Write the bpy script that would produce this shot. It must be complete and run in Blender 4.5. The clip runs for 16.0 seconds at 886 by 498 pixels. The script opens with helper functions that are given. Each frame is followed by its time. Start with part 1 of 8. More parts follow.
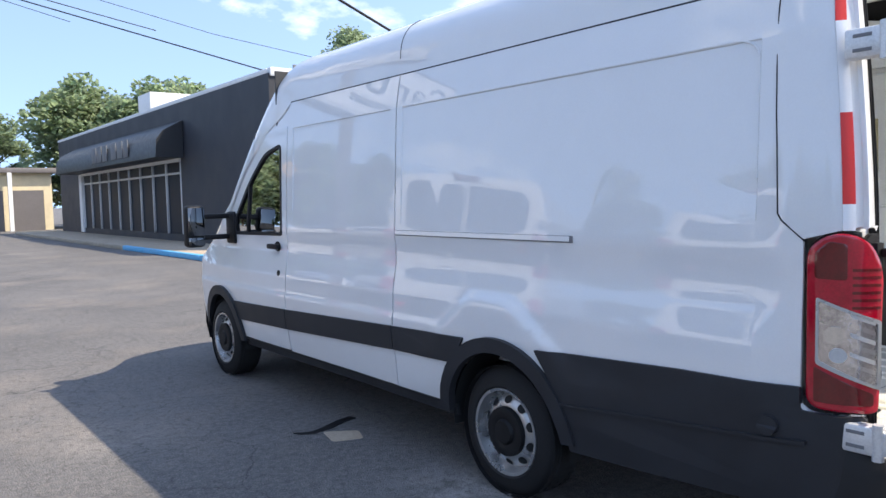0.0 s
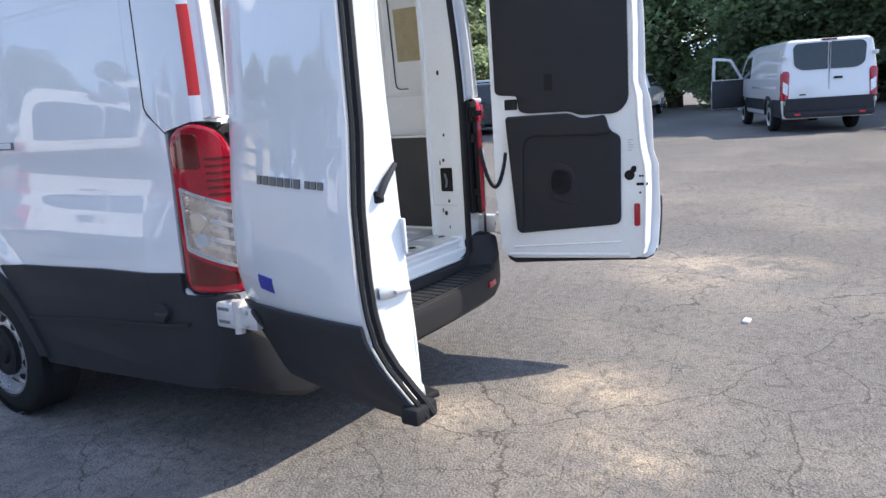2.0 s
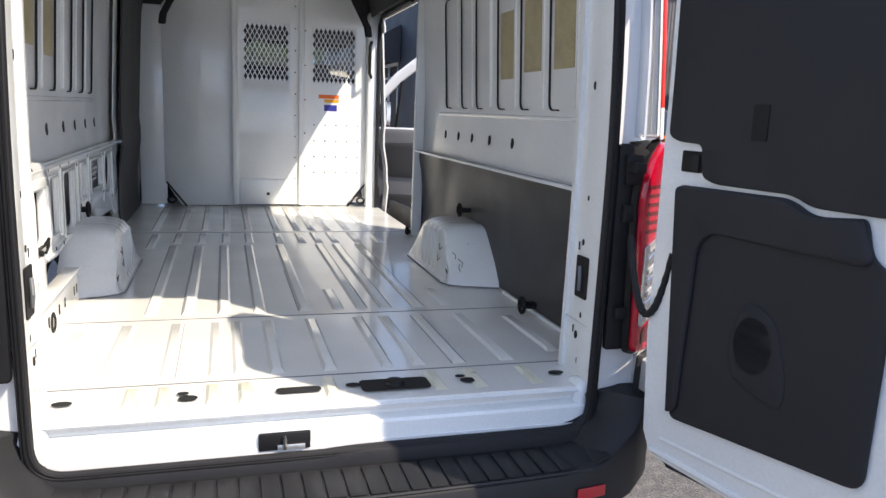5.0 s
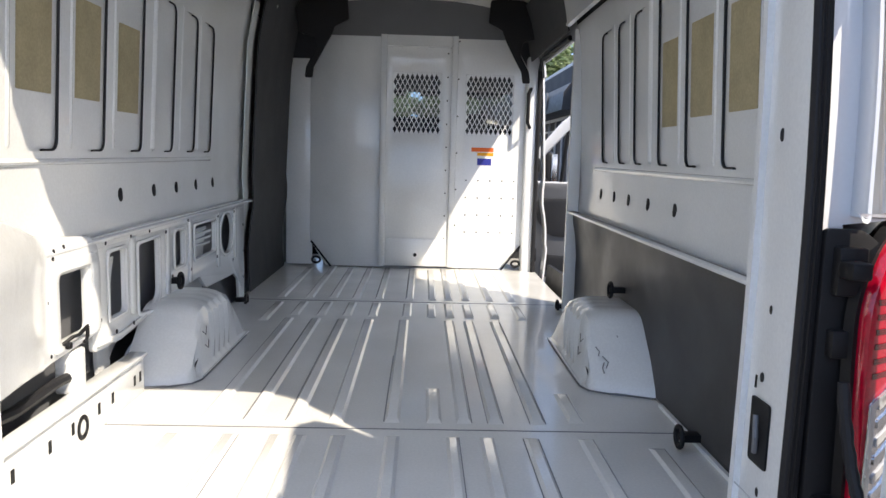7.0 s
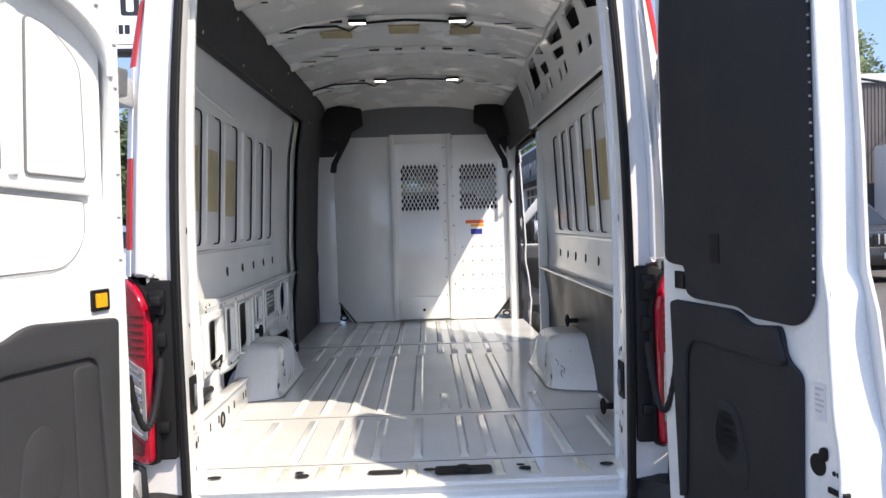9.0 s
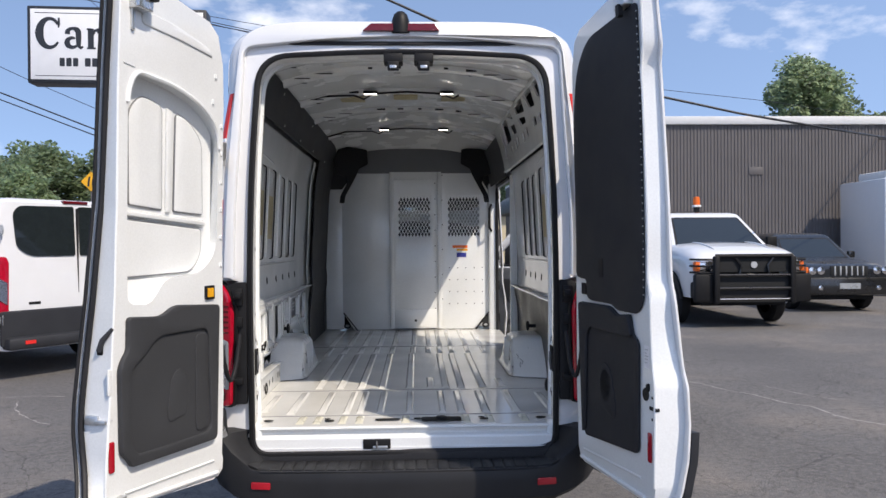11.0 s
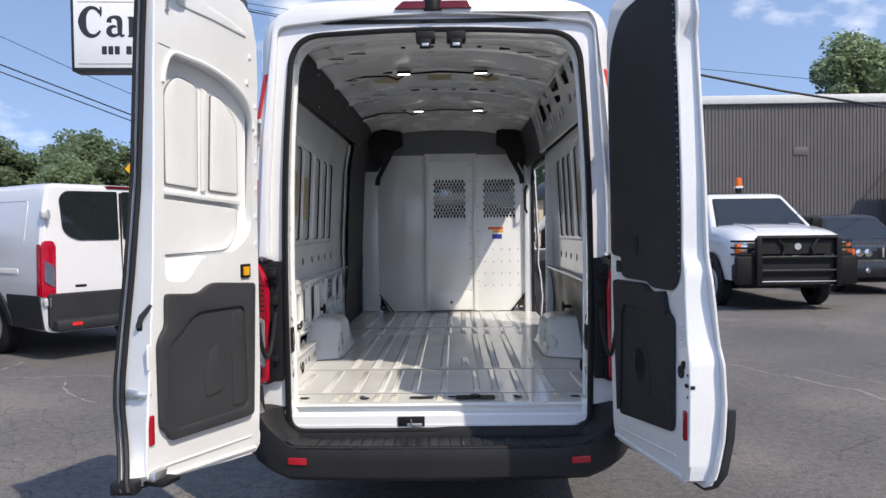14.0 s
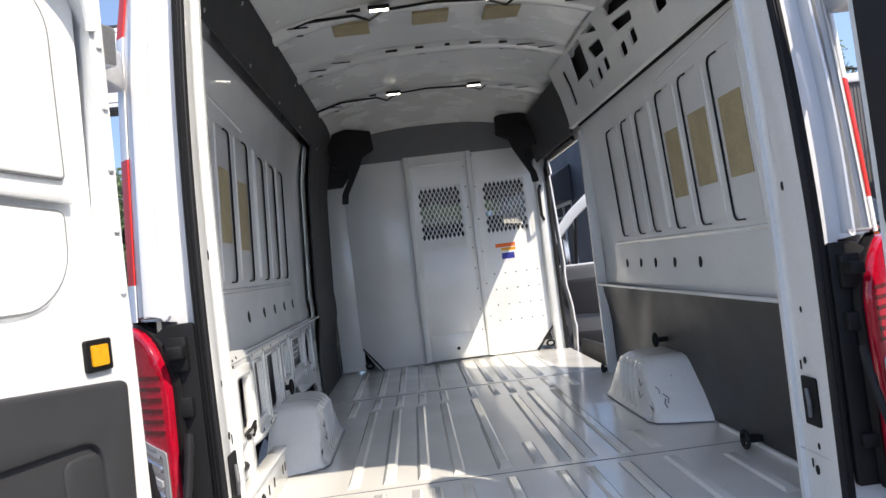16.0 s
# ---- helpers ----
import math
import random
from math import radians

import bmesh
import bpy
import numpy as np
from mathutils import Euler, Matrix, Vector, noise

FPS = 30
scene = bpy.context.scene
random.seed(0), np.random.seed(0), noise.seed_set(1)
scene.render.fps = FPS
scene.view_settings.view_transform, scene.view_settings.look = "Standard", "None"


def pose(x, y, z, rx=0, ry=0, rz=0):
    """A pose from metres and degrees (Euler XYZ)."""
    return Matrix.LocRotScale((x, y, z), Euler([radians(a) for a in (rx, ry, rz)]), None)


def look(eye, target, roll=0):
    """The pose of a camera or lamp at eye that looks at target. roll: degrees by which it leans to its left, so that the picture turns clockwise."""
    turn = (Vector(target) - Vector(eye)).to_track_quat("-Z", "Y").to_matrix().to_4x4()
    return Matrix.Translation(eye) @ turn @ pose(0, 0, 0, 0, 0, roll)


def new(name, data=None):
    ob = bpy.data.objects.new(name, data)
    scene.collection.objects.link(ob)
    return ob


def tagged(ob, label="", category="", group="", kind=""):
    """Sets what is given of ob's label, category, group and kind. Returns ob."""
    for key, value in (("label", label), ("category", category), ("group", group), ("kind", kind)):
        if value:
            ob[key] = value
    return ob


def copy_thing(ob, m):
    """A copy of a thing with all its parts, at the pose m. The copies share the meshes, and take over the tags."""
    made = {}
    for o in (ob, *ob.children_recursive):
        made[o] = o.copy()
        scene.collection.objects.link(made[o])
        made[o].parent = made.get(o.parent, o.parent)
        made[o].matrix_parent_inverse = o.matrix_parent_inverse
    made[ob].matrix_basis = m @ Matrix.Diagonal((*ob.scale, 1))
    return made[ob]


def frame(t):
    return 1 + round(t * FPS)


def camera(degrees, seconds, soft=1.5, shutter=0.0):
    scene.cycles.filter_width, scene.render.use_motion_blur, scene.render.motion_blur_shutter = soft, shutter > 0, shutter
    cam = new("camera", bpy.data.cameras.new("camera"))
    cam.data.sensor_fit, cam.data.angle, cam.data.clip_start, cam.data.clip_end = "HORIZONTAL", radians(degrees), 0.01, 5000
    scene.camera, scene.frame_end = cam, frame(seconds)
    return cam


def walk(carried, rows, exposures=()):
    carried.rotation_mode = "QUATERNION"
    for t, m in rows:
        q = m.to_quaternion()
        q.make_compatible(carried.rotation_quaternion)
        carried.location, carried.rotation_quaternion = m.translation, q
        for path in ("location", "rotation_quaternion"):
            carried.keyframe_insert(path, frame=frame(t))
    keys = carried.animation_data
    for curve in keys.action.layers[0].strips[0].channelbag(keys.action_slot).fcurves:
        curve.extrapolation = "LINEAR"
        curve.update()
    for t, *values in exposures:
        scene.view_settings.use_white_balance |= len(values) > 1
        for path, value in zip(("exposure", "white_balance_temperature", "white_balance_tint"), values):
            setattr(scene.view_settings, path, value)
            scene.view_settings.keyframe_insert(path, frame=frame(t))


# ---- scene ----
cam = camera(61.5, 16.0)
PATH = [
    (0, (-3.613, -0.938, 1.571), (-2.376, 0.628, 1.436), -1.3),
    (0.5, (-3.609, -1.293, 1.542), (-2.341, 0.246, 1.39), -1.3),
    (1, (-3.41, -1.681, 1.535), (-2.071, -0.208, 1.339), -1.9),
    (1.5, (-3.103, -1.958, 1.525), (-1.639, -0.628, 1.234), -5.3),
    (2, (-2.69, -2.04, 1.467), (-1.081, -0.924, 1.059), -4.0),
    (2.5, (-2.246, -2.217, 1.478), (-0.625, -1.11, 1.095), -0.8),
    (3, (-1.777, -2.245, 1.478), (-0.292, -0.955, 1.115), 1.0),
    (3.5, (-1.338, -2.22, 1.487), (-0.031, -0.752, 1.114), 1.0),
    (4, (-0.895, -2.188, 1.491), (0.154, -0.526, 1.121), 1.9),
    (4.5, (-0.592, -1.984, 1.501), (0.222, -0.194, 1.135), 2.4),
    (5, (-0.296, -1.758, 1.483), (0.266, 0.127, 1.122), 2.3),
    (5.2, (-0.212, -1.652, 1.497), (0.243, 0.262, 1.135), 2.5),
    (7.3, (0.098, -1.092, 1.537), (0.145, 0.898, 1.34), 1.2),
    (7.5, (0.05, -1.231, 1.552), (0.099, 0.762, 1.397), 0.7),
    (8, (0.096, -1.553, 1.556), (0.146, 0.444, 1.463), -0.5),
    (8.5, (0.134, -1.986, 1.578), (0.185, 0.012, 1.508), -1.7),
    (8.7, (0.104, -2.15, 1.584), (0.15, -0.152, 1.507), -1.8),
    (10.8, (0.026, -3.525, 1.606), (0.112, -1.527, 1.561), -0.5),
    (11, (0.067, -3.625, 1.602), (0.137, -1.626, 1.588), -0.4),
    (11.5, (0.161, -3.878, 1.611), (0.18, -1.878, 1.647), -0.5),
    (12, (0.16, -3.984, 1.615), (0.135, -1.985, 1.669), -0.7),
    (12.5, (0.147, -4.0, 1.603), (0.091, -2.002, 1.656), -0.7),
    (13, (0.158, -3.985, 1.601), (0.097, -1.986, 1.634), -0.7),
    (13.5, (0.161, -3.897, 1.597), (0.116, -1.898, 1.589), -0.7),
    (14, (0.089, -3.621, 1.57), (0.058, -1.622, 1.516), -0.7),
    (14.5, (0.032, -3.202, 1.521), (0.014, -1.205, 1.427), -1.2),
    (15, (-0.045, -2.677, 1.498), (-0.048, -0.68, 1.387), -2.1),
    (15.5, (-0.164, -2.186, 1.479), (-0.154, -0.188, 1.398), -3.9),
    (16, (-0.249, -1.674, 1.484), (-0.162, 0.324, 1.521), -7.0),
]
EXPOSURES = [(0.0, 1.72, 7500, 11), (1.0, 1.76, 7450, 11), (2.0, 1.80, 7350, 11), (3.0, 1.88, 7400, 12), (4.0, 1.76, 7400, 12), (5.0, 1.70, 7500, 12), (7.5, 1.74, 7500, 12), (8.5, 1.66, 7450, 13), (10.8, 1.06, 7250, 13), (12.5, 0.88, 7250, 13), (14.0, 1.02, 7200, 13), (15.0, 1.22, 7150, 12), (16.0, 1.5, 7300, 12)]
walk(cam, [(t, look(eye, target, roll)) for t, eye, target, roll in PATH], EXPOSURES)

# ---- light ----
SUN_DIR = Vector((-0.585, 0.635, -1.0)).normalized()
world = bpy.data.worlds.new("sky")
scene.world = world
world.use_nodes = True
wn, wl = world.node_tree.nodes, world.node_tree.links
sky = wn.new("ShaderNodeTexSky")
sky.sky_type, sky.sun_disc = "NISHITA", False
sky.sun_elevation, sky.sun_rotation = radians(48.5), radians(136.0)
sky.air_density, sky.dust_density, sky.ozone_density = 1.0, 0.5, 2.0
wn["Background"].inputs["Strength"].default_value = 0.15
# broken fair-weather cloud over the whole sky
coord = wn.new("ShaderNodeTexCoord")
stretch = wn.new("ShaderNodeMapping")
stretch.inputs["Scale"].default_value = (1.6, 1.6, 3.6)
cloud = wn.new("ShaderNodeTexNoise")
cloud.inputs["Scale"].default_value, cloud.inputs["Detail"].default_value = 2.1, 9.0
cloud.inputs["Roughness"].default_value = 0.56
ramp = wn.new("ShaderNodeValToRGB")
ramp.color_ramp.elements[0].position, ramp.color_ramp.elements[1].position = 0.58, 0.78
mixed = wn.new("ShaderNodeMix")
mixed.data_type = "RGBA"
mixed.inputs["B"].default_value = (5.4, 5.6, 6.0, 1)
wl.new(coord.outputs["Generated"], stretch.inputs["Vector"])
wl.new(stretch.outputs["Vector"], cloud.inputs["Vector"])
wl.new(cloud.outputs["Fac"], ramp.inputs["Fac"])
wl.new(ramp.outputs["Color"], mixed.inputs["Factor"])
# the clear blue starts a hand above the haze of the skyline
lift = wn.new("ShaderNodeVectorMath")
lift.operation = "ADD"
lift.inputs[1].default_value = (0.0, 0.0, 0.34)
wl.new(coord.outputs["Generated"], lift.inputs[0])
wl.new(lift.outputs[0], sky.inputs["Vector"])
wl.new(sky.outputs["Color"], mixed.inputs["A"])
wl.new(mixed.outputs["Result"], wn["Background"].inputs["Color"])

sun_data = bpy.data.lights.new("sun", "SUN")
sun_data.energy, sun_data.angle, sun_data.color = 2.0, radians(0.55), (1.0, 0.955, 0.885)
sun = new("sun", sun_data)
sun.matrix_world = look((20, -20, 40), Vector((20, -20, 40)) + SUN_DIR)


# ---- materials ----
def material(name, base, rough=0.5, metal=0.0, vary=0.06, scale=6.0, fine=120.0, bump=0.0, coat=0.0, spread=0.0, gloss_vary=0.06, alpha_mix=None):
    """A surface with coarse and fine variation of colour, gloss and relief."""
    m = bpy.data.materials.new(name)
    m.use_nodes = True
    n, l = m.node_tree.nodes, m.node_tree.links
    b = n["Principled BSDF"]
    b.inputs["Metallic"].default_value = metal
    b.inputs["Coat Weight"].default_value, b.inputs["Coat Roughness"].default_value = coat, 0.03 if coat < 0.95 else 0.012
    b.inputs["Coat IOR"].default_value = 1.5 if coat < 0.95 else 1.7
    tc = n.new("ShaderNodeTexCoord")
    big, small = n.new("ShaderNodeTexNoise"), n.new("ShaderNodeTexNoise")
    big.inputs["Scale"].default_value, big.inputs["Detail"].default_value = scale, 5.0
    small.inputs["Scale"].default_value, small.inputs["Detail"].default_value = fine, 3.0
    for t in (big, small):
        l.new(tc.outputs["Object"], t.inputs["Vector"])
    add = n.new("ShaderNodeMath")
    add.operation = "ADD"
    l.new(big.outputs["Fac"], add.inputs[0])
    l.new(small.outputs["Fac"], add.inputs[1])
    span = n.new("ShaderNodeMapRange")
    span.inputs["From Min"].default_value, span.inputs["From Max"].default_value = 0.7, 1.3
    span.inputs["To Min"].default_value, span.inputs["To Max"].default_value = 1 - vary, 1 + vary
    l.new(add.outputs[0], span.inputs["Value"])
    val = span.outputs[0]
    if spread:
        info = n.new("ShaderNodeObjectInfo")
        each = n.new("ShaderNodeMapRange")
        each.inputs["To Min"].default_value, each.inputs["To Max"].default_value = 1 - spread, 1 + spread
        l.new(info.outputs["Random"], each.inputs["Value"])
        mul = n.new("ShaderNodeMath")
        mul.operation = "MULTIPLY"
        l.new(val, mul.inputs[0])
        l.new(each.outputs[0], mul.inputs[1])
        val = mul.outputs[0]
    tint = n.new("ShaderNodeVectorMath")
    tint.operation = "SCALE"
    tint.inputs[0].default_value = base[:3]
    l.new(val, tint.inputs["Scale"])
    l.new(tint.outputs[0], b.inputs["Base Color"])
    gl = n.new("ShaderNodeMapRange")
    gl.inputs["From Min"].default_value, gl.inputs["From Max"].default_value = 0.3, 0.7
    gl.inputs["To Min"].default_value, gl.inputs["To Max"].default_value = max(0.02, rough - gloss_vary), min(1, rough + gloss_vary)
    l.new(big.outputs["Fac"], gl.inputs["Value"])
    l.new(gl.outputs[0], b.inputs["Roughness"])
    if bump:
        bp = n.new("ShaderNodeBump")
        bp.inputs["Strength"].default_value, bp.inputs["Distance"].default_value = 1.0, bump
        l.new(small.outputs["Fac"], bp.inputs["Height"])
        l.new(bp.outputs[0], b.inputs["Normal"])
    return m


def pane_material(name, tint):
    """Thin glazing: tinted light passes straight, with a gloss on top."""
    m = bpy.data.materials.new(name)
    m.use_nodes = True
    n, l = m.node_tree.nodes, m.node_tree.links
    clear, gloss = n.new("ShaderNodeBsdfTransparent"), n.new("ShaderNodeBsdfGlossy")
    clear.inputs["Color"].default_value = (*tint, 1)
    gloss.inputs["Roughness"].default_value = 0.02
    edge, mix = n.new("ShaderNodeFresnel"), n.new("ShaderNodeMixShader")
    edge.inputs["IOR"].default_value = 1.5
    l.new(edge.outputs[0], mix.inputs[0])
    l.new(clear.outputs[0], mix.inputs[1])
    l.new(gloss.outputs[0], mix.inputs[2])
    l.new(mix.outputs[0], n["Material Output"].inputs["Surface"])
    return m


def glow_material(name, colour, strength):
    m = bpy.data.materials.new(name)
    m.use_nodes = True
    b = m.node_tree.nodes["Principled BSDF"]
    b.inputs["Base Color"].default_value = (*colour, 1)
    b.inputs["Emission Color"].default_value = (*colour, 1)
    b.inputs["Emission Strength"].default_value = strength
    return m


PAINT = material("white_van_paint", (0.74, 0.745, 0.75), 0.42, vary=0.02, coat=1.0, gloss_vary=0.03)
INNER = material("inner_white_paint", (0.82, 0.835, 0.825), 0.20, vary=0.05, scale=3, coat=0.45, bump=0.0002)
FLOORPAINT = material("worn_floor_paint", (0.77, 0.765, 0.735), 0.20, vary=0.06, scale=3, coat=0.4, bump=0.0002, gloss_vary=0.05)
CLAD = material("grained_black_plastic", (0.028, 0.0295, 0.034), 0.54, vary=0.15, fine=400, bump=0.0006)
BUMPER = material("satin_black_bumper", (0.020, 0.0205, 0.0225), 0.46, vary=0.15, fine=400, bump=0.0004)
RUBBER = material("seal_rubber", (0.018, 0.018, 0.020), 0.55, vary=0.15, bump=0.0004)
TYRE = material("tyre_rubber", (0.016, 0.016, 0.017), 0.75, vary=0.2, bump=0.0008)
STEEL = material("silver_steel", (0.52, 0.53, 0.54), 0.38, metal=0.3, vary=0.08, bump=0.0002)
CHROME = material("bright_chrome", (0.75, 0.76, 0.77), 0.12, metal=1.0, vary=0.05)
RIM = material("dull_silver_rim", (0.46, 0.465, 0.47), 0.30, metal=0.75, vary=0.1, bump=0.0002)
HINGE = material("pale_painted_hinge", (0.66, 0.665, 0.67), 0.35, metal=0.35, vary=0.12, scale=20)
BADGE = material("dark_chrome_badge", (0.16, 0.165, 0.175), 0.35, metal=0.6, vary=0.1)
HARDWARE = material("zinc_hardware", (0.60, 0.61, 0.62), 0.30, metal=0.8, vary=0.1)
BLACK = material("black_part", (0.010, 0.010, 0.011), 0.55, vary=0.1)
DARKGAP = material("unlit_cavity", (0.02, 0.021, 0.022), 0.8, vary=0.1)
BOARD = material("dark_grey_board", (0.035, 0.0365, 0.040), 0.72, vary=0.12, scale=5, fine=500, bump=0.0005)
# darker copy of BOARD: the right door's shade is in the colour
SHADEBOARD = material("shaded_dark_board", (0.013, 0.014, 0.018), 0.70, vary=0.14, scale=5, fine=500, bump=0.0005)
SILLPAD = material("yellowed_sill_paint", (0.70, 0.68, 0.56), 0.3, vary=0.1, scale=9, coat=0.3)
SCUFFED = material("scuffed_dark_board", (0.050, 0.049, 0.049), 0.46, gloss_vary=0.14, vary=0.5, scale=3.2, fine=300, bump=0.0006)
REDLENS = material("red_lens", (0.42, 0.004, 0.022), 0.10, vary=0.2, scale=22, coat=0.6)
REDDARK = material("deep_red_lens", (0.12, 0.003, 0.006), 0.12, vary=0.15, scale=30, coat=0.6)
CLEARLENS = material("clear_lens", (0.62, 0.61, 0.62), 0.10, metal=0.95, vary=0.3, scale=30, fine=90, bump=0.0012, coat=0.6)
MIRROR = material("mirror_glass", (0.12, 0.13, 0.14), 0.03, metal=1.0, vary=0.02, gloss_vary=0.01)
AMBER = material("amber_reflector", (0.85, 0.40, 0.02), 0.3, vary=0.1)
REFRED = material("red_reflective_tape", (0.75, 0.03, 0.025), 0.4, vary=0.08, fine=300)
REFDEEP = material("red_reflector", (0.42, 0.008, 0.02), 0.15, vary=0.12, fine=300, coat=0.5)
REFWHITE = material("white_reflective_tape", (0.86, 0.87, 0.88), 0.4, vary=0.05, fine=300)
PALESEAM = material("chalky_crack", (0.36, 0.335, 0.32), 0.9, vary=0.4, scale=7, fine=80)
# same white as INNER, lowered to carry the shade under the roof
ROOFSHADE = material("shaded_inner_white", (0.76, 0.775, 0.765), 0.26, vary=0.06, scale=3, coat=0.35, bump=0.0002)
FOAM = material("yellowed_foam_pad", (0.42, 0.36, 0.22), 0.85, vary=0.14, scale=14, bump=0.0008)
BLUE = material("blue_sticker", (0.03, 0.04, 0.30), 0.4, vary=0.1)
ORANGE = material("orange_plastic", (0.85, 0.16, 0.02), 0.35, vary=0.05)
STICKWHITE = material("label_paper", (0.78, 0.78, 0.80), 0.5, vary=0.04)
GLASS = pane_material("tinted_window_glass", (0.62, 0.68, 0.66))
DOORGLASS = pane_material("door_window_glass", (0.26, 0.29, 0.29))
PRIVACY = material("dark_window_glass", (0.016, 0.021, 0.023), 0.05, vary=0.1, coat=0.4, gloss_vary=0.02)
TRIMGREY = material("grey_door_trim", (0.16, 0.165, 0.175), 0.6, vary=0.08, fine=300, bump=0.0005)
TRIMDARK = material("charcoal_door_trim", (0.04, 0.041, 0.045), 0.6, vary=0.1, fine=300, bump=0.0005)
METALWALL = material("grey_ribbed_sheet", (0.135, 0.125, 0.125), 0.5, vary=0.08, scale=1.5, fine=20)
SHOPPANE = material("shop_window_glass", (0.020, 0.026, 0.036), 0.42, vary=0.3, scale=1.2, gloss_vary=0.03)
FACADE = material("charcoal_painted_wall", (0.030, 0.033, 0.042), 0.6, vary=0.12, scale=1.2, fine=60, bump=0.001)
WHITETRIM = material("white_metal_trim", (0.75, 0.75, 0.74), 0.5, vary=0.06)
CREAM = material("cream_render", (0.62, 0.53, 0.36), 0.8, vary=0.1, scale=2, bump=0.002)
CONCRETE = material("weathered_concrete", (0.40, 0.325, 0.245), 0.85, vary=0.2, scale=3, fine=60, bump=0.003)
BLUEKERB = material("blue_kerb_paint", (0.10, 0.42, 0.68), 0.6, vary=0.15, scale=8)
YELLOW = material("yellow_sign_face", (0.85, 0.42, 0.02), 0.5, vary=0.05)
SIGNFACE = material("sign_face_white", (0.80, 0.80, 0.80), 0.4, vary=0.03)
SIGNDARK = material("sign_letter_black", (0.02, 0.022, 0.026), 0.45, vary=0.06)
BLACKPAINT = material("black_car_paint", (0.012, 0.012, 0.013), 0.30, vary=0.1, coat=0.5)
SILVER = material("silver_car_paint", (0.45, 0.47, 0.48), 0.3, metal=0.4, vary=0.04, coat=0.8)
BARK = material("tree_bark", (0.10, 0.075, 0.05), 0.9, vary=0.3, scale=8, fine=50, bump=0.01)
LED = glow_material("lit_lamp_face", (1.0, 0.98, 0.93), 3.0)

SHOPPANE.node_tree.nodes["Principled BSDF"].inputs["Specular IOR Level"].default_value = 0.06
for dull in (BLACK, RUBBER, DARKGAP, CLAD, TYRE, BUMPER):
    dull.node_tree.nodes["Principled BSDF"].inputs["Specular IOR Level"].default_value = 0.25


def leaf_material(name, base, spread):
    """Leaves: colour varies from clump to clump, and light passes a little."""
    m = bpy.data.materials.new(name)
    m.use_nodes = True
    n, l = m.node_tree.nodes, m.node_tree.links
    b = n["Principled BSDF"]
    b.inputs["Roughness"].default_value = 0.55
    geo = n.new("ShaderNodeNewGeometry")
    info = n.new("ShaderNodeObjectInfo")
    r = n.new("ShaderNodeMapRange")
    r.inputs["To Min"].default_value, r.inputs["To Max"].default_value = 1 - spread, 1 + spread
    l.new(geo.outputs["Random Per Island"], r.inputs["Value"])
    r2 = n.new("ShaderNodeMapRange")
    r2.inputs["To Min"].default_value, r2.inputs["To Max"].default_value = 0.75, 1.3
    l.new(info.outputs["Random"], r2.inputs["Value"])
    mul = n.new("ShaderNodeMath")
    mul.operation = "MULTIPLY"
    l.new(r.outputs[0], mul.inputs[0])
    l.new(r2.outputs[0], mul.inputs[1])
    tint = n.new("ShaderNodeVectorMath")
    tint.operation = "SCALE"
    tint.inputs[0].default_value = base
    l.new(mul.outputs[0], tint.inputs["Scale"])
    l.new(tint.outputs[0], b.inputs["Base Color"])
    tr = n.new("ShaderNodeBsdfTranslucent")
    l.new(tint.outputs[0], tr.inputs["Color"])
    mix = n.new("ShaderNodeMixShader")
    mix.inputs[0].default_value = 0.72
    l.new(b.outputs[0], mix.inputs[1])
    l.new(tr.outputs[0], mix.inputs[2])
    l.new(mix.outputs[0], n["Material Output"].inputs["Surface"])
    return m


LEAF = leaf_material("summer_leaves", (0.27, 0.34, 0.20), 0.40)
LEAFDARK = leaf_material("dense_leaves", (0.28, 0.36, 0.20), 0.5)


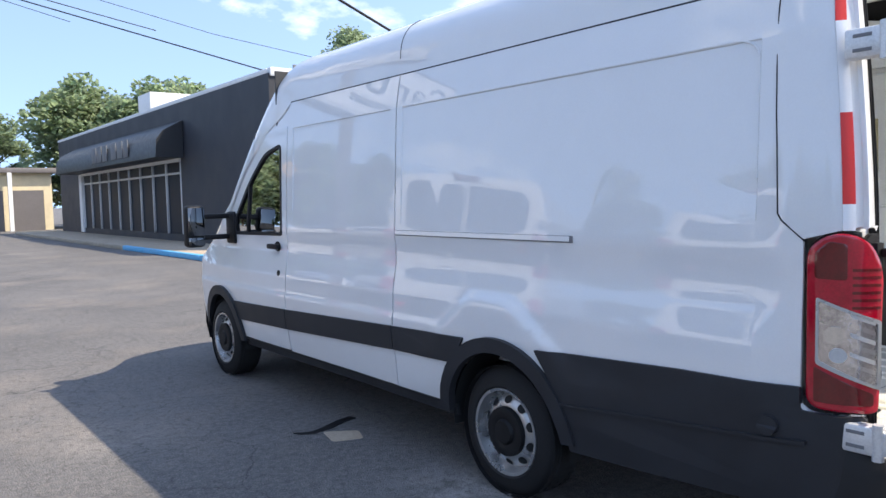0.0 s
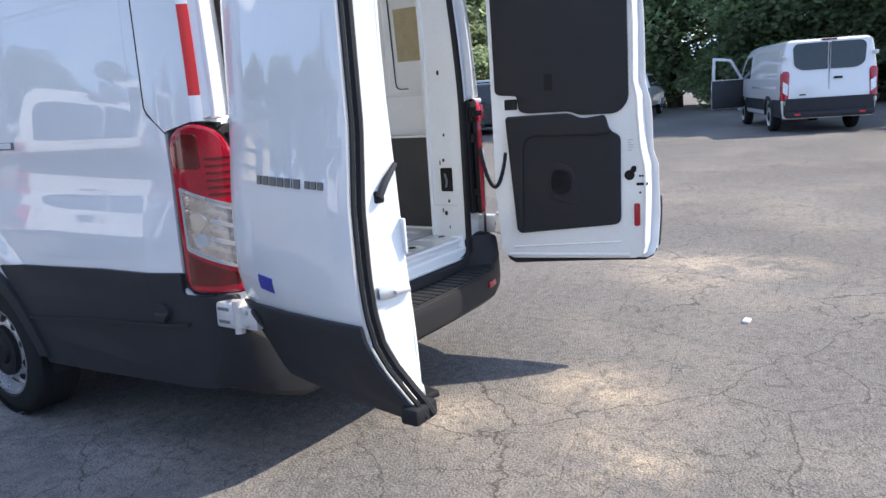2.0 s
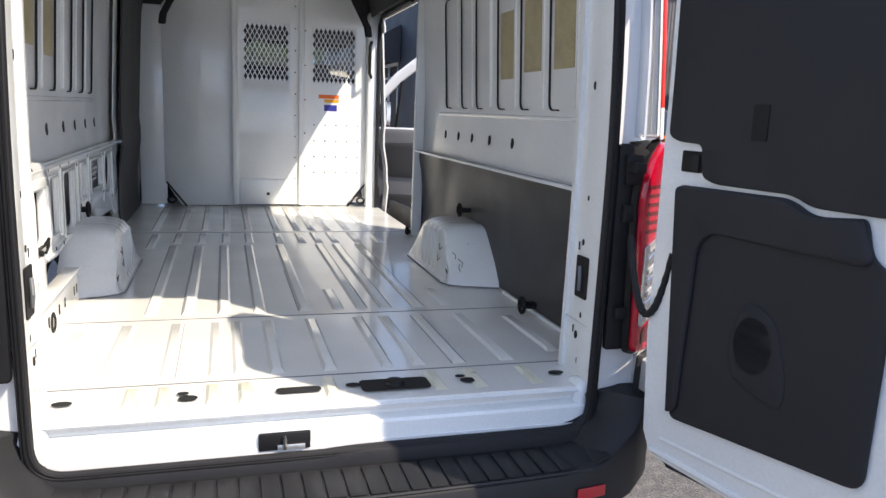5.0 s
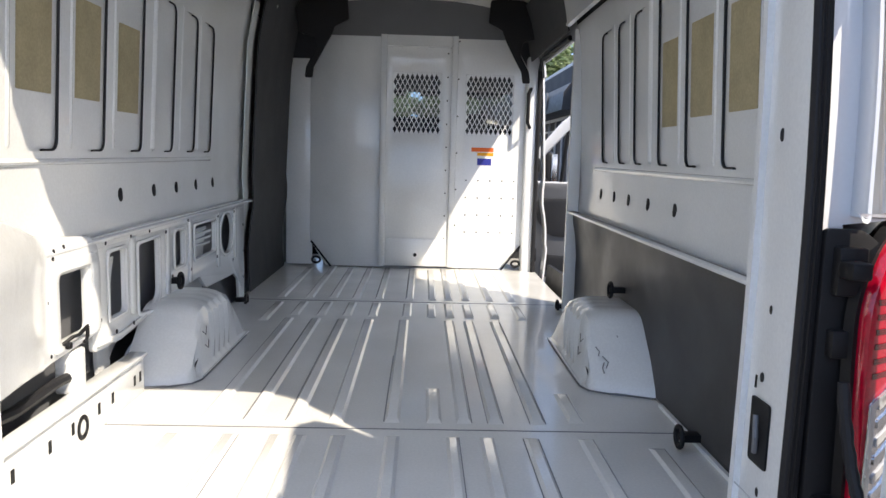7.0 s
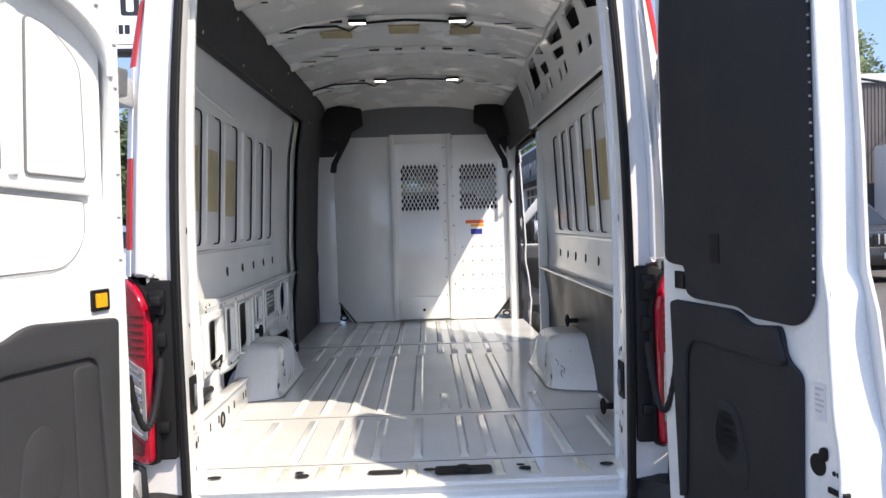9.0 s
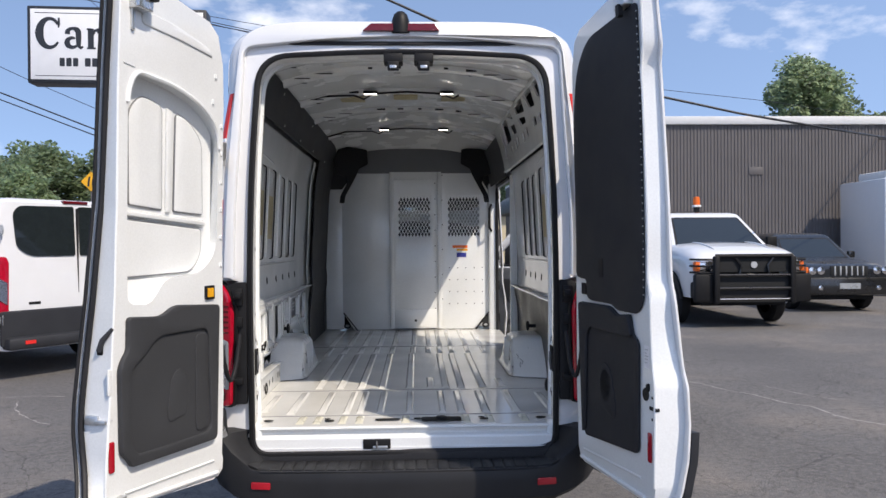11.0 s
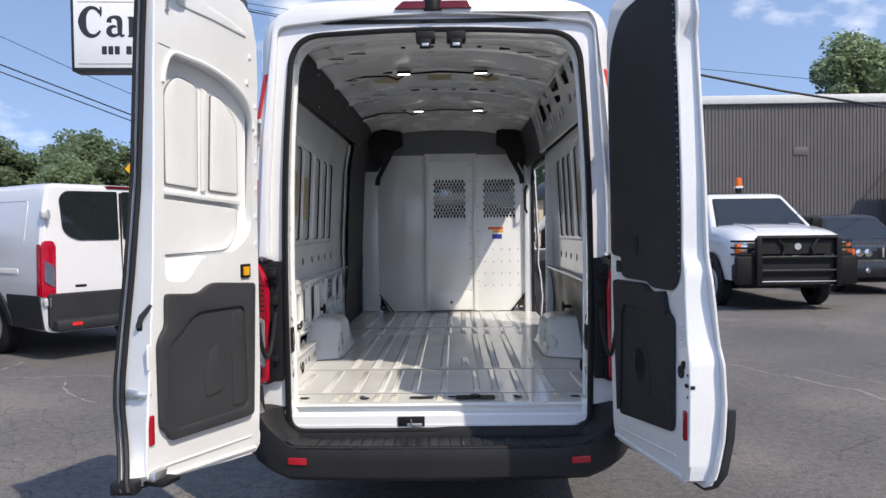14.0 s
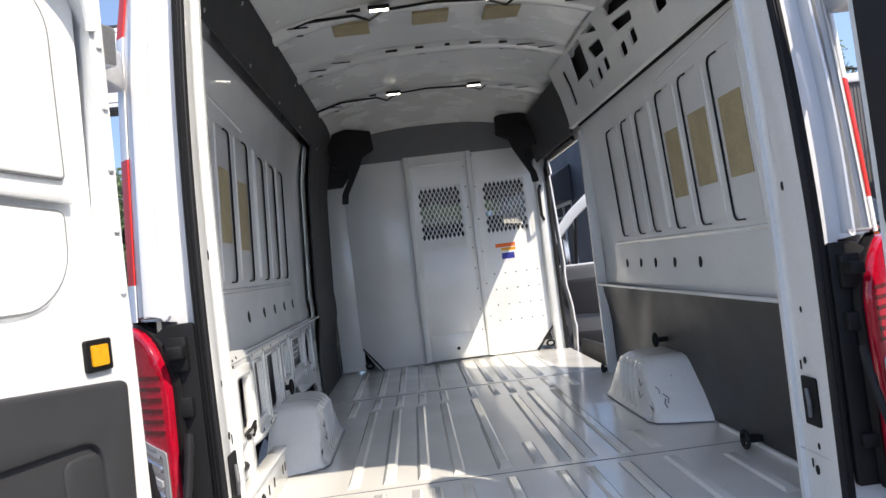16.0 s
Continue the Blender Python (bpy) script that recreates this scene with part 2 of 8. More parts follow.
def asphalt_material():
    m = material("worn_asphalt", (0.128, 0.124, 0.123), 0.85, vary=0.45, scale=0.5, fine=90, bump=0.012)
    n, l = m.node_tree.nodes, m.node_tree.links
    b = n["Principled BSDF"]
    tc = n.new("ShaderNodeTexCoord")
    old = b.inputs["Base Color"].links[0].from_socket

    def noise_tex(scale, detail, rough=0.5):
        t = n.new("ShaderNodeTexNoise")
        t.inputs["Scale"].default_value, t.inputs["Detail"].default_value, t.inputs["Roughness"].default_value = scale, detail, rough
        l.new(tc.outputs["Object"], t.inputs["Vector"])
        return t

    def step(sock, lo, hi):
        r = n.new("ShaderNodeMapRange")
        r.inputs["From Min"].default_value, r.inputs["From Max"].default_value = lo, hi
        l.new(sock, r.inputs["Value"])
        return r.outputs[0]

    def mix(fac, a, colour):
        x = n.new("ShaderNodeMix")
        x.data_type = "RGBA"
        l.new(fac, x.inputs["Factor"])
        l.new(a, x.inputs["A"])
        x.inputs["B"].default_value = (*colour, 1)
        return x.outputs["Result"]

    def times(a, c):
        x = n.new("ShaderNodeMath")
        x.operation = "MULTIPLY"
        l.new(a, x.inputs[0])
        if isinstance(c, float):
            x.inputs[1].default_value = c
        else:
            l.new(c, x.inputs[1])
        return x.outputs[0]

    # pale worn patches of bare aggregate and drifted sand
    patch = times(step(noise_tex(0.55, 7, 0.6).outputs["Fac"], 0.50, 0.70), step(noise_tex(45, 4).outputs["Fac"], 0.34, 0.66))
    c = mix(times(patch, 0.8), old, (0.36, 0.30, 0.245))
    # drifts of sand and pale lime stains, each where it lies
    rough_ = noise_tex(2.6, 8, 0.68)
    fine_ = noise_tex(28, 5, 0.7)
    for x, y, r, k, tone in ((3.1, -0.4, 0.75, 0.8, (0.55, 0.45, 0.34)), (3.3, -1.0, 0.5, 0.7, (0.50, 0.42, 0.32)), (0.54, -0.66, 0.42, 0.85, (0.58, 0.47, 0.35)), (-0.09, -1.02, 0.36, 0.85, (0.58, 0.47, 0.35)), (-0.05, -0.16, 0.35, 0.7, (0.50, 0.42, 0.33)),
                          (-1.25, 1.75, 0.55, 0.6, (0.42, 0.40, 0.38)), (-0.9, 1.05, 0.6, 0.55, (0.42, 0.40, 0.38)), (-1.6, 1.8, 0.45, 0.4, (0.42, 0.40, 0.38)), (-1.1, 2.15, 0.5, 0.5, (0.42, 0.40, 0.38)), (-2.4, 4.3, 0.5, 0.5, (0.34, 0.31, 0.28)), (6.5, 0.6, 2.2, 0.35, (0.36, 0.30, 0.25))):
        away = n.new("ShaderNodeVectorMath")
        away.operation = "DISTANCE"
        l.new(tc.outputs["Object"], away.inputs[0])
        away.inputs[1].default_value = (x, y, 0)
        near = step(away.outputs["Value"], r, r * 0.15)
        blot = times(near, step(rough_.outputs["Fac"], 0.40, 0.56))
        c = mix(times(times(blot, step(fine_.outputs["Fac"], 0.34, 0.50)), k), c, tone)
    # mottled grain
    c = mix(times(step(noise_tex(24, 6, 0.75).outputs["Fac"], 0.47, 0.62), 0.55), c, (0.24, 0.22, 0.20))
    c = mix(times(step(noise_tex(15, 6, 0.75).outputs["Fac"], 0.50, 0.38), 0.5), c, (0.055, 0.05, 0.048))
    # stone chips
    chips = step(noise_tex(160, 2).outputs["Fac"], 0.60, 0.68)
    c = mix(times(chips, 0.75), c, (0.34, 0.31, 0.28))
    pits = step(noise_tex(120, 2).outputs["Fac"], 0.42, 0.34)
    c = mix(times(pits, 0.7), c, (0.03, 0.028, 0.027))
    # cracks
    warp = noise_tex(1.3, 4)
    add = n.new("ShaderNodeVectorMath")
    add.operation = "ADD"
    sc = n.new("ShaderNodeVectorMath")
    sc.operation = "SCALE"
    sc.inputs["Scale"].default_value = 0.5
    l.new(warp.outputs["Color"], sc.inputs[0])
    sc2 = n.new("ShaderNodeVectorMath")
    sc2.operation = "SCALE"
    sc2.inputs["Scale"].default_value = 0.10
    l.new(noise_tex(7, 5, 0.7).outputs["Color"], sc2.inputs[0])
    add2 = n.new("ShaderNodeVectorMath")
    add2.operation = "ADD"
    l.new(sc2.outputs[0], add2.inputs[0])
    l.new(tc.outputs["Object"], add2.inputs[1])
    l.new(add2.outputs[0], add.inputs[0])
    l.new(sc.outputs[0], add.inputs[1])
    heights = []
    for scale, width in ((0.95, 0.0060), (2.6, 0.0080)):
        v = n.new("ShaderNodeTexVoronoi")
        v.feature = "DISTANCE_TO_EDGE"
        v.inputs["Scale"].default_value = scale
        l.new(add.outputs[0], v.inputs["Vector"])
        r = n.new("ShaderNodeMapRange")
        r.inputs["From Min"].default_value, r.inputs["From Max"].default_value = 0.0, width
        r.inputs["To Min"].default_value, r.inputs["To Max"].default_value = 1.0, 0.0
        l.new(v.outputs["Distance"], r.inputs["Value"])
        where = times(r.outputs[0], step(noise_tex(0.35 if scale < 2 else 0.5, 3).outputs["Fac"], 0.40, 0.52))
        c = mix(times(where, 0.85), c, (0.028, 0.026, 0.026))
        heights.append(where)
    l.new(c, b.inputs["Base Color"])
    return m


ASPHALT = asphalt_material()


# ---- mesh helpers ----
def finish(bm, name, mat, parent=None, label="", sharp=32):
    """Link a bmesh as one object."""
    bmesh.ops.recalc_face_normals(bm, faces=bm.faces)
    me = bpy.data.meshes.new(name)
    bm.to_mesh(me)
    bm.free()
    for p in me.polygons:
        p.use_smooth = True
    me.set_sharp_from_angle(angle=radians(sharp))
    for mm in (mat if isinstance(mat, (list, tuple)) else (mat,)):
        me.materials.append(mm)
    ob = new(name, me)
    if parent:
        ob.parent = parent
    if label:
        tagged(ob, label)
    return ob


def part(name, bm, mat, parent, label=""):
    return finish(bm, name, mat, parent, label)


def box(bm, x0, x1, y0, y1, z0, z1, bevel=0.0, segments=2, turn=None):
    v = [bm.verts.new((x, y, z)) for x in (x0, x1) for y in (y0, y1) for z in (z0, z1)]
    fs = [bm.faces.new([v[i] for i in q]) for q in ((0, 1, 3, 2), (4, 6, 7, 5), (0, 4, 5, 1), (2, 3, 7, 6), (0, 2, 6, 4), (1, 5, 7, 3))]
    if turn is not None:
        for q in v:
            q.co = turn @ q.co
    if bevel:
        es = {e for f in fs for e in f.edges}
        bmesh.ops.bevel(bm, geom=list(es), offset=bevel, segments=segments, profile=0.5, affect="EDGES")
    return bm


def boxed(*a, **k):
    return box(bmesh.new(), *a, **k)


def rounded(points, r, n=5):
    """A polygon with its corners rounded; r is a number or one for each corner."""
    out = []
    k = len(points)
    for i, p in enumerate(points):
        p = Vector(p)
        a, b = Vector(points[i - 1]) - p, Vector(points[(i + 1) % k]) - p
        rr = r[i] if isinstance(r, (list, tuple)) else r
        rr = min(rr, a.length * 0.49, b.length * 0.49)
        if rr <= 0:
            out.append(tuple(p))
            continue
        s, e = p + a.normalized() * rr, p + b.normalized() * rr
        for j in range(n + 1):
            t = j / n
            q = s * (1 - t) ** 2 + p * 2 * t * (1 - t) + e * t * t
            out.append(tuple(q))
    return out


def rrect(u0, v0, u1, v1, r, n=4):
    return rounded([(u0, v0), (u1, v0), (u1, v1), (u0, v1)], r, n)


def circle(u, v, r, n=24, sv=1.0):
    return [(u + r * math.cos(2 * math.pi * i / n), v + r * sv * math.sin(2 * math.pi * i / n)) for i in range(n)]


def sheet(outline, holes=(), t=0.01, bevel=0.0, us=(), vs=()):
    """A flat plate with holes: u, v in the plane, w from 0 to t. us and vs: where it is cut so that it can bend."""
    cu = bpy.data.curves.new("outline", "CURVE")
    cu.dimensions, cu.fill_mode = "2D", "BOTH"
    cu.extrude = t / 2 - bevel
    cu.bevel_depth, cu.bevel_resolution, cu.offset = bevel, 1, -bevel
    for loop in (outline, *holes):
        sp = cu.splines.new("POLY")
        sp.points.add(len(loop) - 1)
        for p, q in zip(sp.points, loop):
            p.co = (q[0], q[1], 0, 1)
        sp.use_cyclic_u = True
    ob = bpy.data.objects.new("outline", cu)
    me = bpy.data.meshes.new_from_object(ob)
    bm = bmesh.new()
    bm.from_mesh(me)
    bpy.data.objects.remove(ob)
    bpy.data.curves.remove(cu)
    bpy.data.meshes.remove(me)
    bmesh.ops.remove_doubles(bm, verts=bm.verts, dist=1e-5)
    for vals, no in ((us, (1, 0, 0)), (vs, (0, 1, 0))):
        for c in vals:
            bmesh.ops.bisect_plane(bm, geom=bm.verts[:] + bm.edges[:] + bm.faces[:], dist=1e-6, plane_co=Vector(no) * c, plane_no=no)
    for v in bm.verts:
        v.co.z += t / 2
    return bm


def bend(bm, f):
    for v in bm.verts:
        v.co = f(*v.co)
    return bm


def tube(points, r, n=8, closed=False, bm=None):
    """A round bar along points."""
    bm = bm or bmesh.new()
    pts = [Vector(p) for p in points]
    rings = []
    k = len(pts)
    runs = [(b - a).normalized() for a, b in zip(pts, pts[1:]) if (b - a).length > 1e-9]
    up = min((Vector((0, 0, 1)), Vector((0, 1, 0)), Vector((1, 0, 0))), key=lambda ax: round(max(abs(d.dot(ax)) for d in runs), 3))
    for i, p in enumerate(pts):
        a = pts[i - 1] if (i or closed) else p
        b = pts[(i + 1) % k] if (i < k - 1 or closed) else p
        d = (b - a).normalized()
        s = d.cross(up)
        if s.length < 0.05:
            s = d.cross(Vector((up.y, up.z, up.x)))
        s.normalize()
        q = s.cross(d)
        rr = r[i] if isinstance(r, (list, tuple)) else r
        rings.append([bm.verts.new(p + (s * math.cos(2 * math.pi * j / n) + q * math.sin(2 * math.pi * j / n)) * rr) for j in range(n)])
    for i in range(k if closed else k - 1):
        a, b = rings[i], rings[(i + 1) % k]
        for j in range(n):
            bm.faces.new((a[j], a[(j + 1) % n], b[(j + 1) % n], b[j]))
    if not closed:
        bm.faces.new(rings[0][::-1])
        bm.faces.new(rings[-1])
    return bm


def lathe(profile, n=40, axis="x", bm=None, centre=(0, 0, 0), caps=True):
    """Turn (along, radius) pairs about an axis."""
    bm = bm or bmesh.new()
    rings = []
    for a, r in profile:
        ring = []
        for j in range(n):
            c, s = r * math.cos(2 * math.pi * j / n), r * math.sin(2 * math.pi * j / n)
            co = (a, c, s) if axis == "x" else (c, a, s) if axis == "y" else (c, s, a)
            ring.append(bm.verts.new(Vector(co) + Vector(centre)))
        rings.append(ring)
    for a, b in zip(rings, rings[1:]):
        for j in range(n):
            bm.faces.new((a[j], a[(j + 1) % n], b[(j + 1) % n], b[j]))
    for ring, r in ((rings[0], profile[0][1]), (rings[-1], profile[-1][1])):
        if caps and r > 1e-4:
            bm.faces.new(ring)
    return bm


def loft(rows, closed=False):
    bm = bmesh.new()
    g = [[bm.verts.new(p) for p in row] for row in rows]
    for a, b in zip(g, g[1:]):
        k = len(a)
        for j in range(k if closed else k - 1):
            bm.faces.new((a[j], a[(j + 1) % k], b[(j + 1) % k], b[j]))
    return bm


def curve_value(table, x):
    """Smooth-ish value out of (x, y) pairs."""
    if x <= table[0][0]:
        return table[0][1]
    for (a, u), (b, v) in zip(table, table[1:]):
        if x <= b:
            return u + (v - u) * (x - a) / (b - a)
    return table[-1][1]


def thing(name, label, category, at=(0, 0, 0), turn=0.0, group="", kind=""):
    e = new(name)
    e.empty_display_size = 0.2
    e.matrix_basis = pose(*at, 0, 0, turn)
    return tagged(e, label, category, group, kind)


def structure(bm, name, mat, label, category):
    return tagged(finish(bm, name, mat), label, category, kind="structure")


# ---- ground ----
gb = bmesh.new()
R = 1500
levels = [-R, -300, -100, -40, -20, -10, 0, 10, 20, 40, 100, 300, R]
gv = [[gb.verts.new((x, y, 0)) for x in levels] for y in levels]
for i in range(len(levels) - 1):
    for j in range(len(levels) - 1):
        gb.faces.new((gv[i][j], gv[i][j + 1], gv[i + 1][j + 1], gv[i + 1][j]))
structure(gb, "ground", ASPHALT, "cracked grey asphalt car park with sandy worn patches", "asphalt")

# ---- the cargo van ----
AXLE_R, AXLE_F, HUB = 1.88, 5.635, 0.345
FLOOR = 0.667
BULK = 4.49
WIDTH = [(0.2, 0.92), (0.35, 0.975), (0.5, 1.005), (0.65, 1.02), (0.85, 1.035), (1.0, 1.03), (1.1, 1.015), (1.18, 1.0), (1.28, 0.999),
         (1.36, 1.006), (1.42, 1.003), (1.7, 0.99), (2.0, 0.975), (2.13, 0.967), (2.2, 0.955), (2.33, 0.932), (2.45, 0.905), (2.6, 0.85)]


def half(z):
    return curve_value(WIDTH, z)


def taper(y):
    if y < 0.42:
        return 1 - 0.075 * ((0.42 - y) / 0.27) ** 2 - 0.03 * (max(0.0, 0.23 - y) / 0.07) ** 2
    if y > 4.9:
        return 1 - 0.085 * ((y - 4.9) / 1.4) ** 2
    return 1.0


van = thing("cargo_van", "white high-roof cargo van with open rear doors parked on asphalt", "van")
ZC = [0.35, 0.45, 0.55, 0.65, 0.75, 0.80, 0.83, 0.85, 0.865, 0.885, 0.91, 0.93, 0.96, 0.98, 1.0, 1.02, 1.035, 1.05, 1.07, 1.085, 1.1, 1.14, 1.18, 1.23, 1.28, 1.32, 1.36, 1.39, 1.42, 1.55, 1.7, 1.85, 2.0, 2.126, 2.13, 2.16, 2.2, 2.26]
YC = [0.175, 0.19, 0.205, 0.22, 0.25, 0.28, 0.32, 0.37, 0.42, 0.5, 0.504, 1.0, 1.3, 1.38, 1.42, 1.46, 1.5, 1.54, 1.58, 1.62, 1.66, 1.70, 1.74, 1.78, 1.82, 1.88, 2.0, 2.06, 2.1, 2.14, 2.18, 2.22, 2.26, 2.3, 2.34, 2.38, 2.42, 2.5, 2.776, 2.78, 2.9, 2.904, 3.3, 3.7, 4.1, 4.201, 4.205, 4.6, 4.9, 5.0, 5.2, 5.4, 5.6, 5.8, 6.0, 6.2]


def pressed(y, z):
    """How deep the big side pressings lie in."""
    for a, b in ((0.5, 2.78), (2.9, 4.205)):
        if a + 0.002 < y < b - 0.002 and 1.5 < z < 2.128:
            return 0.006
    return 0.0


def leaned(v):
    """The rear face leans forwards above the tail lamps."""
    k = max(0.0, (v[2] - 1.4) / 1.26) ** 1.5 * max(0.0, min(1.0, 1 - (v[1] - 0.16) / 0.34))
    return Vector((v[0] * (1 + 0.022 * k), v[1] + 0.12 * k, v[2] + 0.024 * k))


def swelling(y, z):
    """How far the flank swells out over the rear wheel and along the foot of the doors."""
    inside = min(1.085 - z, (y - 1.40) * 0.55 - (z - 0.82) * 0.84, (2.41 - y) * 0.62 - (z - 0.85) * 0.78)
    k = max(0.0, min(1.0, inside / 0.06))
    out = 0.020 * k * k * (3 - 2 * k)
    if y > 2.2:
        k = max(0.0, min(1.0, (0.885 - z) / 0.05)) * min(1.0, (y - 2.2) / 0.1)
        out = max(out, 0.009 * k * k * (3 - 2 * k))
    return out


def side(sgn, press=True):
    def f(y, z, w):
        p = pressed(y, z) if press else 0
        p -= swelling(y, z)
        p += max(0.0, half(z) - 1.0) * max(0.0, 1 - abs(y - 0.34) / 0.16) * (0.9 if 0.72 < z < 1.45 else 0.0)
        return leaned(Vector((sgn * (half(z) * taper(y) + w - 0.012 - p), y, z)))
    return f


def arch(yc, r, a0=0.0, a1=180.0, n=22, zc=HUB):
    return [(yc + r * math.cos(radians(a0 + (a1 - a0) * i / n)), zc + r * math.sin(radians(a0 + (a1 - a0) * i / n))) for i in range(n + 1)]


def side_part(name, outline, mat, sgn, holes=(), t=0.012, lift=0.0, parent=van, label="", press=True):
    bm = sheet(outline, holes, t, us=YC, vs=ZC)
    f = side(sgn, press)
    bend(bm, lambda y, z, w: f(y, z, w + lift))
    return part(name, bm, mat, parent, label)


for sgn in (-1, 1):
    low = [(0.19, 0.42)] + [p for p in arch(AXLE_R, 0.44, 180, 0)]
    low = [(0.16, 1.445), (0.33, 1.40), (0.335, 0.815), (0.30, 0.79), (0.16, 0.78), (0.16, 0.55), (1.44, 0.40)] + arch(AXLE_R, 0.44, 172, 8)[0:] + [(2.32, 0.40)]
    if sgn < 0:
        side_part("rear_quarter_panel", low + [(2.835, 0.40), (2.835, 2.33), (0.16, 2.33)], PAINT, sgn)
        side_part("side_panel", [(2.845, 0.40), (4.295, 0.40), (4.295, 2.33), (2.845, 2.33)], PAINT, sgn)
    else:
        side_part("rear_quarter_panel", low + [(3.06, 0.40), (3.06, 2.33), (0.16, 2.33)], PAINT, sgn)
        side_part("door_header", [(3.06, 2.19), (4.44, 2.19), (4.44, 2.33), (3.06, 2.33)], PAINT, sgn, press=False)
        side_part("front_pillar", [(4.42, 0.42), (4.56, 0.42), (4.56, 2.30), (4.42, 2.33)], PAINT, sgn, press=False)
    side_part("fender", [(5.36, 0.62)] + arch(AXLE_F, 0.42, 158, 6)[:] + [(6.22, 0.40), (6.27, 1.03), (5.92, 1.22), (5.5, 1.44), (5.38, 1.30)], PAINT, sgn, press=False)
    # black mouldings and arch lips
    side_part("side_moulding", rounded([(2.845, 0.645), (4.295, 0.59), (4.295, 0.745), (2.845, 0.795)], 0.008), CLAD, sgn, t=0.022, lift=0.004, press=False)
    side_part("side_moulding", rounded([(2.24, 0.66), (2.835, 0.646), (2.835, 0.795), (2.14, 0.815)], 0.008), CLAD, sgn, t=0.022, lift=0.004, press=False)
    side_part("lower_cladding", rounded([(0.145, 0.42), (1.42, 0.36), (1.44, 0.52), (1.50, 0.68), (1.60, 0.828), (0.80, 0.865), (0.33, 0.873), (0.33, 0.79), (0.145, 0.785)], 0.012), CLAD, sgn, t=0.022, lift=0.004, press=False)
    side_part("cladding_crease", [(0.30, 0.672), (1.47, 0.58), (1.47, 0.594), (0.30, 0.686)], CLAD, sgn, t=0.032, lift=0.004, press=False)
    rim_out = arch(AXLE_R, 0.505, 174, 4)
    side_part("wheel_arch_lip", rim_out + arch(AXLE_R, 0.425, 4, 174), CLAD, sgn, t=0.045, lift=-0.004, press=False)
    side_part("wheel_arch_lip", arch(AXLE_F, 0.485, 176, 0) + arch(AXLE_F, 0.405, 0, 176), CLAD, sgn, t=0.045, lift=-0.004, press=False)
    side_part("sill", [(2.30, 0.335), (5.26, 0.335), (5.26, 0.40), (2.30, 0.40)], CLAD, sgn, t=0.02, lift=-0.03, press=False)
    side_part("sill_strip", [(2.34, 0.40), (5.27, 0.40), (5.27, 0.415), (2.34, 0.415)], RUBBER, sgn, t=0.02, lift=0.0, press=False)
    # wheel wells
    for yc, r in ((AXLE_R, 0.44), (AXLE_F, 0.42)):
        rows = [[(sgn * x, p[0], p[1]) for p in arch(yc, r, -8, 188)] for x in (0.74, 0.85, 0.985)]
        part("wheel_well", loft(rows), DARKGAP, van)

side_part("parking_sensor", circle(0.43, 0.72, 0.036), CLAD, -1, t=0.04, lift=0.006, press=False)
# groove that mirrors the sliding door's rail
side_part("rail_groove", rrect(1.39, 1.352, 2.83, 1.385, 0.008), TRIMGREY, -1, t=0.004, lift=0.0125, press=False)
side_part("rail_cover", rrect(1.41, 1.358, 2.83, 1.383, 0.006), PAINT, -1, t=0.004, lift=0.0155, press=False)
side_part("sliding_rail", rrect(1.39, 1.345, 3.16, 1.39, 0.01), CLAD, 1, t=0.02, lift=0.0, press=False)
# seams
side_part("roof_seam", [(0.2, 2.331), (4.30, 2.331), (4.30, 2.339), (0.2, 2.339)], RUBBER, -1, t=0.006, lift=0.004, press=False)

for sgn in (-1, 1):
    side_part("door_surround", [(4.28, 2.09), (4.45, 2.085), (4.72, 2.03), (5.02, 1.805), (5.33, 1.495), (5.46, 1.50), (5.10, 1.87), (4.68, 2.19), (4.47, 2.31), (4.28, 2.345)], PAINT, sgn, lift=-0.010, press=False)
# seam of the rear corner panel and the rounded rim of the big pressing
for sgn in (-1, 1):
    f_ = side(sgn, False)
    seam = [(0.425, 2.33), (0.43, 2.2), (0.43, 2.0), (0.43, 1.85), (0.425, 1.7), (0.42, 1.49), (0.405, 1.465), (0.325, 1.392)]
    part("panel_seam", tube([f_(y, z, 0.0115) for y, z in seam], 0.0032, 6), RUBBER, van)
    rim_ = rounded([(0.505, 1.62), (0.505, 2.135), (2.78, 2.135)], [0, 0.10, 0], 6)
    part("pressing_rim", tube([f_(y, z, 0.010) for y, z in rim_], 0.0045, 6), PAINT, van)

# front doors
door_line = [(4.305, 0.42), (5.24, 0.42), (5.29, 0.60), (5.36, 0.66), (5.385, 1.10), (5.40, 1.47), (5.06, 1.82), (4.66, 2.12), (4.50, 2.16), (4.305, 2.15)]
glass_line = rounded([(4.375, 1.31), (5.30, 1.30), (5.28, 1.46), (4.985, 1.755), (4.70, 1.97), (4.40, 2.03)], [0.04, 0.03, 0.03, 0.1, 0.1, 0.06])
fd = side_part("front_door", rounded(door_line, 0.03), PAINT, -1, holes=[glass_line], press=False)
side_part("window_glass", glass_line, DOORGLASS, -1, t=0.004, lift=-0.004, parent=fd, press=False)
win_in = rounded([(4.40, 1.335), (5.27, 1.325), (5.25, 1.45), (4.97, 1.735), (4.69, 1.945), (4.425, 2.005)], [0.04, 0.03, 0.03, 0.1, 0.1, 0.06])
side_part("window_seal", glass_line, RUBBER, -1, holes=[win_in], t=0.012, lift=0.004, parent=fd, press=False)
side_part("quarter_bar", [(5.02, 1.32), (5.04, 1.32), (5.0, 1.72), (4.975, 1.74)], RUBBER, -1, t=0.012, lift=0.003, parent=fd, press=False)
